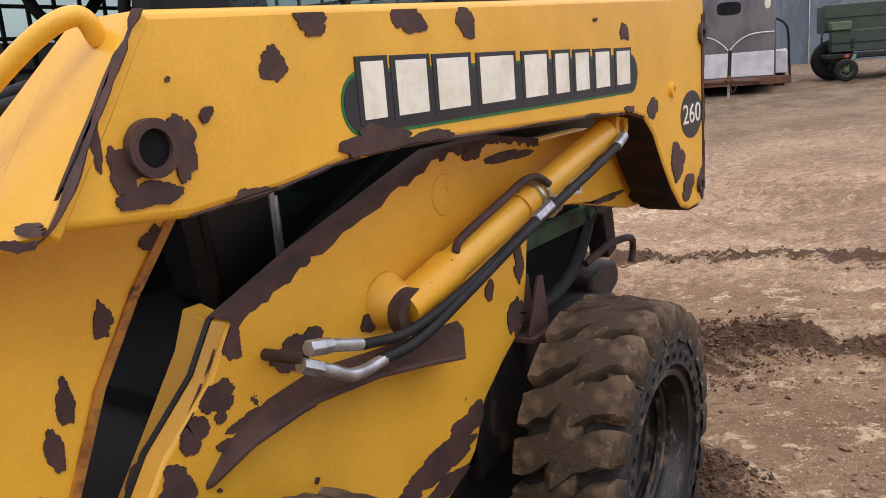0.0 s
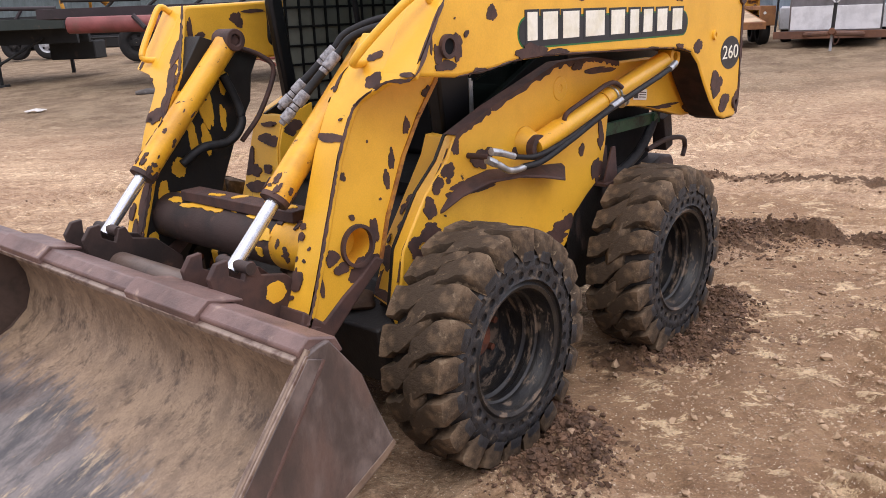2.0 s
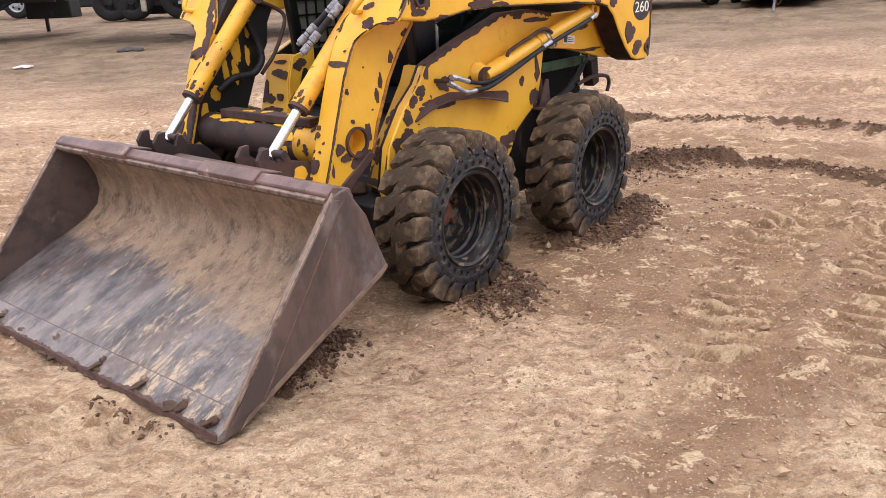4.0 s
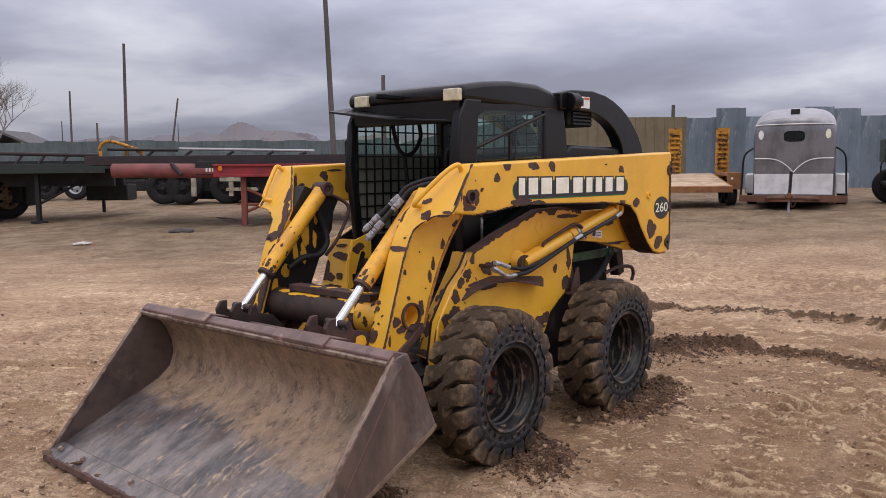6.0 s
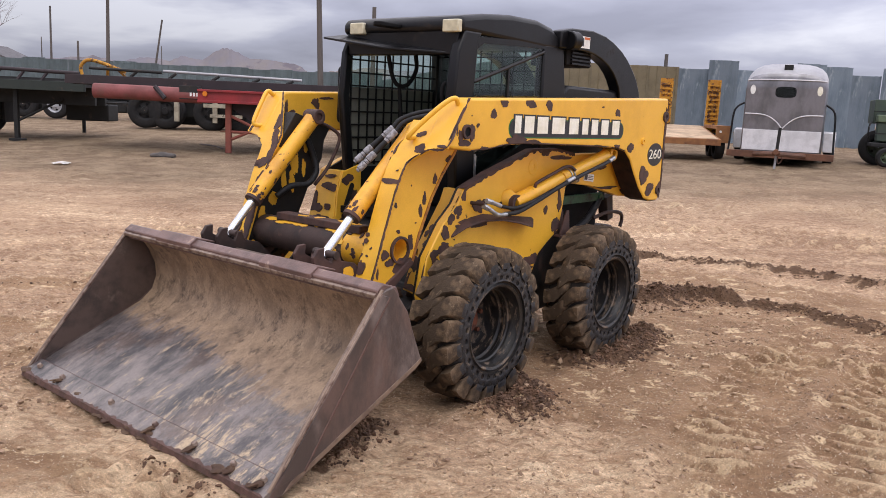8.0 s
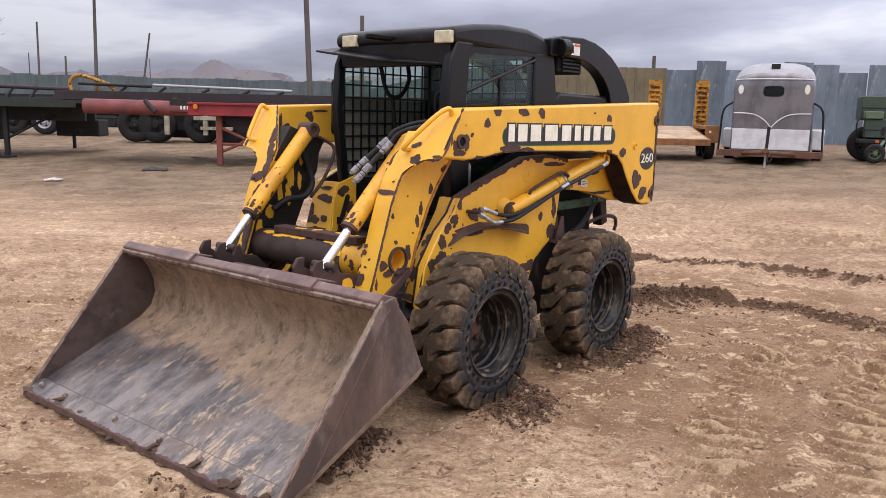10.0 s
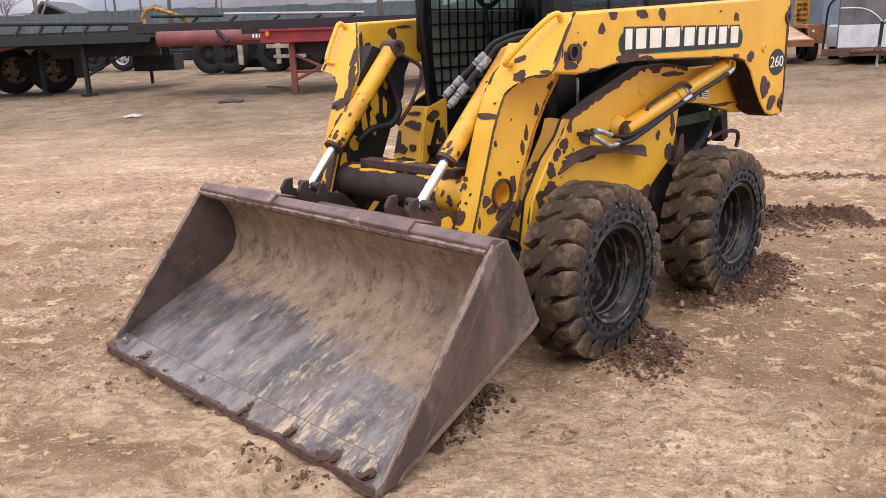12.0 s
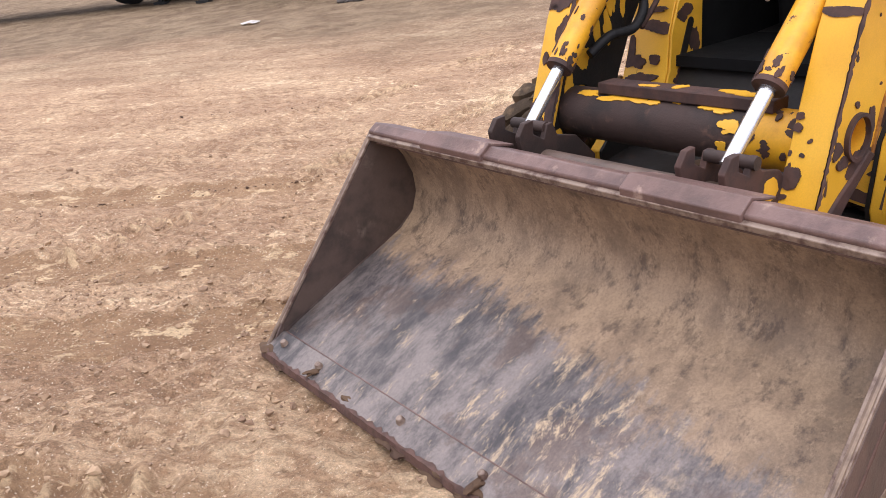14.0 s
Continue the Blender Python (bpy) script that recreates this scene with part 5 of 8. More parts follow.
def chips(parent, place, rows, seed, mat_=None, name="paint_chip", rough_=0.34):
    for k, (u, v, ru, rv) in enumerate(rows):
        bm = bmesh.new()
        up = 0.0011 + 0.00045 * (k % 9) + 0.00016 * (seed % 3)
        small = max(ru, rv) < 0.013
        flake(bm, place, u, v, ru * (1.0 if small else 0.9), rv * (1.0 if small else 0.9), seed + 7 * k, rough_=rough_, n=30 if small else 72, lift=up)
        turn = random.Random(seed + 31 * k)
        for j in range(0 if small else 3):
            a = turn.uniform(0, 6.28)
            flake(bm, place, u + 0.68 * ru * math.cos(a), v + 0.68 * rv * math.sin(a), ru * turn.uniform(0.28, 0.52), rv * turn.uniform(0.28, 0.52), seed + 7 * k + j, rough_=rough_ + 0.1, n=30, lift=up - 0.0001 * (j + 1))
        part(name, bm, mat_ or BARE, parent, "ragged patch of bare brown metal" if not mat_ else "ragged remains of yellow paint")


chips(arm_near, on_arm, [(-0.053, 1.386, 0.024, 0.027), (0.262, 1.450, 0.046, 0.028), (0.437, 1.440, 0.032, 0.029), (0.031, 1.444, 0.038, 0.020), (-0.296, 1.283, 0.024, 0.030), (-0.216, 1.298, 0.020, 0.036), (-0.268, 1.250, 0.040, 0.018), (-0.176, 1.333, 0.010, 0.009), (0.150, 1.258, 0.075, 0.030), (0.275, 1.250, 0.090, 0.016), (-0.113, 1.220, 0.040, 0.015), (1.195, 1.420, 0.026, 0.026), (1.390, 1.212, 0.040, 0.030), (1.215, 1.221, 0.034, 0.012), (1.60, 1.035, 0.060, 0.060), (1.01, 1.449, 0.010, 0.005), (1.70, 0.94, 0.060, 0.040), (1.862, 1.25, 0.010, 0.22), (1.85, 0.93, 0.03, 0.05), (-0.33, 1.335, 0.008, 0.05), (-0.224, 1.377, 0.004, 0.003), (0.74, 1.229, 0.08, 0.004), (0.98, 1.228, 0.05, 0.005)], 3, rough_=0.30)
chips(arm_near, on_plate, [(-0.576, 1.219, 0.030, 0.020), (-0.545, 1.281, 0.026, 0.014), (-0.476, 1.061, 0.060, 0.012), (-0.43, 1.216, 0.012, 0.030), (-0.397, 1.161, 0.008, 0.006), (-0.497, 1.112, 0.006, 0.004), (-0.43, 0.812, 0.012, 0.010), (-0.452, 0.666, 0.019, 0.025), (-0.427, 0.784, 0.018, 0.011), (-0.425, 0.72, 0.008, 0.006), (-0.472, 0.755, 0.006, 0.006), (-0.459, 0.719, 0.006, 0.006), (-0.435, 0.657, 0.020, 0.033), (-0.43, 0.612, 0.012, 0.008), (-0.722, 1.34, 0.006, 0.07), (-0.70, 1.235, 0.03, 0.006), (-0.533, 0.80, 0.006, 0.16), (-0.548, 1.0, 0.007, 0.10), (-0.50, 0.55, 0.03, 0.02), (-0.615, 1.13, 0.010, 0.05)], 5)
chips(arm_near, on_leg, [(-0.505, 0.952, 0.012, 0.014), (-0.303, 0.971, 0.013, 0.034), (-0.328, 0.913, 0.013, 0.034), (-0.232, 1.064, 0.014, 0.025), (-0.565, 0.725, 0.024, 0.026), (-0.397, 0.765, 0.022, 0.040), (-0.481, 0.828, 0.012, 0.008), (-0.126, 1.155, 0.026, 0.018), (-0.535, 0.686, 0.030, 0.020), (-0.46, 0.66, 0.050, 0.035), (-0.615, 0.66, 0.010, 0.05), (-0.41, 0.68, 0.03, 0.03), (-0.40, 1.04, 0.004, 0.004), (-0.36, 0.86, 0.005, 0.004)], 11)
for side_ob in [o for o in loader.children if o.name.startswith("side_panel")]:
    near_side = side_ob.data.vertices[0].co.y < 0
    if near_side:
        chips(side_ob, on_side, [(-0.052, 0.985, 0.022, 0.036), (-0.090, 0.905, 0.040, 0.024), (-0.145, 0.865, 0.030, 0.028), (-0.185, 0.80, 0.032, 0.036), (-0.190, 0.72, 0.046, 0.034), (-0.26, 0.70, 0.032, 0.024), (0.072, 0.916, 0.042, 0.034), (0.123, 0.934, 0.023, 0.016), (0.273, 0.911, 0.020, 0.021), (-0.013, 0.845, 0.060, 0.018), (0.075, 0.822, 0.075, 0.016), (-0.078, 0.818, 0.030, 0.016), (-0.093, 0.871, 0.012, 0.008), (0.715, 0.852, 0.018, 0.030), (0.093, 0.675, 0.006, 0.005), (-0.114, 0.761, 0.004, 0.003), (-0.25, 0.655, 0.03, 0.025), (-0.15, 0.645, 0.012, 0.010)], 17)
        chips(side_ob, on_side, [(0.468, 0.535, 0.130, 0.040), (0.640, 0.575, 0.055, 0.034), (0.575, 0.572, 0.080, 0.024), (0.498, 0.467, 0.096, 0.029), (0.835, 0.760, 0.040, 0.050), (0.86, 0.90, 0.022, 0.06), (0.846, 1.150, 0.110, 0.014), (0.68, 1.178, 0.038, 0.016), (1.387, 0.948, 0.143, 0.011), (1.20, 1.095, 0.085, 0.014), (1.333, 1.080, 0.069, 0.016), (1.70, 0.93, 0.08, 0.045), (1.62, 1.02, 0.03, 0.05), (1.72, 1.06, 0.03, 0.05), (0.30, 0.50, 0.09, 0.03), (0.10, 0.47, 0.07, 0.02)], 23)

# chips on the sloping front faces of the chassis towers
def on_front(s):
    rows = (TOWER if s < 0 else FAR_TOWER)[::-1]
    zs, xs, back = [p[1] for p in rows], [p[0] for p in rows], [p[2] for p in rows]

    def place(u, v, h):
        u, v = min(max(u, 0.395), 0.556), min(max(v, 0.51 if s < 0 else 0.70), 1.008)
        f = (0.562 - u) / 0.172
        return float(np.interp(v, zs, xs)) - 0.004 + f * float(np.interp(v, zs, back)) - h * 1.6, s * (u + h * 0.8), v

    return place


FAR_FRONT_CHIPS = [(0.45, 0.925, 0.060, 0.026), (0.545, 0.84, 0.016, 0.055), (0.52, 0.80, 0.035, 0.03), (0.44, 0.81, 0.018, 0.022), (0.48, 0.735, 0.06, 0.02), (0.46, 0.985, 0.05, 0.010)]
FRONT_CHIPS = [(0.546, 0.955, 0.010, 0.020), (0.525, 0.875, 0.028, 0.030), (0.545, 0.905, 0.014, 0.025), (0.475, 0.805, 0.050, 0.024), (0.43, 0.78, 0.022, 0.014), (0.50, 0.745, 0.045, 0.030), (0.545, 0.70, 0.018, 0.03), (0.42, 0.69, 0.012, 0.012), (0.48, 0.63, 0.10, 0.045), (0.48, 0.55, 0.12, 0.06)]
for side_ob in [o for o in loader.children if o.name.startswith("side_panel")]:
    s = -1 if side_ob.data.vertices[0].co.y < 0 else 1
    chips(side_ob, on_front(s), FRONT_CHIPS if s < 0 else FAR_FRONT_CHIPS, 61 + 5 * s)


def on_far_plate(u, v, h):
    x, y, z = on_plate(-u, v, h)
    return x, -y, z


chips(arm_far, on_far_plate, [(0.46, 1.33, 0.03, 0.04), (0.47, 1.22, 0.03, 0.03), (0.44, 1.12, 0.02, 0.05), (0.52, 1.06, 0.03, 0.012), (0.45, 0.98, 0.02, 0.06), (0.50, 0.90, 0.012, 0.02), (0.44, 0.84, 0.02, 0.06), (0.51, 0.74, 0.02, 0.03), (0.46, 0.66, 0.03, 0.05), (0.70, 1.25, 0.012, 0.02), (0.51, 0.58, 0.03, 0.03), (0.60, 1.19, 0.02, 0.012), (0.475, 1.075, 0.050, 0.026), (0.44, 0.75, 0.03, 0.09)], 71)
chips(arm_far, lambda u, v, h: (u, 0.585 - h, v), [(-0.02, 1.395, 0.030, 0.030), (0.06, 1.428, 0.050, 0.009), (-0.24, 1.37, 0.010, 0.05), (-0.20, 1.34, 0.022, 0.018)], 83)

# bare underside of the near arm behind the lift cylinder
bm = bmesh.new()
under = ARM_LOW[6:]
rows = [[bm.verts.new((x - 0.002, y, z - 0.002)) for y in (-0.722, -0.59)] for x, z in under]
for a, c in zip(rows, rows[1:]):
    bm.faces.new((a[0], a[1], c[1], c[0]))
bmesh.ops.solidify(bm, geom=bm.faces[:], thickness=0.003)
part("arm_underside", bm, BARE, arm_near, "bare brown underside of the arm")

# far leg: yellow remains on the inner face, and on the near bracket
chips(arm_far, lambda u, v, h: (u, 0.43 - h, v), [(-0.47, 1.02, 0.028, 0.075), (-0.38, 0.98, 0.022, 0.06), (-0.42, 1.13, 0.035, 0.03), (-0.53, 0.80, 0.022, 0.05), (-0.59, 0.64, 0.016, 0.04), (-0.36, 1.16, 0.02, 0.03), (-0.56, 0.72, 0.016, 0.02), (-0.31, 1.10, 0.026, 0.085), (-0.22, 1.17, 0.02, 0.05), (-0.32, 0.97, 0.02, 0.06), (-0.24, 1.04, 0.014, 0.05), (-0.45, 0.88, 0.03, 0.04)], 31, YELLOW, "paint_flake")
chips(tube, lambda u, v, h: (-0.50 - (0.0855 + h) * math.cos(v), u, 0.715 + (0.0855 + h) * math.sin(v)), [(0.33, 1.15, 0.05, 0.16), (0.24, 0.95, 0.04, 0.12), (0.16, 1.05, 0.06, 0.20), (0.07, 1.0, 0.03, 0.10), (-0.02, 1.2, 0.02, 0.10), (-0.15, 1.1, 0.05, 0.20), (-0.22, 0.5, 0.03, 0.25), (-0.20, -0.2, 0.02, 0.15)], 37, YELLOW, "paint_flake", 0.45)
chips(tube, lambda u, v, h: (v, u, 0.832 + h), [(0.10, -0.52, 0.03, 0.02), (0.0, -0.50, 0.02, 0.025), (-0.22, -0.50, 0.07, 0.03)], 41, YELLOW, "paint_flake", 0.45)

# scratched lower ends of the tilt cylinders
for cyl in [o for o in loader.children if o.name.startswith("tilt_cylinder")]:
    s = -1 if cyl.data.vertices[0].co.y < 0 else 1
    c_low, c_top = Vector((-0.785, s * 0.36, 0.735)), Vector((-0.21, s * 0.385, 1.325))
    c_dir = (c_top - c_low).normalized()
    c_side = c_dir.cross(Vector((0, 1, 0))).normalized()
    c_out = c_side.cross(c_dir)

    def on_barrel(u, v, h):
        return c_low + c_dir * min(u, 0.78) + (c_side * math.cos(v) + c_out * math.sin(v)) * (0.043 + h)

    rnd = random.Random(5 + s)
    rows = []
    for k in range(34):
        f = rnd.random() ** 3.0
        rows.append((0.235 + 0.5 * f, rnd.uniform(0, 6.28), rnd.uniform(0.004, 0.020) * (1.15 - f), rnd.uniform(0.06, 0.26) * (1.1 - f)))
    chips(cyl, on_barrel, rows, 300 + 9 * s, rough_=0.5)

# bare patches on the sleeve of the cross tube
rnd = random.Random(77)
chips(tube, lambda u, v, h: (-0.50 - (0.0868 + h) * math.cos(v), min(max(u, -0.425), -0.255), 0.715 + (0.0868 + h) * math.sin(v)), [(rnd.uniform(-0.42, -0.26), rnd.uniform(-0.4, 1.6), rnd.uniform(0.006, 0.022), rnd.uniform(0.05, 0.2)) for _ in range(14)], 211, rough_=0.45)

# worn edges where the plates meet
def worn_edge(parent, pts, r=0.005, seed=1):
    rnd = random.Random(seed)
    c = curve_pts(pts, 10)
    bm = bmesh.new()
    rings = []
    for i, p in enumerate(c):
        q = r * rnd.uniform(0.45, 1.5)
        rings.append([bm.verts.new(p + q * Vector(v)) for v in ((1, 0, 0), (0, 1, 0), (-1, 0, 0), (0, -1, 0))] if abs((c[min(i + 1, len(c) - 1)] - c[max(i - 1, 0)]).normalized().z) > 0.5 else [bm.verts.new(p + q * Vector(v)) for v in ((0, 0, 1), (0, 1, 0), (0, 0, -1), (0, -1, 0))])
    for a, b_ in zip(rings, rings[1:]):
        for k in range(4):
            bm.faces.new((a[k], a[(k + 1) % 4], b_[(k + 1) % 4], b_[k]))
    part("worn_edge", bm, BARE, parent, "edge worn to bare brown metal")


worn_edge(arm_near, [(x, -yo, z) for (x, z), yo in zip(LEG_FRONT, PLATE_OUT)], 0.0055, 2)
worn_edge(arm_far, [(x, yi, z) for (x, z), yi in zip(LEG_FRONT, PLATE_IN)], 0.0055, 3)
chips(arm_far, on_far_plate, [(0.425, 1.02, 0.012, 0.08), (0.425, 0.88, 0.014, 0.07), (0.43, 0.72, 0.018, 0.06), (0.44, 1.17, 0.025, 0.05), (0.50, 1.30, 0.03, 0.05), (0.48, 1.37, 0.02, 0.02)], 83, rough_=0.5)
worn_edge(arm_near, [(x, -0.722, z + 0.003) for x, z in ARM_LOW[1:8]], 0.004, 4)
worn_edge(arm_near, [(1.87, -0.722, 0.92), (1.878, -0.722, 1.2), (1.886, -0.722, 1.48)], 0.006, 5)
for k, (a, c) in enumerate(zip(SIDE_TOP[:4], SIDE_TOP[1:5])):
    bm = bmesh.new()
    rnd = random.Random(k)
    n_ = 14
    top = [bm.verts.new((a[0] + (c[0] - a[0]) * i / n_, -0.5665, a[1] + (c[1] - a[1]) * i / n_ + 0.004)) for i in range(n_ + 1)]
    low = [bm.verts.new((a[0] + (c[0] - a[0]) * i / n_, -0.5668, a[1] + (c[1] - a[1]) * i / n_ - rnd.uniform(0.006, 0.022))) for i in range(n_ + 1)]
    back = [bm.verts.new((a[0] + (c[0] - a[0]) * i / n_, -0.515, a[1] + (c[1] - a[1]) * i / n_ + 0.005)) for i in range(n_ + 1)]
    for i in range(n_):
        bm.faces.new((top[i], top[i + 1], low[i + 1], low[i]))
        bm.faces.new((back[i], back[i + 1], top[i + 1], top[i]))
    part("worn_top_edge", bm, BARE, loader, "top edge worn to bare brown metal")

# decals on the near arm
def arm_sheet(name, poly, mat_, lift, label="", parent=None):
    bm = bmesh.new()
    top = [bm.verts.new((x, -0.725 - lift, z)) for x, z in poly]
    low = [bm.verts.new((x, -0.724, z)) for x, z in poly]
    bm.faces.new(top)
    for k in range(len(poly)):
        j = (k + 1) % len(poly)
        bm.faces.new((top[k], low[k], low[j], top[j]))
    return part(name, bm, mat_, parent or arm_near, label)


def pill(x0, z0, x1, z1, r, n=10):
    """Long rounded band from one centre to the other."""
    d = Vector((x1 - x0, z1 - z0)).normalized()
    a = math.atan2(d.y, d.x)
    return [(x0 + r * math.cos(a + math.pi / 2 + math.pi * k / n), z0 + r * math.sin(a + math.pi / 2 + math.pi * k / n)) for k in range(n + 1)] + [(x1 + r * math.cos(a - math.pi / 2 + math.pi * k / n), z1 + r * math.sin(a - math.pi / 2 + math.pi * k / n)) for k in range(n + 1)]


decal = arm_sheet("maker_decal", pill(0.125, 1.322, 1.232, 1.314, 0.050), LOGOGREEN, 0.0010, "black maker's decal with green edge and cream bars")
arm_sheet("decal_field", pill(0.125, 1.322, 1.232, 1.314, 0.044), LOGOBLACK, 0.0018, "", decal)
BARS = ((0.120, 0.187), (0.207, 0.304), (0.324, 0.436), (0.466, 0.605), (0.640, 0.750), (0.780, 0.858), (0.884, 0.968), (0.997, 1.092), (1.128, 1.228))
for a, c in BARS:
    f = (a - 0.12) / 1.1
    lo, hi = 1.297 - 0.008 * f, 1.384 - 0.012 * f
    a, c = a + 0.006, c - 0.006
    arm_sheet("black_shadow", [(a - 0.012, lo - 0.008), (c + 0.012, lo - 0.008), (c + 0.012, hi + 0.008), (a - 0.012, hi + 0.008)], LOGOBLACK, 0.0024, "", decal)
    arm_sheet("cream_bar", [(a, lo), (c, lo), (c, hi), (a, hi)], CREAM, 0.0032, "", decal)
badge = arm_sheet("number_decal", [(1.746 + 0.108 * math.cos(2 * math.pi * k / 40), 1.164 + 0.074 * math.sin(2 * math.pi * k / 40)) for k in range(40)], LOGOBLACK, 0.0015, "round black decal with white number 260")
txt = bpy.data.curves.new("number", "FONT")
txt.body, txt.size, txt.align_x, txt.align_y, txt.extrude, txt.offset = "260", 0.086, "CENTER", "CENTER", 0.0006, 0.0
tob = new("number_text", txt)
tob.matrix_world = pose(1.746, -0.7272, 1.164, 90, 0, 0)
bpy.context.view_layer.update()
tme = bpy.data.meshes.new_from_object(tob.evaluated_get(bpy.context.evaluated_depsgraph_get()))
bpy.data.objects.remove(tob)
tme.materials.clear()
tme.materials.append(CREAM)
number = new("number", tme)
number.parent = badge
number.matrix_basis = pose(1.746, -0.7272, 1.164, 90, 0, 0) @ Matrix.Diagonal((1.42, 1, 1, 1))

# lift cylinder of the near side with its hoses
def lift_cylinder(s):
    lo, hi = Vector((0.33, s * 0.605, 0.922)), Vector((1.265, s * 0.655, 1.176))
    d = (hi - lo).normalized()
    bm = bmesh.new()
    rod(bm, lo + d * 0.10, hi - d * 0.05, 0.037, seg=28)
    c = part("lift_cylinder", bm, YELLOW, loader, "yellow hydraulic lift cylinder")
    bm = bmesh.new()
    rod(bm, lo, lo + d * 0.16, 0.040, 0.043, seg=24)
    part("end_cap", bm, YELLOW_WORN, c)
    bm = bmesh.new()
    rod(bm, lo + d * 0.44, lo + d * 0.47, 0.042, seg=24)
    part("barrel_band", bm, YELLOW_WORN, c)
    bm = bmesh.new()
    ring_tube(bm, lo + Vector((0, 0.0, 0)), (0, s, 0), 0.046, 0.022, 0.028)
    part("lower_eye", bm, BARE, c, "worn pivot eye")
    bm = bmesh.new()
    rod(bm, lo + Vector((0.0, 0.05 * -s, 0.015)), lo + Vector((0.0, 0.005 * s, 0.005)), 0.062, 0.040, 28)
    part("pivot_boss", bm, YELLOW, c, "", 0.008)
    bm = bmesh.new()
    ring_tube(bm, hi + Vector((0, 0.03 * s, 0)), (0, -s, 0), 0.045, 0.02, 0.06)
    part("upper_eye", bm, YELLOW_WORN, c)
    if s < 0:
        bm = bmesh.new()
        sweep(bm, [(0.50, -0.625, 0.985), (0.495, -0.63, 1.01), (0.52, -0.635, 1.03), (0.66, -0.645, 1.075), (0.76, -0.65, 1.105), (0.81, -0.66, 1.105), (0.835, -0.675, 1.085)], 0.009)
        part("steel_pipe", bm, BARE, c, "rusty steel oil pipe")
        bm = bmesh.new()
        sweep(bm, [(0.15, -0.655, 0.920), (0.27, -0.66, 0.905), (0.42, -0.67, 0.932), (0.58, -0.69, 0.986), (0.72, -0.705, 1.034)], 0.0095, 12)
        part("hose", bm, HOSE, c, "black rubber hydraulic hose")
        bm = bmesh.new()
        sweep(bm, [(0.19, -0.655, 0.878), (0.30, -0.665, 0.884), (0.46, -0.68, 0.936), (0.62, -0.70, 0.998), (0.82, -0.71, 1.054), (1.05, -0.71, 1.106), (1.17, -0.705, 1.132)], 0.0115, 12)
        part("hose", bm, HOSE, c, "black rubber hydraulic hose")
        for a, e_, r in (((0.02, -0.655, 0.957), (0.070, -0.655, 0.946), 0.0145), ((0.070, -0.655, 0.946), (0.145, -0.655, 0.923), 0.0115), ((0.70, -0.704, 1.028), (0.765, -0.71, 1.050), 0.0145), ((1.17, -0.705, 1.132), (1.235, -0.70, 1.153), 0.014)):
            bm = bmesh.new()
            rod(bm, a, e_, r, seg=6 if r == 0.0145 else 16)
            part("fitting", bm, ZINC, c, "bright zinc hose fitting", 0.002)
        bm = bmesh.new()
        sweep(bm, [(0.03, -0.65, 0.922), (0.065, -0.655, 0.905), (0.10, -0.66, 0.885), (0.14, -0.66, 0.877), (0.20, -0.656, 0.877)], 0.0115, 12)
        rod(bm, (0.01, -0.645, 0.932), (0.045, -0.652, 0.914), 0.0145, seg=6)
        part("elbow_fitting", bm, ZINC, c, "bright zinc elbow fitting")
        bm = bmesh.new()
        rod(bm, (0.012, -0.56, 0.938), (0.02, -0.645, 0.938), 0.010, seg=12)
        part("hose_stub", bm, BARE, c)
        bm = bmesh.new()
        for q in (-0.012, 0.012):
            p = lo + d * (0.515 + q)
            rod(bm, p - d * 0.004, p + d * 0.004, 0.044, seg=24)
            rod(bm, p + Vector((0, -0.05, -0.022)) - d * 0.004, p + Vector((0, -0.05, -0.022)) + d * 0.004, 0.022, seg=16)
        part("hose_clamp", bm, ZINC, c, "bright band clamp")


lift_cylinder(-1)
lift_cylinder(1)

# bent lip under the hoses
bm = bmesh.new()
tray_hi = [(-0.14, 0.79), (-0.09, 0.835), (0.0, 0.872), (0.11, 0.884), (0.24, 0.868), (0.42, 0.850), (0.58, 0.832)]
tray_out = [(-0.13, 0.785), (-0.06, 0.825), (0.06, 0.853), (0.20, 0.848), (0.33, 0.825), (0.47, 0.79), (0.56, 0.815)]
rows = []
for (x, z), (ox, oz), w in zip(tray_hi, tray_out, (0.575, 0.60, 0.625, 0.645, 0.655, 0.65, 0.59)):
    rows.append([bm.verts.new(q) for q in ((x, -0.56, z - 0.008), (ox, -w, oz), (ox, -w, oz - 0.010), (x, -0.56, z - 0.022))])
for a, c in zip(rows, rows[1:]):
    for k in range(4):
        bm.faces.new((a[k], a[(k + 1) % 4], c[(k + 1) % 4], c[k]))
bm.faces.new(rows[0])
bm.faces.new(rows[-1][::-1])
part("hose_tray", bm, BARE, loader, "bent bare steel lip under the hoses", 0.003)
bm = bmesh.new()
box(bm, 0.0, 0.12, -0.5675, -0.566, 0, 0.045, Matrix.Translation((1.125, 0, 1.006)) @ pose(0, 0, 0, 0, 6.5, 0))
stk = part("safety_sticker", bm, WHITE, loader, "small white safety sticker with dark pictogram")
bm = bmesh.new()
box(bm, 0.006, 0.042, -0.5682, -0.567, 0.006, 0.039, Matrix.Translation((1.125, 0, 1.006)) @ pose(0, 0, 0, 0, 6.5, 0))
part("pictogram", bm, LOGOBLACK, stk)
bm = bmesh.new()
for k in range(3):
    box(bm, 0.052, 0.112, -0.5682, -0.567, 0.010 + 0.010 * k, 0.014 + 0.010 * k, Matrix.Translation((1.125, 0, 1.006)) @ pose(0, 0, 0, 0, 6.5, 0))
part("text_bars", bm, BARE, stk)
bm = bmesh.new()
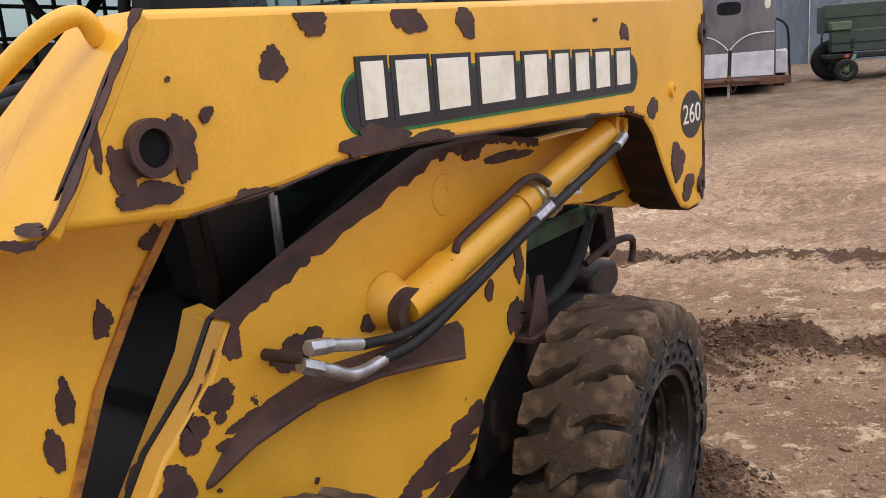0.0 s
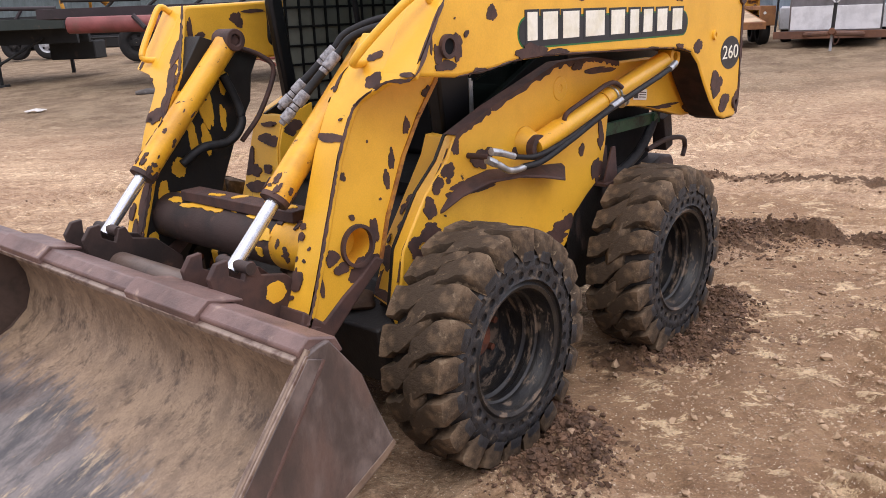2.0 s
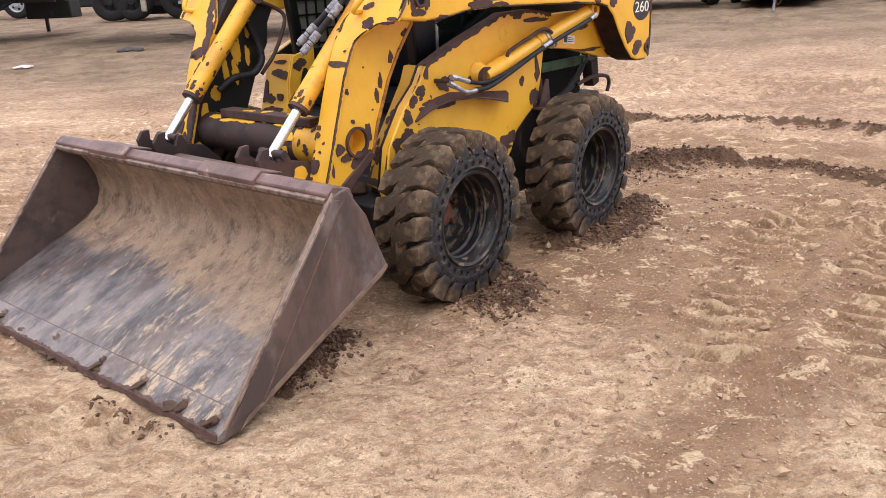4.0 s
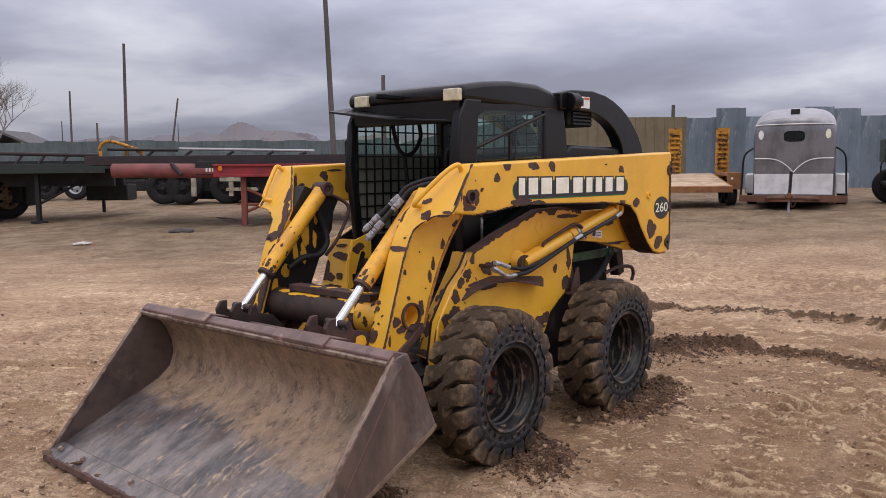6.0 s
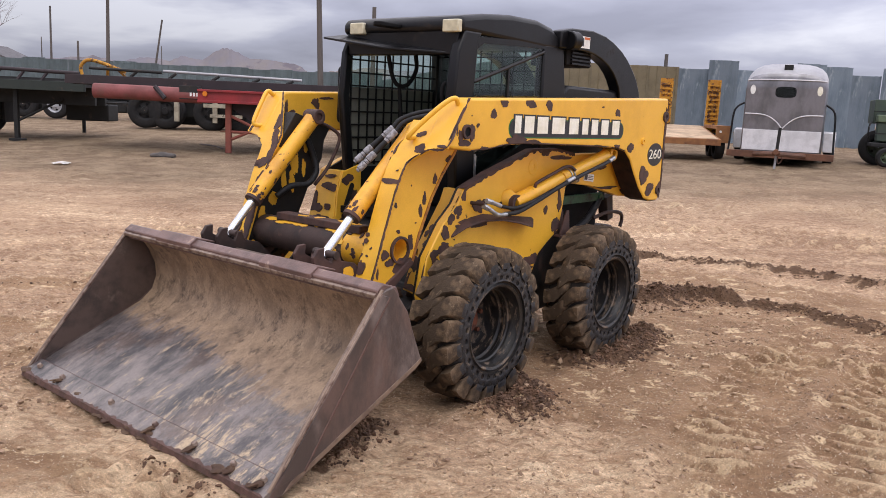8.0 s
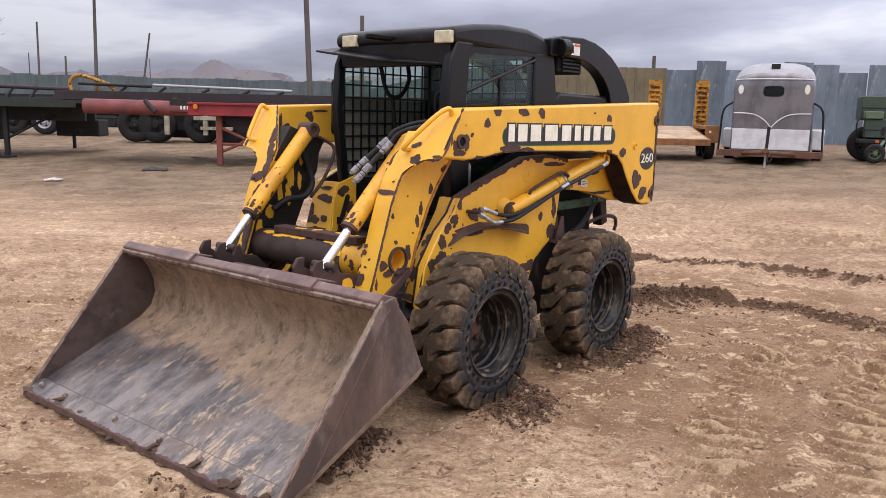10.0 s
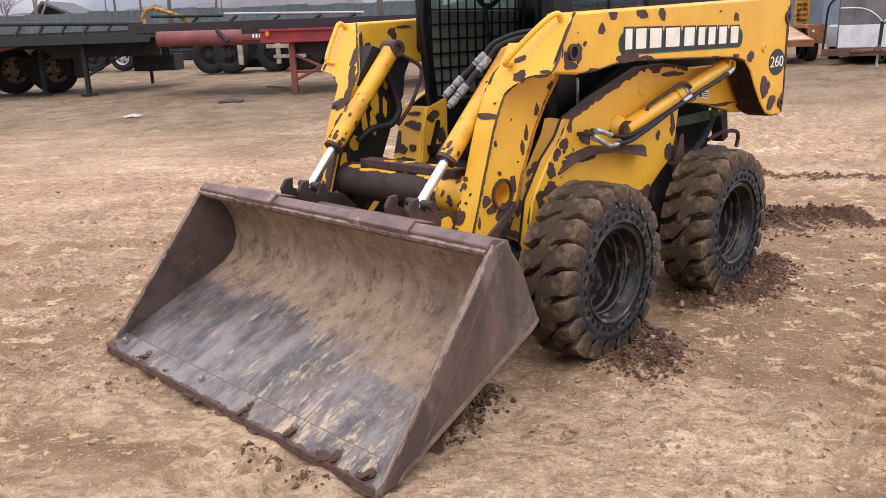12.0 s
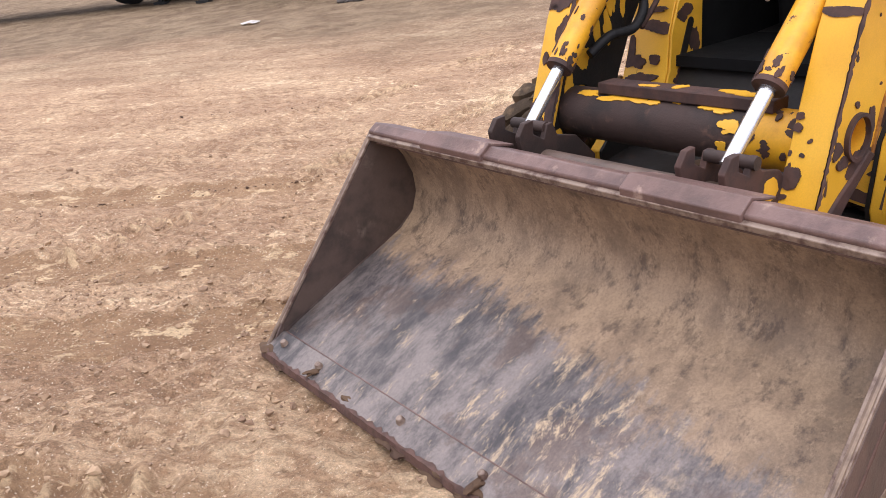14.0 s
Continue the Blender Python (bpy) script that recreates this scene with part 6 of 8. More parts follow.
ring_tube(bm, (0.56, -0.56, 1.105), (0, -1, 0), 0.045, 0.014, 0.008)
part("side_boss", bm, YELLOW, loader, "", 0.003)

def mud_lump(parent, x, y, z, s, seed, form=(0.8, 1.7, 0.36)):
    rnd = random.Random(seed)
    bm = bmesh.new()
    bmesh.ops.create_icosphere(bm, subdivisions=3, radius=1)
    ph = [(Vector((rnd.uniform(-1, 1), rnd.uniform(-1, 1), rnd.uniform(-1, 1))) * rnd.uniform(2, 7), rnd.uniform(0, 6)) for _ in range(9)]
    for v in bm.verts:
        k = 1 + sum(0.11 * math.sin(a.dot(v.co) + b_) for a, b_ in ph)
        v.co = Vector((v.co.x * s * form[0], v.co.y * s * form[1], v.co.z * s * form[2])) * k + Vector((x, y, z))
    part("mud_lump", bm, MUD, parent, "clump of dark mud stuck to the edge")


# dirt in the dark space behind the front legs
for k, (x, y, z, r_) in enumerate(((-0.22, -0.44, 0.475, 0.05), (-0.10, -0.45, 0.50, 0.06), (-0.28, -0.30, 0.465, 0.05), (-0.05, -0.30, 0.62, 0.04), (-0.20, 0.10, 0.47, 0.06), (-0.28, -0.05, 0.46, 0.05))):
    mud_lump(loader, x, y, z, r_, 400 + k, (1.0, 1.2, 0.6))

# inner face of the far tower
far_side = [o for o in loader.children if o.name.startswith("side_panel") and o.data.vertices[0].co.y > 0][0]
bm = bmesh.new()
prism(bm, [(0.012, 1.015), (-0.026, 0.90), (-0.035, 0.77), (-0.075, 0.66), (0.16, 0.66), (0.16, 1.06)], 0.389, 0.379)
part("inner_face", bm, YELLOW, far_side, "shaded inner face of the far tower", 0.003)
bm = bmesh.new()
prism(bm, pill(0.035, 0.80, 0.085, 0.93, 0.018), 0.3785, 0.3765)
part("pocket", bm, NEARBLACK, far_side, "dark slot in the inner face")
chips(far_side, lambda u, v, h: (u, 0.379 - h, v), [(0.05, 0.97, 0.045, 0.03), (0.11, 0.86, 0.03, 0.06), (0.03, 0.74, 0.04, 0.03)], 91)

# couplers on the near arm
for a, e_, bend in (((-0.502, -0.275, 1.099), (-0.345, -0.36, 1.285), [(-0.345, -0.36, 1.285), (-0.31, -0.385, 1.33), (-0.26, -0.45, 1.36), (-0.18, -0.55, 1.38)]), ((-0.434, -0.185, 1.132), (-0.30, -0.30, 1.30), [(-0.30, -0.30, 1.30), (-0.27, -0.33, 1.345), (-0.20, -0.43, 1.385), (-0.10, -0.57, 1.39)])):
    a, e_ = Vector(a), Vector(e_)
    d = e_ - a
    bm = bmesh.new()
    rod(bm, a + d * 0.05, e_, 0.0140, seg=16)
    hose = part("coupler_hose", bm, HOSE, loader, "short black hose with dusty quick couplers")
    for f0, f1, r in ((-0.05, 0.02, 0.0105), (0.0, 0.16, 0.0170), (0.165, 0.235, 0.0145), (0.24, 0.42, 0.0180), (0.72, 0.78, 0.0150), (0.785, 1.0, 0.0172)):
        bm = bmesh.new()
        rod(bm, a + d * f0, a + d * f1, r, seg=18)
        part("coupler", bm, SPIRAL, hose, "", 0.003)
    bm = bmesh.new()
    sweep(bm, bend, 0.012, 12)
    part("steel_bend", bm, HOSE, hose)

# quick-attach frame behind the bucket
qa = new("attach_frame")
qa.parent = loader
tagged(qa, "dark brown quick-attach frame behind the bucket")
for s in (-1, 1):
    for y in (0.425, 0.30):
        bm = bmesh.new()
        prism(bm, [(-0.855, 0.60), (-0.90, 0.68), (-0.912, 0.735), (-0.885, 0.772), (-0.848, 0.775), (-0.850, 0.730), (-0.805, 0.705), (-0.79, 0.748), (-0.765, 0.750), (-0.745, 0.705), (-0.66, 0.685), (-0.57, 0.60), (-0.565, 0.50), (-0.62, 0.42), (-0.72, 0.38), (-0.80, 0.40), (-0.825, 0.50)], s * y, s * (y - 0.02))
        part("bracket", bm, DARKFRAME if s > 0 else BARE, qa, "" if s > 0 else "rusty reddish brown bracket", 0.003)
    bm = bmesh.new()
    rod(bm, (-0.785, s * 0.29, 0.735), (-0.785, s * 0.435, 0.735), 0.018)
    part("rod_pin", bm, DARKFRAME, qa)
    bm = bmesh.new()
    ring_tube(bm, (-0.635, s * 0.42, 0.53), (0, s, 0), 0.048, 0.032, 0.03)
    part("lower_boss", bm, BARE, qa)
bm = bmesh.new()
rod(bm, (-0.80, -0.36, 0.625), (-0.80, 0.36, 0.625), 0.045, seg=24)
part("cross_pipe", bm, BUCKET, qa, "rusty cross pipe")
bm = bmesh.new()
box(bm, -0.832, -0.80, -0.55, 0.55, 0.40, 0.58)
part("back_plate", bm, DARKFRAME, qa, "", 0.004)
chips(qa, lambda u, v, h: (u, -0.425 - h, v), [(-0.70, 0.645, 0.040, 0.030)], 53, YELLOW, "paint_flake", 0.2)

# bucket fittings
for y0, y1 in ((-0.555, -0.215), (0.315, 0.615)):
    bm = bmesh.new()
    prism(bm, [(-1.040, 0.668), (-1.048, 0.704), (-1.005, 0.735), (-0.902, 0.708), (-0.902, 0.700), (-1.0, 0.722), (-1.032, 0.700), (-1.026, 0.668)], y0, y1)
    part("weld_plate", bm, LIP_PLATE, bucket, "overlapping rusty wear plate welded on the lip", 0.003)
for k, y in enumerate((0.86, 0.63, 0.18, -0.17, -0.45, -0.70, -0.88)):
    bm = bmesh.new()
    rod(bm, (-1.528, y, 0.066), (-1.535, y, 0.086), 0.016, 0.010, 10)
    part("edge_bolt", bm, SCRAPED, bucket, "worn round bolt head", 0.003)
    if k not in (0, 2):
        mud_lump(bucket, -1.548, y - 0.004, 0.064, 0.022, 40 + k, (1.7, 0.75, 0.42))
bm = bmesh.new()
rod(bm, (-1.488, -0.92, 0.0795), (-1.488, 0.92, 0.0795), 0.0045, seg=6)
part("weld_seam", bm, BUCKET_RED, bucket)


for k, (x, y, s) in enumerate(((-1.565, 0.91, 0.030), (-1.555, 0.42, 0.020), (-1.56, -0.19, 0.024), (-1.56, -0.66, 0.034), (-1.555, -0.86, 0.028), (-1.575, -0.05, 0.016))):
    mud_lump(bucket, x, y, 0.074 + (x + 1.5) * 0.44, s, 70 + k)
rnd = random.Random(808)
for k in range(34):
    y = rnd.uniform(-0.93, 0.93)
    mud_lump(bucket, -1.578 + rnd.uniform(-0.006, 0.012), y, 0.022 + rnd.uniform(-0.006, 0.008), rnd.uniform(0.010, 0.027), 130 + k)
for s in (-1, 1):
    bm = bmesh.new()
    rod(bm, (-1.555, s * 0.936, 0.052), (-1.01, s * 0.936, 0.700), 0.0075, seg=8)
    part("side_edge", bm, PALE_EDGE, bucket)

# engine bay and rear parts
bm = bmesh.new()
box(bm, 1.02, 1.70, -0.36, 0.36, 0.55, 1.02)
bay = part("engine_block", bm, INTERIOR, loader, "dark engine bay", 0.02)
bm = bmesh.new()
box(bm, 1.10, 1.62, -0.45, -0.42, 0.845, 0.895)
rod(bm, (1.56, -0.46, 0.87), (1.56, -0.42, 0.87), 0.022)
part("green_brace", bm, GREEN, bay, "green painted brace")
bm = bmesh.new()
box(bm, 1.16, 1.42, -0.40, -0.37, 0.90, 0.99)
part("side_cover", bm, INTERIOR, bay)
bm = bmesh.new()
sweep(bm, [(1.62, -0.43, 0.90), (1.52, -0.45, 0.82), (1.38, -0.47, 0.74), (1.25, -0.46, 0.68), (1.15, -0.44, 0.66)], 0.022, 12)
part("drain_hose", bm, HOSE, bay)
bm = bmesh.new()
prism(bm, [(1.62, 0.86), (1.70, 0.88), (1.73, 0.72), (1.66, 0.70)], -0.47, -0.40)
part("latch_plate", bm, DARKFRAME, bay, "", 0.004)
bm = bmesh.new()
prism(bm, [(1.58, 0.57), (1.58, 0.64), (1.70, 0.67), (1.79, 0.66), (1.82, 0.62), (1.81, 0.57), (1.75, 0.55)], -0.44, 0.44)
part("rear_bumper", bm, DARKFRAME, loader, "dark rear bumper", 0.015, 3)
bm = bmesh.new()
sweep(bm, [(1.40, -0.50, 0.745), (1.55, -0.52, 0.775), (1.72, -0.52, 0.76), (1.80, -0.50, 0.71), (1.78, -0.50, 0.66)], 0.012)
part("bumper_rail", bm, DARKFRAME, loader)

# cab fittings
bm = bmesh.new()
sweep(bm, [(0.10, 0.13, 1.68), (0.13, 0.12, 1.56), (0.165, 0.10, 1.515), (0.23, 0.09, 1.53), (0.28, 0.08, 1.61), (0.27, 0.08, 1.70)], 0.012)
sweep(bm, [(0.165, 0.10, 1.515), (0.18, 0.10, 1.40), (0.20, 0.10, 1.25)], 0.011)
part("lap_bar", bm, INTERIOR, cab, "bent black lap bar")
bm = bmesh.new()
prism(bm, [(0.45, 0.82), (0.40, 1.08), (0.50, 1.12), (0.66, 1.10), (0.74, 1.50), (0.80, 1.50), (0.79, 0.82)], -0.24, 0.24)
part("seat", bm, INTERIOR, cab, "black operator seat", 0.03, 3)
bm = bmesh.new()
sweep(bm, [(0.06, -0.36, 1.42), (0.02, -0.34, 1.44), (0.02, -0.34, 1.52), (0.06, -0.36, 1.54)], 0.010)
part("inner_handle", bm, INTERIOR, cab)
bm = bmesh.new()
box(bm, 0.845, 0.851, -0.365, 0.365, 1.16, 1.77)
part("rear_window", bm, CABGLASS, cab, "tinted rear window")
bm = bmesh.new()
for k in range(9):
    box(bm, 0.862, 0.868, -0.35 + 0.083 * k, -0.342 + 0.083 * k, 1.16, 1.77)
for k in range(7):
    box(bm, 0.861, 0.869, -0.365, 0.365, 1.22 + 0.083 * k, 1.228 + 0.083 * k)
part("rear_screen", bm, BLACKPAINT, cab, "black wire mesh behind the rear window")
bm = bmesh.new()
box(bm, 1.10, 1.40, -0.40, -0.14, 1.69, 1.79)
vent = part("rear_vent", bm, INTERIOR, cab, "black louvred box behind the cab", 0.01)
for k in range(4):
    bm = bmesh.new()
    box(bm, 1.15, 1.38, -0.412, -0.398, 1.70 + 0.022 * k, 1.71 + 0.022 * k)
    part("slat", bm, BLACKPAINT, vent)
bm = bmesh.new()
rod(bm, (1.02, -0.46, 1.83), (1.09, -0.47, 1.83), 0.055, seg=20)
part("arch_hinge", bm, BLACKPAINT, cab, "", 0.006)
bm = bmesh.new()
box(bm, 1.16, 1.28, -0.4525, -0.450, 1.80, 1.87)
sk = part("arch_sticker", bm, WHITE, cab, "white and orange warning sticker")
bm = bmesh.new()
box(bm, 1.165, 1.205, -0.454, -0.452, 1.81, 1.86)
part("pictogram", bm, LOGOBLACK, sk)
bm = bmesh.new()
box(bm, 1.215, 1.275, -0.454, -0.452, 1.852, 1.866)
part("orange_band", bm, ORANGE, sk)
bm = bmesh.new()
rod(bm, (0.21, -0.425, 1.16), (0.21, -0.425, 1.02), 0.007)
box(bm, 0.192, 0.204, -0.432, -0.42, 1.03, 1.17)
part("door_strip", bm, ZINC, cab, "bright worn door strip")

# hoses along the far arm
bm = bmesh.new()
sweep(bm, [(-0.24, 0.40, 1.20), (-0.20, 0.39, 1.10), (-0.20, 0.37, 1.02), (-0.27, 0.36, 0.96), (-0.38, 0.37, 0.95), (-0.46, 0.39, 0.90)], 0.017, 12)
part("far_hose", bm, HOSE, loader, "black hose looped inside the arm")
bm = bmesh.new()
sweep(bm, [(-0.16, 0.42, 1.30), (-0.06, 0.40, 1.26), (-0.02, 0.38, 1.20), (-0.10, 0.38, 1.05), (-0.20, 0.38, 0.95)], 0.010, 10)
part("far_pipe", bm, BARE, loader)


# ---------- yard behind ----------
FENCE_BLUE = material("weathered_blue_sheet", rgb("8E9AA4"), rgb("77858F"), 1.6, rough=0.5, bump=0.2, grain=20, third=rgb("C4CBD0"), third_at=(0.54, 0.70), third_scale=1.8, stretch=(1.6, 1.6, 0.4), jitter=0.14)
FENCE_TAN = material("tan_sheet", rgb("978C73"), rgb("877D66"), 1.2, rough=0.6, bump=0.2, grain=20, jitter=0.06)
FENCE_GREY = material("grey_green_sheet", rgb("7F8B8E"), rgb("6D797B"), 0.7, rough=0.7, bump=0.1, grain=8, third=rgb("8C7A6A"), third_at=(0.6, 0.75), third_scale=0.5, stretch=(1, 1, 0.5), jitter=0.12)
TRAILER_BLACK = material("black_trailer_steel", rgb("141515"), rgb("1E1E1D"), 2, rough=0.7, bump=0.2, grain=30, third=rgb("453830"), third_at=(0.58, 0.7), third_scale=2.5)
TRAILER_GREEN = material("dark_green_rail", rgb("1F2A26"), rgb("262E2A"), 2, rough=0.65, bump=0.2, grain=30, third=rgb("4A4038"), third_at=(0.58, 0.7), third_scale=3)
MAROON = material("dark_maroon_beam", rgb("30262A"), rgb("262022"), 2, rough=0.7, bump=0.2, grain=30, third=rgb("5A4642"), third_at=(0.58, 0.72), third_scale=2)
TRAILER_RED = material("red_trailer_paint", rgb("912A2E"), rgb("7A252A"), 2, rough=0.5, bump=0.2, grain=30, third=rgb("7A3A36"), third_at=(0.6, 0.72), third_scale=2)
FADED_RED = material("faded_red_steel", rgb("824644"), rgb("6E3A37"), 2, rough=0.65, bump=0.2, grain=30, third=rgb("6A4A42"), third_at=(0.55, 0.68), third_scale=2.5)
RUSTRED = material("rusty_red_steel", rgb("7C4236"), rgb("66362E"), 2, rough=0.75, bump=0.2, grain=30, third=rgb("4A342E"), third_at=(0.55, 0.68), third_scale=2.5)
POLEWOOD = material("weathered_pole", rgb("5F5955"), rgb("4A4643"), 3, rough=0.9, stretch=(1, 1, 0.1))
SILVER = material("dull_aluminium_skin", rgb("868589"), rgb("6B6A6C"), 2, rough=0.36, metal=0.75, bump=0.08, grain=20, third=rgb("5A5857"), third_at=(0.58, 0.85), third_scale=1.6, stretch=(1, 1, 0.6))
SILVER_ROOF = material("pale_roof_skin", rgb("A5A5A8"), rgb("96969A"), 2, rough=0.55, metal=0.3, bump=0.1, grain=20)
DULLWHITE = material("dull_white_panel", rgb("D6D6D8"), rgb("C2C2C4"), 4, rough=0.45, bump=0.2, grain=60)
RAMPYELLOW = material("rusty_yellow_ramp", rgb("C08A28"), rgb("A87424"), 3, rough=0.7, bump=0.3, grain=30, third=rgb("5A4030"), third_at=(0.5, 0.6), third_scale=9)
PLANKS = material("grey_deck_planks", rgb("BCA284"), rgb("A08A70"), 3, rough=0.85, bump=0.3, grain=30, jitter=0.15)
RUSTBROWN = material("rust_brown_steel", rgb("6E4A36"), rgb("573A2C"), 3, rough=0.75, bump=0.2, grain=30)
RUSTORANGE = material("orange_rusty_frame", rgb("96683F"), rgb("7A5034"), 3, rough=0.75, bump=0.2, grain=30, third=rgb("5A3E30"), third_at=(0.56, 0.68), third_scale=3)
OLIVE = material("olive_drab_paint", rgb("3C4A3C"), rgb("33403A"), 3, rough=0.6, bump=0.1, grain=40, third=rgb("5A5C4E"), third_at=(0.6, 0.75), third_scale=4)
OLIVE_LIGHT = material("faded_olive_paint", rgb("5E6E55"), rgb("55634E"), 3, rough=0.65, bump=0.1, grain=40)
OLDTYRE = material("old_dusty_tyre", rgb("171718"), rgb("242120"), 4, rough=0.9, bump=0.3, grain=60)
CREAMRIM = material("rusty_cream_rim", rgb("8A7656"), rgb("644A38"), 8, rough=0.6, third=rgb("46322A"), third_at=(0.50, 0.62), third_scale=9)
WHITERIM = material("pale_rim", rgb("B4B6BA"), rgb("96989C"), 8, rough=0.45, metal=0.3)
PALEFRAME = material("pale_worn_frame", rgb("A8A08C"), rgb("8C8474"), 5, rough=0.7, third=rgb("5C5248"), third_at=(0.55, 0.66), third_scale=6)
HILL = material("hazy_hill", rgb("737077"), rgb("7D7671"), 0.03, rough=1.0, bump=0, grain=0.2, third=rgb("5F5A60"), third_at=(0.5, 0.6), third_scale=0.06)
BARK = material("grey_bark", rgb("6A5F5A"), rgb("7A706A"), 6, rough=0.9)
ROOFING = material("grey_house_roof", rgb("5C5A5C"), rgb("4E4C4E"), 2, rough=0.8)
LITTER = material("white_litter", rgb("E8E6E2"), rgb("D8D4CE"), 20, rough=0.8)
AMBER = material("amber_marker", rgb("E0801C"), rough=0.3, bump=0)


def fence_run(name, d0, u0, d1, u1, height, mats, label, width=0.9):
    (ax, ay), (bx, by) = yard(d0, u0), yard(d1, u1)
    ln, head = math.hypot(bx - ax, by - ay), math.degrees(math.atan2(by - ay, bx - ax))
    f = thing(name, label, "fence", (0, 0, 0), 0, kind="structure")
    n = max(1, round(ln / width))
    rnd = random.Random(len(name) + n)
    w = ln / n
    for k in range(n):
        x, y = ax + (bx - ax) * (k + 0.5) / n, ay + (by - ay) * (k + 0.5) / n
        mt, dh, push = mats(k, n, rnd)
        bm = bmesh.new()
        pts = []
        ribs = 3 if mt is FENCE_TAN else 1 if mt is FENCE_BLUE else 4
        for j in range(ribs):
            a, g = -w / 2 + w * j / ribs, w / ribs
            pts += [(a, 0.0), (a + g * 0.74, 0.0), (a + g * 0.80, -0.022), (a + g * 0.92, -0.022)]
        pts.append((w / 2 + 0.02, 0.0))
        lo = [bm.verts.new((px, py, -0.4)) for px, py in pts]
        hi = [bm.verts.new((px, py, height + dh + rnd.uniform(-0.01, 0.01))) for px, py in pts]
        for j in range(len(pts) - 1):
            bm.faces.new((lo[j], lo[j + 1], hi[j + 1], hi[j]))
        bmesh.ops.solidify(bm, geom=bm.faces[:], thickness=0.012)
        ob = part("panel", bm, mt, f)
        ob.matrix_world = pose(x, y, float(slope(np.array([x]))[0]), 0, 0, head) @ pose(0, -push, 0, 0, rnd.uniform(-0.5, 0.5), 0)
    return f


def right_mats(k, n, r):
    if k < 6:
        return FENCE_TAN, 0.0, 0.0
    return FENCE_BLUE, (0.0, 0.30, 0.24, 0.0, 0.26, 0.02, -0.03, 0.28, 0.0)[k % 9], (0.0, 0.10, 0.0)[k % 3]


fence_run("fence_1", 28, 2.4, 28, 42, 2.45, right_mats, "tall weathered blue and tan sheet-metal yard fence", 1.0)
fence_run("fence_2", 60, -50, 60, -3.5, 2.88, lambda k, n, r: (FENCE_GREY, r.uniform(-0.1, 0.12), 0), "long grey sheet-metal fence behind the trailers", 1.6)
fence_run("fence_3", 60, -3.5, 28, 2.4, 2.45, lambda k, n, r: (FENCE_GREY, 0, 0), "grey sheet-metal fence run behind the loader", 1.8)


def yard_wheel(parent, name, x, y, z, r, w, tyre_mat, rim_mat, label=""):
    """A wheel with its axle along y, seen from -y."""
    bm = bmesh.new()
    rings = lathe(bm, [(r * 0.56, -w / 2), (r * 0.62, -w / 2 - 0.01), (r * 0.86, -w / 2 - 0.005), (r * 0.97, -w / 2 + 0.03), (r, -w / 2 + 0.06), (r, w / 2 - 0.06), (r * 0.97, w / 2 - 0.03), (r * 0.86, w / 2), (r * 0.56, w / 2)], 32)
    wh = part(name, bm, tyre_mat, parent, label)
    wh.matrix_basis = pose(x, y, z)
    bm = bmesh.new()
    lathe(bm, [(r * 0.58, -w / 2), (r * 0.54, -w / 2 + 0.01), (r * 0.50, -w / 2 + 0.05), (r * 0.44, -w / 2 + 0.08), (r * 0.22, -w / 2 + 0.04), (r * 0.18, -w / 2 - 0.01), (0.01, -w / 2 - 0.015)], 28)
    part("rim", bm, rim_mat, wh)
    for k in range(5):
        a = 2 * math.pi * k / 5
        bm = bmesh.new()
        rod(bm, (r * 0.35 * math.cos(a), -w / 2 + 0.048, r * 0.35 * math.sin(a)), (r * 0.35 * math.cos(a), -w / 2 + 0.075, r * 0.35 * math.sin(a)), r * 0.075, seg=10)
        part("rim_hole", bm, INTERIOR, wh)
    return wh


def at_yard(name, label, d, u, turn=0.0, tall=1.0):
    x, y = yard(d, u)
    ob = thing(name, label, "trailer", (x, y, float(slope(np.array([x]))[0])), ACROSS + turn)
    ob.scale.z = tall
    return ob


def bar(parent, name, mat_, *b_, label="", bevel=0.006):
    bm = bmesh.new()
    box(bm, *b_)
    return part(name, bm, mat_, parent, label, bevel)


def pipe(parent, name, mat_, pts, r, label="", n=6):
    bm = bmesh.new()
    sweep(bm, pts, r, 10, n)
    return part(name, bm, mat_, parent, label)


# silver horse trailer
horse = at_yard("horse_trailer", "dull silver horse trailer with rounded roof and tongue jack", 18.0, 7.74, -26, 1.03)
bm = bmesh.new()
secs = []
for y, top, half in ((0.0, 1.86, 0.80), (0.04, 1.95, 0.825), (0.12, 2.05, 0.835), (0.26, 2.13, 0.84), (0.5, 2.18, 0.84), (3.4, 2.18, 0.84), (3.5, 2.05, 0.80)):
    ring = [(-half, 0.30), (-half, 1.62)]
    for k in range(1, 12):
        a = math.pi - math.pi * k / 12
        ring.append((half * math.copysign(abs(math.cos(a)) ** 0.62, math.cos(a)), 1.62 + (top - 1.62) * math.sin(a) ** 0.62))
    ring += [(half, 1.62), (half, 0.30)]
    secs.append([bm.verts.new((x, y, z)) for x, z in ring])
for a, c in zip(secs, secs[1:]):
    for k in range(len(a) - 1):
        bm.faces.new((a[k], a[k + 1], c[k + 1], c[k]))
    bm.faces.new((a[-1], a[0], c[0], c[-1]))
bm.faces.new(secs[0][::-1])
bm.faces.new(secs[-1])
body = part("body", bm, SILVER, horse, "dull brushed aluminium body")
body.data.materials.append(SILVER_ROOF)
# faces above the roof seam take the paler skin
for p in body.data.polygons:
    p.material_index = int(p.center.z > 1.80 and p.center.y > 0.02)
bar(horse, "lower_panel", DULLWHITE, -0.80, 0.80, -0.02, 0.0, 0.32, 0.76, label="white diamond-plate lower front panel")
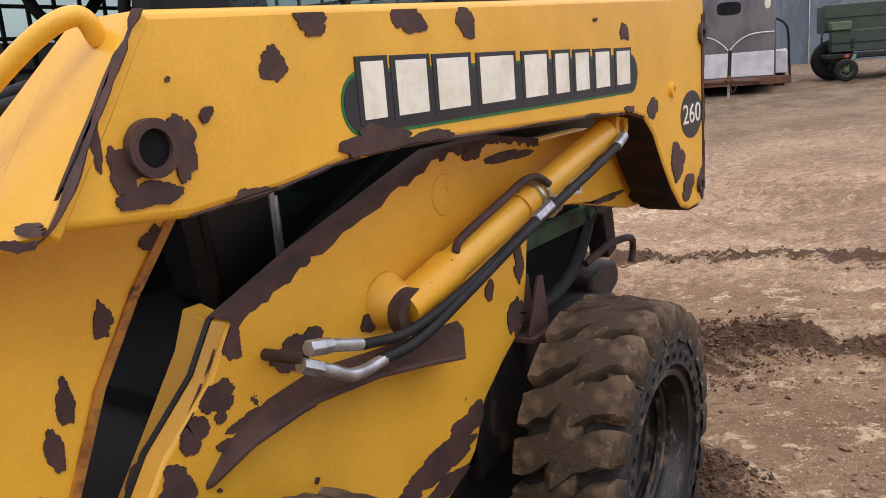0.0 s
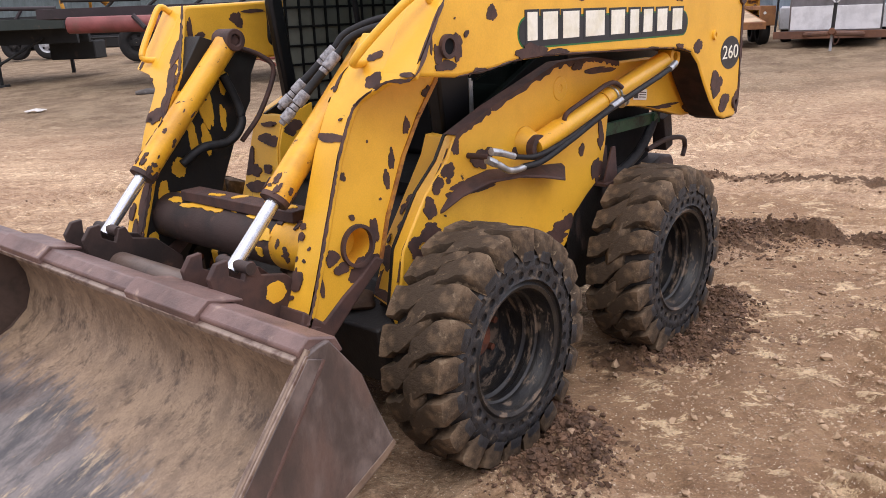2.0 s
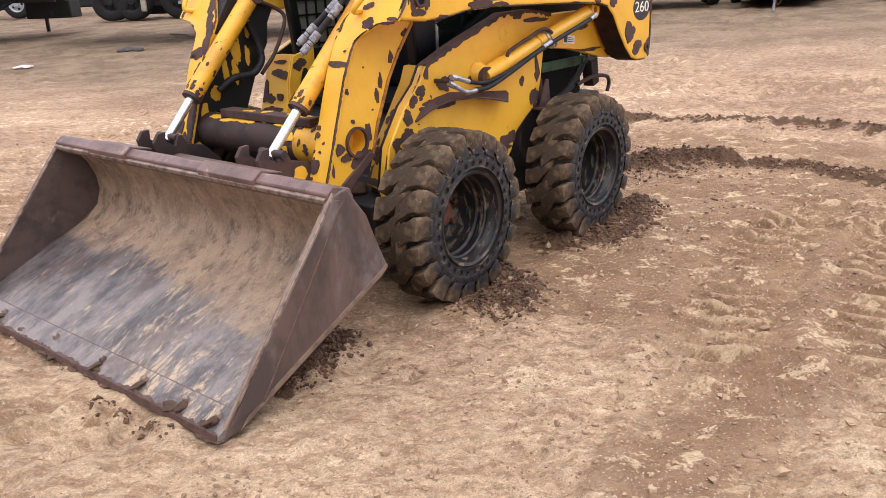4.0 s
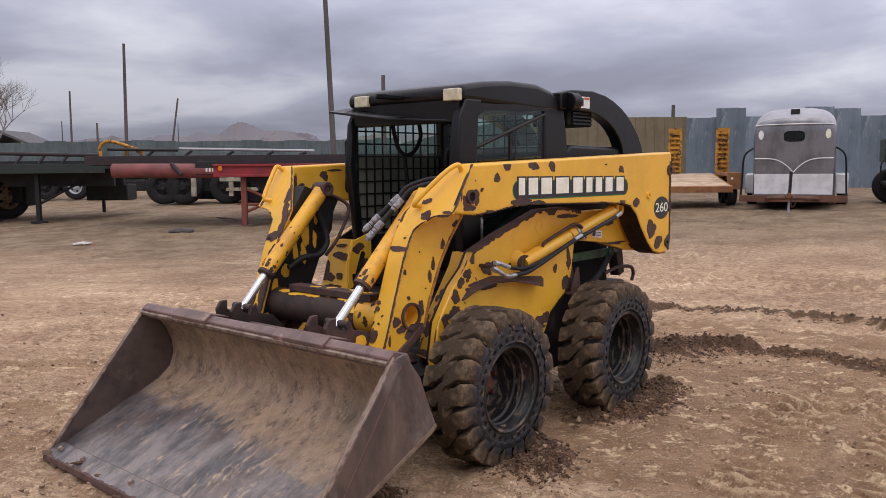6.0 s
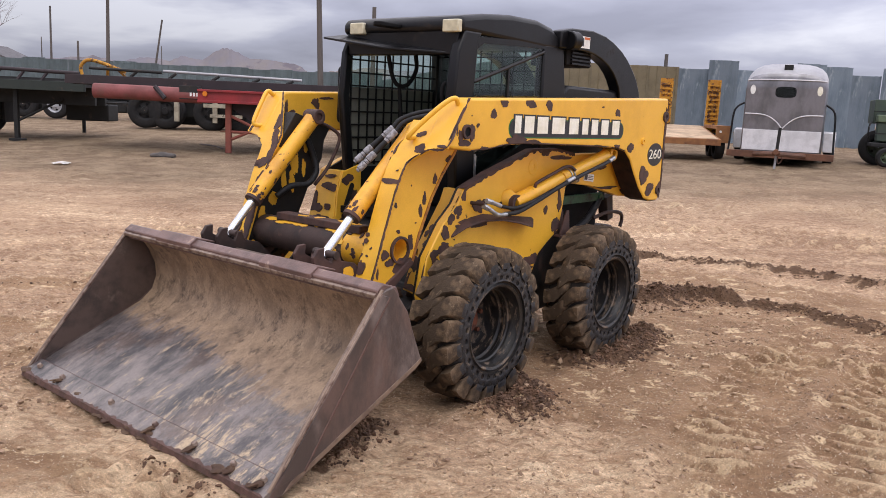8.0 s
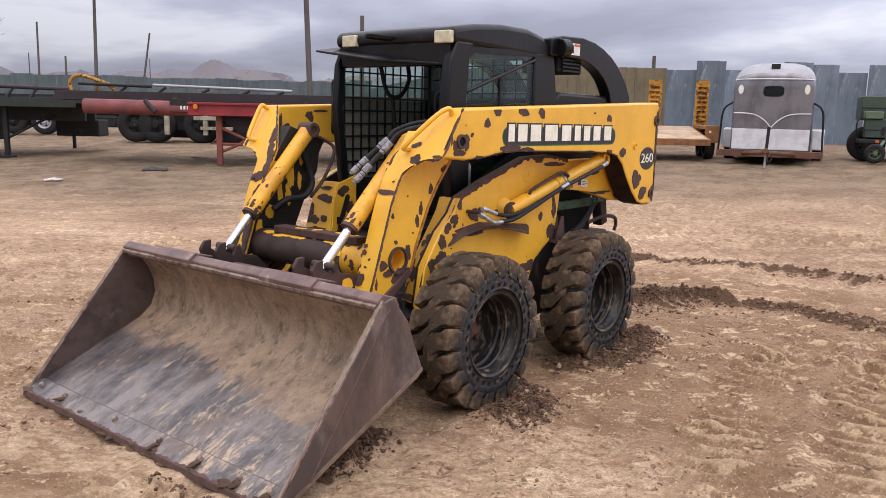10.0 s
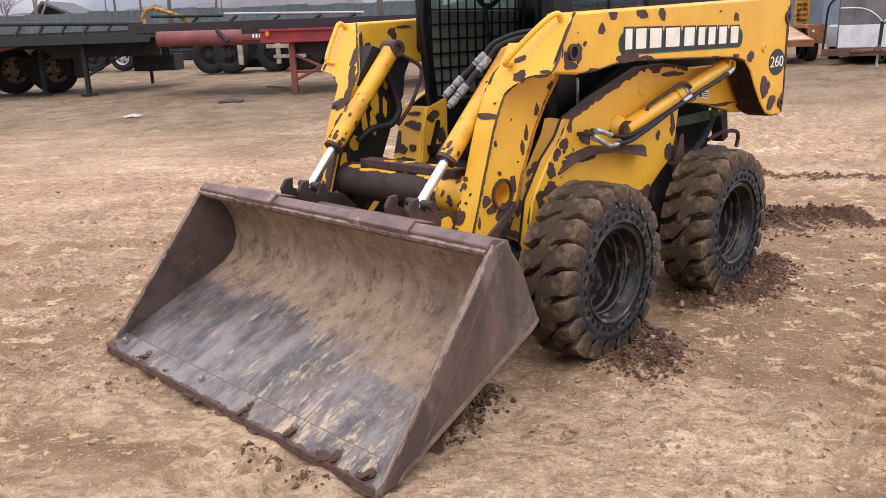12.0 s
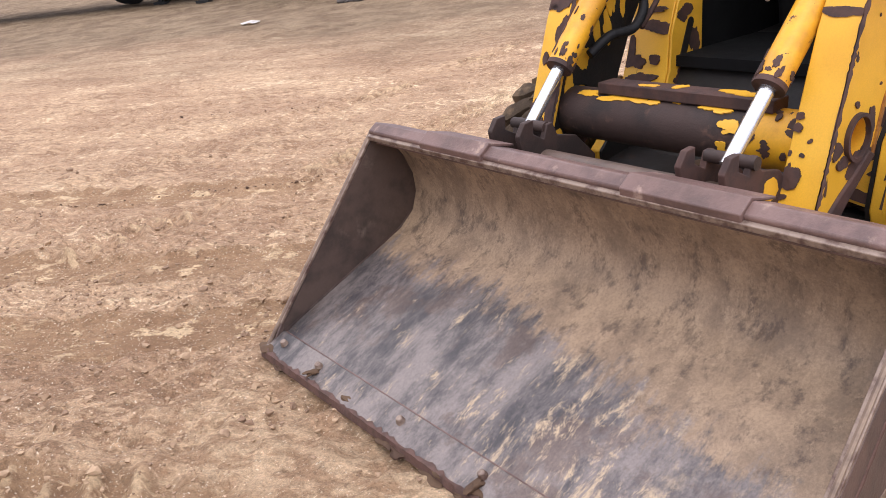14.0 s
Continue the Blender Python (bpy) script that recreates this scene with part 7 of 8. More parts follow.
pipe(horse, "front_trim", DULLWHITE, [(-0.80, -0.012, 1.09), (-0.5, -0.012, 1.085), (-0.3, -0.012, 1.04), (-0.13, -0.012, 0.93), (0.0, -0.012, 0.79)], 0.014, "white V-shaped trim")
pipe(horse, "front_trim", DULLWHITE, [(0.80, -0.012, 1.09), (0.5, -0.012, 1.085), (0.3, -0.012, 1.04), (0.13, -0.012, 0.93), (0.0, -0.012, 0.79)], 0.014, "white V-shaped trim")
pipe(horse, "roof_trim", DULLWHITE, [(-0.80, 0.0, 1.80), (-0.4, -0.012, 1.815), (0.4, -0.012, 1.815), (0.80, 0.0, 1.80)], 0.014, "pale roof seam trim")
bm = bmesh.new()
win = [(0.21 * math.copysign(abs(math.cos(a)) ** 0.5, math.cos(a)), 1.56 + 0.11 * math.copysign(abs(math.sin(a)) ** 0.6, math.sin(a))) for a in [2 * math.pi * k / 24 for k in range(24)]]
prism(bm, win, -0.014, 0.01)
part("front_window", bm, CABGLASS, horse, "small rounded front window")
bm = bmesh.new()
prism(bm, [(x * 1.02, 1.56 + (z - 1.56) * 1.04) for x, z in win], -0.008, 0.01)
part("window_backing", bm, INTERIOR, horse)
for s in (-1, 1):
    bm = bmesh.new()
    prism(bm, [(s * 0.68 + 0.055 * math.cos(2 * math.pi * k / 20), 1.60 + 0.10 * math.sin(2 * math.pi * k / 20)) for k in range(20)], -0.010, 0.01)
    part("oval_badge", bm, CREAM if s > 0 else WHITE, horse, "small oval badge")
    bm = bmesh.new()
    n_ = 14
    for k in range(n_):
        a0, a1 = math.pi * k / n_, math.pi * (k + 0.8) / n_
        f = [bm.verts.new((s * 0.98 + dx, 1.75 - r * math.cos(a), 0.33 + r * 0.98 * math.sin(a))) for r, dx, a in ((0.44, -0.13, a0), (0.44, 0.13, a0), (0.44, 0.13, a1), (0.44, -0.13, a1))]
        bm.faces.new(f)
        bm.faces.new([bm.verts.new((v.co.x, v.co.y, v.co.z - 0.02)) for v in f][::-1])
    part("fender", bm, DULLWHITE, horse, "white ribbed mudguard")
    bar(horse, "fender_front", DULLWHITE, s * 0.98 - 0.13, s * 0.98 + 0.13, 1.26, 1.30, 0.30, 0.74, label="white ribbed mudguard front", bevel=0.04)
    wv = yard_wheel(horse, "wheel", s * 0.98, 1.75, 0.33, 0.34, 0.2, OLDTYRE, WHITERIM)
    wv.matrix_basis = pose(s * 0.98, 1.75, 0.33, 0, 0, 90 * s)
    pipe(horse, "side_rail", BLACKPAINT, [(s * 0.84, 0.10, 1.32), (s * 0.98, 0.05, 1.22), (s * 1.04, 0.02, 1.05), (s * 1.06, 0.0, 0.6), (s * 1.08, -0.05, 0.22)], 0.022, "bent black pipe rail")
bar(horse, "frame_bar", RUSTBROWN, -1.10, 1.10, -0.10, 0.05, 0.16, 0.30, label="rusty front frame bar")
bar(horse, "floor_pan", TRAILER_BLACK, -0.84, 0.84, 0.06, 3.4, 0.20, 0.31)
for s in (-1, 1):
    bm = bmesh.new()
    rod(bm, (s * 0.55, 0.0, 0.23), (s * 0.04, -1.35, 0.30), 0.045, seg=8)
    part("tongue_rail", bm, RUSTBROWN, horse)
bm = bmesh.new()
rod(bm, (0, -1.42, 0.34), (0, -1.18, 0.34), 0.06, 0.05, 10)
part("coupler", bm, RUSTBROWN, horse, "", 0.01)
bm = bmesh.new()
rod(bm, (0.0, -1.15, 0.30), (0.02, -1.15, 0.82), 0.032, seg=12)
part("jack_tube", bm, TRAILER_BLACK, horse)
bm = bmesh.new()
rod(bm, (-0.01, -1.15, -0.01), (0.0, -1.15, 0.34), 0.024, seg=12)
part("jack_leg", bm, WHITERIM, horse, "pale jack leg")
bar(horse, "roof_vent", TRAILER_BLACK, -0.09, 0.09, 0.10, 0.22, 2.02, 2.14)
pipe(horse, "safety_chain", RUSTBROWN, [(0.05, -1.2, 0.36), (0.12, -1.15, 0.20), (0.05, -1.12, 0.10), (0.02, -1.1, 0.30)], 0.012)

# flat trailer with ramps
flat_ = at_yard("flat_trailer", "low flat trailer with plank deck and two upright yellow ramps", 20.0, 6.05, -8)
NOSE_DOWN = Matrix.Translation((0, -1.3, 0.50)) @ pose(0, 0, 0, 6.4, 0, 0) @ Matrix.Translation((0, 1.3, -0.61))
for k in range(14):
    bm = bmesh.new()
    box(bm, -3.2, 0.72, -1.23 + 0.165 * k, -1.07 + 0.165 * k, 0.57, 0.61, NOSE_DOWN)
    part("plank", bm, PLANKS, flat_)
for x0, x1, y0, y1 in ((-3.2, 0.72, -1.31, -1.235), (0.72, 0.78, -1.31, 1.1)):
    bm = bmesh.new()
    box(bm, x0, x1, y0, y1, 0.46, 0.602, NOSE_DOWN)
    part("frame", bm, RUSTORANGE, flat_, "orange-brown rusty side frame", 0.006)
bar(flat_, "fender_box", RUSTORANGE, 0.80, 1.12, -0.55, 1.0, 0.72, 0.80, label="rust brown mudguard box")
bar(flat_, "fender_front", RUSTORANGE, 0.80, 1.12, -0.57, -0.52, 0.40, 0.80)
bm = bmesh.new()
prism(bm, [(0.90 + 0.03 * math.cos(2 * math.pi * k / 14), 0.66 + 0.03 * math.sin(2 * math.pi * k / 14)) for k in range(14)], -0.576, -0.56)
part("reflector", bm, WHITE, flat_)
for y in (-0.2, 0.55):
    wv = yard_wheel(flat_, "wheel", 0.95, y, 0.30, 0.31, 0.2, OLDTYRE, WHITERIM)
    wv.matrix_basis = pose(0.95, y, 0.30, 0, 0, 90)
for x in (-0.20, 0.98):
    bm = bmesh.new()
    for k in range(2):
        box(bm, x - 0.16 + 0.28 * k, x - 0.12 + 0.28 * k, 1.05, 1.12, 0.5, 1.92)
    box(bm, x - 0.13, x + 0.13, 1.09, 1.10, 0.5, 1.92)
    rp = part("ramp", bm, RAMPYELLOW, flat_, "upright rusty yellow loading ramp")
    for k in range(11):
        bar(rp, "ramp_rung", RAMPYELLOW, x - 0.13, x + 0.13, 1.04, 1.09, 0.56 + 0.12 * k, 0.60 + 0.12 * k, bevel=0)
    for k in range(10):
        for q in (-0.06, 0.06):
            bar(rp, "ramp_hole", RUSTBROWN, x + q - 0.025, x + q + 0.025, 1.084, 1.0895, 0.63 + 0.12 * k, 0.66 + 0.12 * k, bevel=0)

# olive machine beside the horse trailer
ol = at_yard("generator_trailer", "olive drab generator trailer with stacked lockers", 18.6, 10.38, -22)
for name, m_, b_, lb in (("locker", OLIVE, (-0.25, 1.6, 0.2, 1.2, 0.95, 1.50), "olive drab locker"), ("lower_locker", OLIVE, (-0.18, 1.5, -0.1, 0.2, 0.55, 0.98), "olive drab lower locker"), ("side_box", OLIVE_LIGHT, (-0.20, 0.18, -0.15, 0.2, 0.98, 1.15), "faded green box"), ("chassis", TRAILER_BLACK, (-0.3, 1.8, -0.2, 1.3, 0.42, 0.52), "")):
    bar(ol, name, m_, *b_, label=lb, bevel=0.02)
for z in (0.72, 1.22):
    bar(ol, "lid_strip", TRAILER_BLACK, -0.26, 1.6, -0.11 if z < 1 else 0.19, -0.10 if z < 1 else 0.2, z, z + 0.02, bevel=0)
bar(ol, "latch", TRAILER_BLACK, 0.18, 0.24, -0.125, -0.10, 0.62, 0.80, bevel=0)
bar(ol, "marker", ORANGE, 0.05, 0.13, -0.22, -0.20, 0.44, 0.50, label="orange reflector")
yard_wheel(ol, "wheel", -0.05, 0.5, 0.40, 0.41, 0.24, OLDTYRE, OLIVE)
yard_wheel(ol, "castor", 0.02, -0.55, 0.21, 0.22, 0.14, OLDTYRE, OLIVE_LIGHT)
pipe(ol, "castor_fork", OLIVE_LIGHT, [(0.02, -0.55, 0.21), (0.10, -0.55, 0.35), (0.2, -0.4, 0.48)], 0.035)
pipe(ol, "guard_pipe", TRAILER_BLACK, [(-0.28, 0.1, 0.55), (-0.33, 0.05, 0.7), (-0.33, 0.05, 0.9), (-0.28, 0.15, 0.98)], 0.02)

# black flatbed trailer
bt = at_yard("flatbed_trailer", "black flatbed trailer with dark green rail on tandem wheels", 20.6, -11.0, 0.0, 1.06)
bar(bt, "side_rail", TRAILER_GREEN, -9.0, 2.45, 0.0, 0.10, 1.20, 1.42, label="dark green side rail")
bar(bt, "deck", TRAILER_BLACK, -9.0, 2.40, 0.1, 2.9, 1.30, 1.44)
for y in (0.75, 1.40):
    bm = bmesh.new()
    prism(bm, [(-9.0, 1.12), (-0.75, 1.12), (-0.35, 0.88), (2.40, 0.88), (2.40, 1.30), (-9.0, 1.30)], y, y + 0.12)
    part("main_beam", bm, TRAILER_BLACK, bt, "", 0.006)
pipe(bt, "top_pipe", MAROON, [(-5.2, 0.1, 1.72), (-2.0, 0.1, 1.72), (2.3, 0.1, 1.62)], 0.045)
for k in range(13):
    bm = bmesh.new()
    rod(bm, (-5.0 + 0.58 * k, 0.05, 1.42), (-4.86 + 0.58 * k, 0.12, 1.70 - 0.006 * k), 0.035, seg=8)
    part("stake", bm, MAROON, bt)
bar(bt, "headboard", TRAILER_GREEN, -9.0, -5.3, 0.05, 0.12, 1.42, 1.95, label="grey-green headboard")
bar(bt, "marker_lamp", WHITE, -5.45, -5.30, -0.02, 0.0, 1.32, 1.38)
for x, y, sz in ((0.62, 0.3, 0.055), (-1.02, 1.22, 0.055)):
    bm = bmesh.new()
    box(bm, x - sz, x + sz, y - sz, y + sz, 0.0, 1.3)
    lg = part("landing_leg", bm, TRAILER_BLACK, bt, "black landing leg", 0.01)
    bar(lg, "leg_foot", TRAILER_BLACK, x - 0.17, x + 0.17, y - 0.12, y + 0.12, -0.02, 0.05)
bm = bmesh.new()
rod(bm, (0.62, 0.3, 0.45), (1.6, 0.7, 1.0), 0.03, seg=8)
part("leg_brace", bm, TRAILER_BLACK, bt)
for x in (-1.18, -2.36):
    wh = yard_wheel(bt, "wheel", x, 2.05, 0.60, 0.60, 0.28, OLDTYRE, CREAMRIM, "dusty dual truck wheel with cream rim")
    wh.matrix_basis = pose(x, 2.15, 0.60, 0, 0, 44)
    wh = yard_wheel(bt, "inner_wheel", x, 2.05, 0.60, 0.60, 0.28, OLDTYRE, OLDTYRE)
    wh.matrix_basis = pose(x - 0.24, 2.40, 0.60, 0, 0, 44)
bm = bmesh.new()
prism(bm, [(-9.0, 0.55), (-9.0, 1.19), (-0.95, 1.19), (-1.3, 1.12), (-2.2, 0.96), (-3.2, 0.80), (-5.0, 0.60)], 0.14, 0.20)
part("red_skirt", bm, RUSTRED, bt, "rusty orange-red skirt panel")
# dark boxes added under the deck to fill in the shade there
bar(bt, "axle_beam", TRAILER_BLACK, -3.0, -0.7, 2.15, 2.75, 0.42, 0.95, label="dark box added behind the wheels", bevel=0.05)
bar(bt, "tool_box", TRAILER_BLACK, 1.15, 2.3, 1.9, 2.6, 0.48, 0.90, label="dark box added under the deck", bevel=0.03)
bar(bt, "mud_flap", OLDTYRE, -0.58, -0.52, 1.95, 2.65, 0.35, 1.0, bevel=0)

# red gooseneck trailer
rt = at_yard("gooseneck_trailer", "faded red gooseneck trailer standing on landing legs", 18.0, -3.70, 0.0, 1.11)
pipe(rt, "gooseneck_tube", FADED_RED, [(-3.62, 0.15, 1.11), (-2.6, 0.15, 1.105), (-1.3, 0.15, 1.09)], 0.145, "big faded red gooseneck tube with torn end")
bar(rt, "side_rail", TRAILER_RED, -1.35, 6.0, 0.0, 0.12, 0.99, 1.22, label="bright red side rail")
bar(rt, "rail_lip", TRAILER_RED, -1.35, 6.0, -0.05, 0.14, 1.18, 1.225)
bar(rt, "rail_lip", TRAILER_RED, -1.35, 6.0, -0.05, 0.14, 0.97, 1.02)
bar(rt, "deck", TRAILER_BLACK, -1.3, 6.0, 0.12, 0.48, 1.12, 1.2)
bar(rt, "socket", TRAILER_BLACK, -1.75, -1.35, 0.02, 0.3, 1.02, 1.28, label="dark torn tube socket")
bm = bmesh.new()
rod(bm, (-1.18, -0.06, 1.14), (-1.18, -0.03, 1.14), 0.05, seg=14)
part("marker_lamp", bm, AMBER, rt, "round amber marker lamp")
for k in range(3):
    bar(rt, "stencil_bar", WHITE, -1.52 + 0.07 * k, -1.48 + 0.07 * k, 0.012, 0.02, 1.08, 1.15, bevel=0)
bar(rt, "top_beam", MAROON, -4.4, 6.0, 0.5, 0.66, 1.23, 1.41, label="long dark brown steel beam")
# deck assumed behind the beam, added to shade the ground beneath
bar(rt, "rear_deck", TRAILER_BLACK, -4.3, 5.8, 0.66, 3.1, 1.22, 1.38, label="dark flat deck behind the beam")
pipe(rt, "ladder_rail", TRAILER_BLACK, [(-3.9, 0.6, 1.55), (-3.2, 0.6, 1.535), (-2.3, 0.6, 1.52)], 0.03)
pipe(rt, "ladder_rail", SILVER_ROOF, [(-2.3, 0.7, 1.55), (-0.4, 0.7, 1.51), (0.78, 0.7, 1.485)], 0.028, "long pale ladder rail")
for x_ in (-3.0, -2.15, -1.2, -0.3, 0.45):
    bm = bmesh.new()
    rod(bm, (x_, 0.6, 1.40), (x_ + 0.16, 0.62, 1.53 - 0.02 * (x_ + 3)), 0.03, seg=8)
    part("ladder_rung", bm, TRAILER_BLACK, rt)
bar(rt, "spare_plank", PLANKS, -0.6, 1.0, 1.3, 1.7, 1.38, 1.42)
bm = bmesh.new()
rod(bm, (-2.26, -0.02, 1.24), (-2.04, -0.05, 1.02), 0.05, seg=8)
part("brace_arm", bm, MAROON, rt)
for x, y in ((-0.72, 0.15), (0.55, 0.0)):
    bm = bmesh.new()
    box(bm, x - 0.06, x + 0.06, y - 0.06, y + 0.06, 0.0, 1.0)
    part("landing_leg", bm, RUSTRED, rt, "rusty red landing leg", 0.01)
for a, c in (((-0.72, 0.15, 0.25), (0.55, 0.0, 0.75)), ((-0.72, 0.15, 0.75), (0.55, 0.0, 0.25)), ((-0.72, 0.15, 0.42), (0.55, 0.0, 0.42))):
    bm = bmesh.new()
    rod(bm, a, c, 0.03, seg=8)
    part("leg_brace", bm, RUSTRED, rt)
bm = bmesh.new()
prism(bm, [(-0.9, 1.0), (-0.3, 0.65), (1.2, 0.65), (2.0, 1.0)], 0.3, 0.5)
part("under_frame", bm, MAROON, rt)

# wheels and axles parked further back
bogie = at_yard("trailer_bogie", "old black trailer bogie with worn pale suspension frame", 26.5, -7.4)
for x in (-1.62, -0.98, 0.45, 1.35):
    yard_wheel(bogie, "wheel", x, 0.0, 0.55, 0.56, 0.5, OLDTYRE, OLDTYRE)
for x in (-0.55, 0.65, 1.05):
    bar(bogie, "upright", PALEFRAME, x - 0.07, x + 0.07, -0.5, -0.38, 0.25, 1.25, label="pale worn upright")
bar(bogie, "cross_member", PALEFRAME, 0.3, 1.9, -0.52, -0.40, 0.72, 0.84)
bar(bogie, "cross_member", PALEFRAME, 0.5, 1.5, -0.52, -0.40, 0.42, 0.52)
bar(bogie, "beam", TRAILER_BLACK, -2.6, 3.0, -0.1, 0.1, 1.05, 1.3)
# dark box added to fill the space between the wheels
bar(bogie, "axle_beam", TRAILER_BLACK, -1.6, 2.2, 0.2, 0.5, 0.35, 0.95, bevel=0.05)
# dark box added to black out the bright gap behind the wheels
bar(bogie, "spring_pack", TRAILER_BLACK, -1.7, 2.7, 0.7, 1.0, 0.12, 1.15, label="dark box added to fill the gap between the wheels", bevel=0.05)
bar(bogie, "jack_stand", RUSTBROWN, 1.05, 1.2, -0.8, -0.65, 0.0, 0.5)
bar(bogie, "jack_foot", RUSTBROWN, 0.9, 1.35, -0.85, -0.6, 0.0, 0.04)

truck = at_yard("truck_chassis", "dark truck chassis with pale rims parked at the back", 31.5, -13.6)
for x in (-1.7, -0.53, 0.58):
    yard_wheel(truck, "wheel", x, 0.0, 0.50, 0.50, 0.3, OLDTYRE, WHITERIM if x > -1 else OLDTYRE)
bar(truck, "frame_rail", TRAILER_BLACK, -6, 4, 0.1, 0.3, 0.95, 1.25)
bar(truck, "under_rail", TRAILER_BLACK, -6, 6.5, 0.5, 0.7, 0.62, 1.0)
bar(truck, "axle_housing", TRAILER_BLACK, -1.6, 2.0, 0.3, 0.6, 0.3, 0.75, bevel=0.06)
# long dark box added behind to block the light under the trailers
bar(truck, "cross_frame", TRAILER_BLACK, -6, 7.5, 0.9, 1.1, 0.95, 1.5)
bar(truck, "tank", TRAILER_BLACK, -4.5, -2.4, -0.2, 0.4, 0.55, 1.0, bevel=0.08)
pipe(truck, "side_guard", TRAILER_BLACK, [(0.6, -0.3, 1.1), (0.62, -0.35, 0.75), (1.2, -0.35, 0.68), (2.6, -0.35, 0.70), (2.9, -0.3, 0.9)], 0.03)

yb = at_yard("yellow_frame", "bent yellow pipe frame lying on a trailer", 24.0, -9.55)
tagged(yb, category="pipe frame")
yb.location.z += 1.6
bar(yb, "support_post", TRAILER_BLACK, -0.5, -0.42, 0.0, 0.08, -1.7, 0.05)
pipe(yb, "bent_pipe", RAMPYELLOW, [(-0.45, 0, 0.0), (-0.48, 0, 0.28), (-0.25, 0, 0.46), (0.2, 0.05, 0.36), (0.75, 0.1, 0.16)], 0.05, "bent yellow pipe")
pipe(yb, "cross_pipe", RAMPYELLOW, [(0.28, 0, 0.34), (0.15, 0.3, 0.05), (0.1, 0.3, -0.1)], 0.04)
pipe(yb, "cross_pipe", RAMPYELLOW, [(0.55, 0, 0.24), (0.68, 0.3, 0.0), (0.7, 0.3, -0.2)], 0.04)

# poles
for d, u, h, r, lean in ((60, -23.15, 9.9, 0.15, 1), (45, -5.9, 13.0, 0.17, -2), (70, -31.65, 7.5, 0.11, 0.5), (70, -23.5, 6.9, 0.11, 9), (70, -29.4, 4.8, 0.12, 0), (70, -32.4, 5.0, 0.06, 0), (70, -22.5, 4.7, 0.05, 0), (34, -2.4, 4.6, 0.12, 0), (30, 8.45, 3.0, 0.10, 0)):
    x, y = yard(d, u)
    bm = bmesh.new()
    rod(bm, (0, 0, -0.5), (0, 0, h), r * 0.98, r * 0.66, 10)
    p = solid("utility_pole", bm, POLEWOOD, "weathered wooden pole beyond the fence", "pole", group="poles")
    p.matrix_world = pose(x, y, float(slope(np.array([x]))[0]), 0, 0, ACROSS) @ pose(0, 0, 0, 0, lean, 0)

# hills far off
bm = bmesh.new()
hills = [(-520, 14), (-420, 19), (-330, 17), (-290, 20), (-255, 18), (-225, 19.5), (-205, 22), (-190, 19), (-175, 22.5), (-160, 21), (-152, 24), (-140, 22.5), (-128, 30), (-122, 29), (-112, 24.5), (-96, 24), (-84, 22), (-74, 17), (-58, 20), (-40, 22), (10, 20), (120, 17), (260, 15), (420, 14)]
rnd = random.Random(8)
fine = []
for (u0, h0), (u1, h1) in zip(hills, hills[1:]):
    for k in range(6):
        f = k / 6
        fine.append((u0 + (u1 - u0) * f, h0 + (h1 - h0) * f + rnd.uniform(-0.5, 0.5)))
rows = []
for u, h in fine:
    rows.append([bm.verts.new((*yard(d, (u + 3.7) * d / 500), z)) for d, z in ((470, -2), (490, h * 0.6), (500, h), (560, h * 0.5))])
for a, c in zip(rows, rows[1:]):
    for k in range(3):
        bm.faces.new((a[k], a[k + 1], c[k + 1], c[k]))
solid("hills", bm, HILL, "hazy bare hills on the horizon", "hill", kind="structure")

# house roof and bare trees beyond the fence
hx, hy = yard(90, -47.5)
house = thing("house", "small grey house with a gabled roof beyond the fence", "house", (hx, hy, 0.6), ACROSS)
bar(house, "wall", DULLWHITE, -3, 3, 0, 6, -0.5, 3.2)
bm = bmesh.new()
prism(bm, [(-3.5, 3.1), (-1.0, 5.3), (3.6, 3.3), (3.6, 3.1), (-1.0, 5.0), (-3.4, 2.95)], -0.4, 6.4)
part("roof", bm, ROOFING, house, "grey shingle roof")


def bare_tree(d, u, height, seed, name="bare_tree"):
    rnd = random.Random(seed)
    x, y = yard(d, u)
    t = thing(name, "leafless tree with fine grey twigs", "tree", (x, y, 0.6), 0)
    bm, tw = bmesh.new(), bmesh.new()

    def grow(b_, p, dr, ln, r, depth):
        q = p + dr * ln
        rod(b_ if depth < 3 else tw, p, q, r, r * 0.62, 6 if depth < 3 else 3, False)
        if depth >= 7:
            return
        for k in range(3 if depth < 5 else 2):
            nd = (dr + Vector((rnd.uniform(-0.75, 0.75), rnd.uniform(-0.75, 0.75), rnd.uniform(-0.15, 0.55)))).normalized()
            grow(b_, p + dr * ln * rnd.uniform(0.6, 1.0), nd, ln * rnd.uniform(0.62, 0.8), r * 0.58, depth + 1)

    grow(bm, Vector((0, 0, -0.3)), Vector((0.03, 0, 1)), height * 0.24, height * 0.011, 0)
    part("trunk", bm, BARK, t, "grey trunk with limbs")
    part("crown", tw, BARK, t, "thin crown of bare twigs")


bare_tree(70, -38.6, 17.5, 2)
bare_tree(72, -42.5, 9.0, 5)
bare_tree(72, -10.6, 5.0, 7)
bare_tree(72, -8.8, 4.6, 9)
for u, h, k in ((-33.6, 4.2, 11), (-31.0, 3.8, 12), (-28.2, 3.6, 13)):
    bare_tree(73, u, h, k)

# litter and sticks
bm = bmesh.new()
lx, ly = 3.77, 11.71
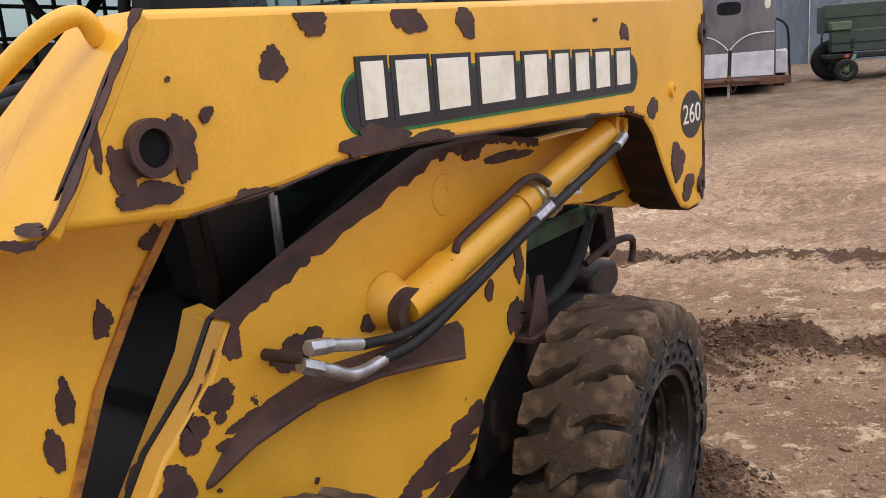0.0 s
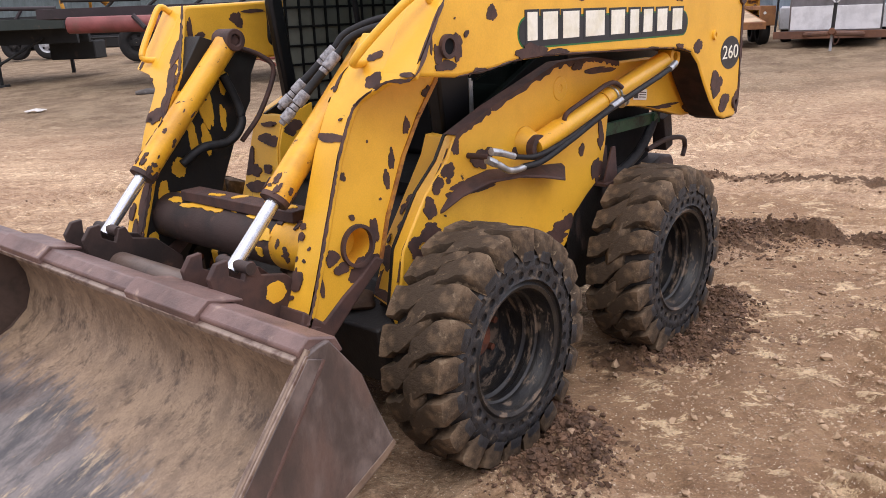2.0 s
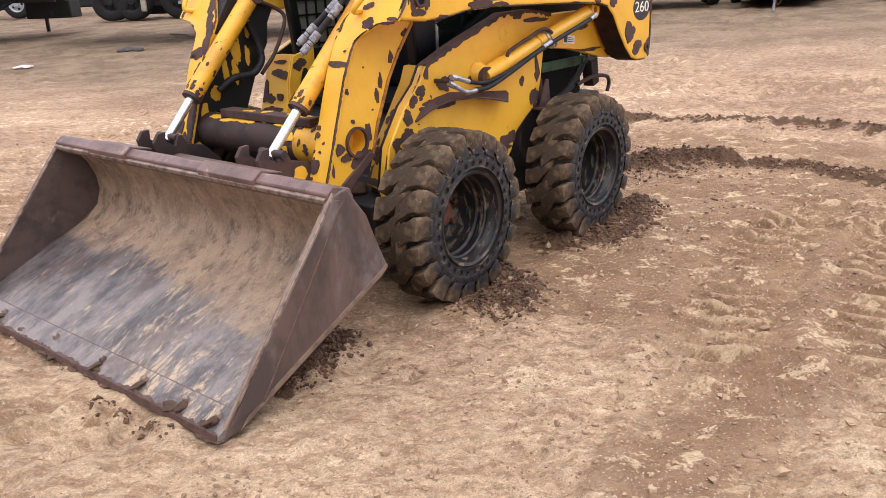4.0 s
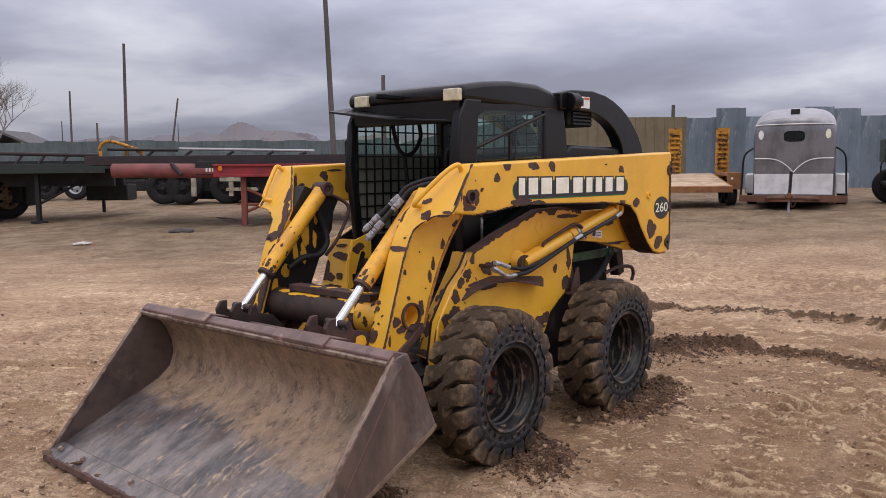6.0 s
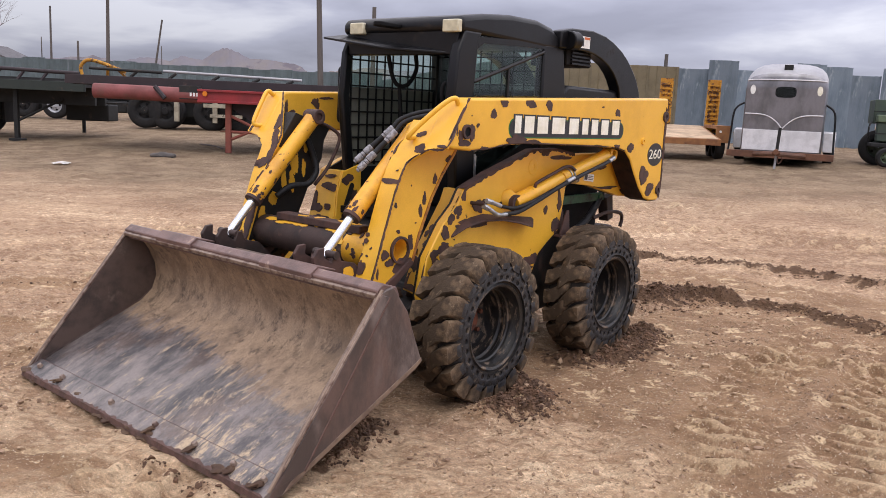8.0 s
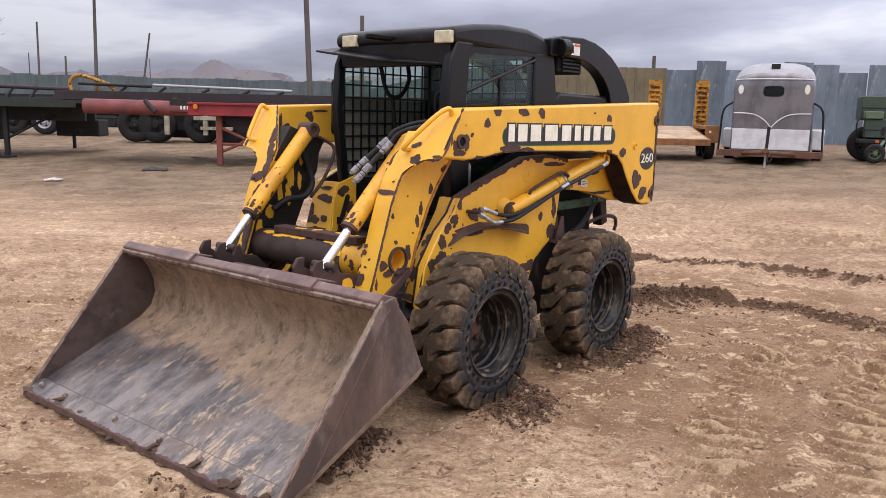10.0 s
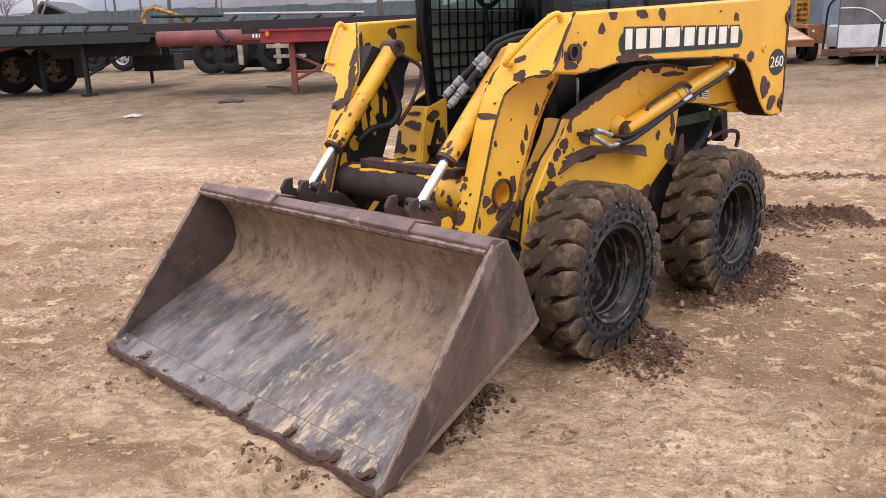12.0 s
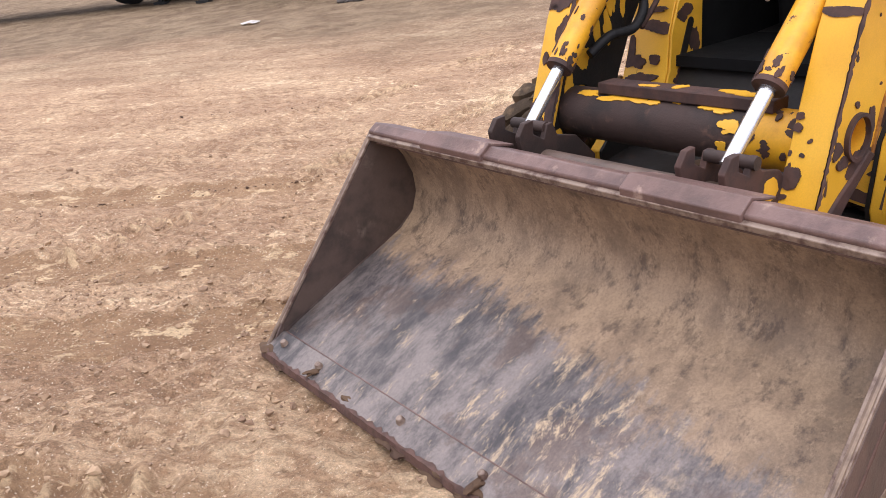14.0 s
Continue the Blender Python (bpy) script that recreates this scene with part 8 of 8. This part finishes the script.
v = [bm.verts.new((0.16 * math.cos(a) * (1 + 0.3 * math.sin(3 * a)), 0.12 * math.sin(a), 0.02 + 0.025 * math.sin(2 * a) ** 2)) for a in [2 * math.pi * k / 14 for k in range(14)]]
c = bm.verts.new((0, 0, 0.07))
for k in range(14):
    bm.faces.new((v[k], v[(k + 1) % 14], c))
bmesh.ops.solidify(bm, geom=bm.faces[:], thickness=0.006)
lit = solid("litter", bm, LITTER, "crumpled white scrap of litter on the dirt", "litter")
lit.matrix_world = pose(lx, ly, stand(lx, ly))


# dry weeds along the fence, a flat stone and a stick
STRAW = material("dry_straw_stems", rgb("B09A76"), rgb("8E7A5A"), 20, rough=0.9)


def weed(d, u, h, seed):
    rnd = random.Random(seed)
    x, y = yard(d, u)
    bm = bmesh.new()
    for k in range(26):
        a, sp = rnd.uniform(0, 6.28), rnd.uniform(0.05, 0.45)
        foot = Vector((rnd.uniform(-0.12, 0.12), rnd.uniform(-0.12, 0.12), -0.03))
        top = foot + Vector((sp * math.cos(a) * h, sp * math.sin(a) * h, h * rnd.uniform(0.55, 1.0)))
        mid = (foot + top) / 2 + Vector((0, 0, 0.1 * h))
        rod(bm, foot, mid, 0.006, 0.005, 4, False)
        rod(bm, mid, top, 0.005, 0.002, 4, False)
        for j in range(3):
            p = mid.lerp(top, rnd.uniform(0.1, 0.9))
            rod(bm, p, p + Vector((rnd.uniform(-0.12, 0.12), rnd.uniform(-0.12, 0.12), rnd.uniform(0.03, 0.15))), 0.003, 0.0015, 3, False)
    w_ = solid("dry_weed", bm, STRAW, "dry straw-coloured weed clump beside the fence", "weed", group="weeds")
    w_.matrix_world = pose(x, y, stand(x, y))


for k, (d, u, h) in enumerate(((26.6, 3.4, 1.3), (26.9, 4.2, 1.0), (26.7, 7.6, 0.7), (27.0, 5.6, 0.8), (26.9, 10.2, 0.5), (26.6, 11.3, 0.6))):
    weed(d, u, h, 40 + k)
bm = bmesh.new()
bmesh.ops.create_icosphere(bm, subdivisions=3, radius=1)
for v in bm.verts:
    v.co = Vector((v.co.x * 0.24, v.co.y * 0.16, v.co.z * 0.07)) * (1 + 0.12 * math.sin(7 * v.co.x + 2) + 0.10 * math.sin(9 * v.co.y))
stone = solid("stone", bm, POLEWOOD, "flat grey stone lying on the dirt", "stone")
stone.matrix_world = pose(6.1, 12.2, stand(6.1, 12.2) + 0.03, 0, 0, ACROSS)
bm = bmesh.new()
sweep(bm, [(8.8, 14.9, stand(8.8, 14.9) + 0.03), (8.45, 13.9, stand(8.45, 13.9) + 0.035), (8.1, 12.9, stand(8.1, 12.9) + 0.03)], 0.02, 8)
solid("stick", bm, BARK, "thin dark stick lying on the dirt", "stick")
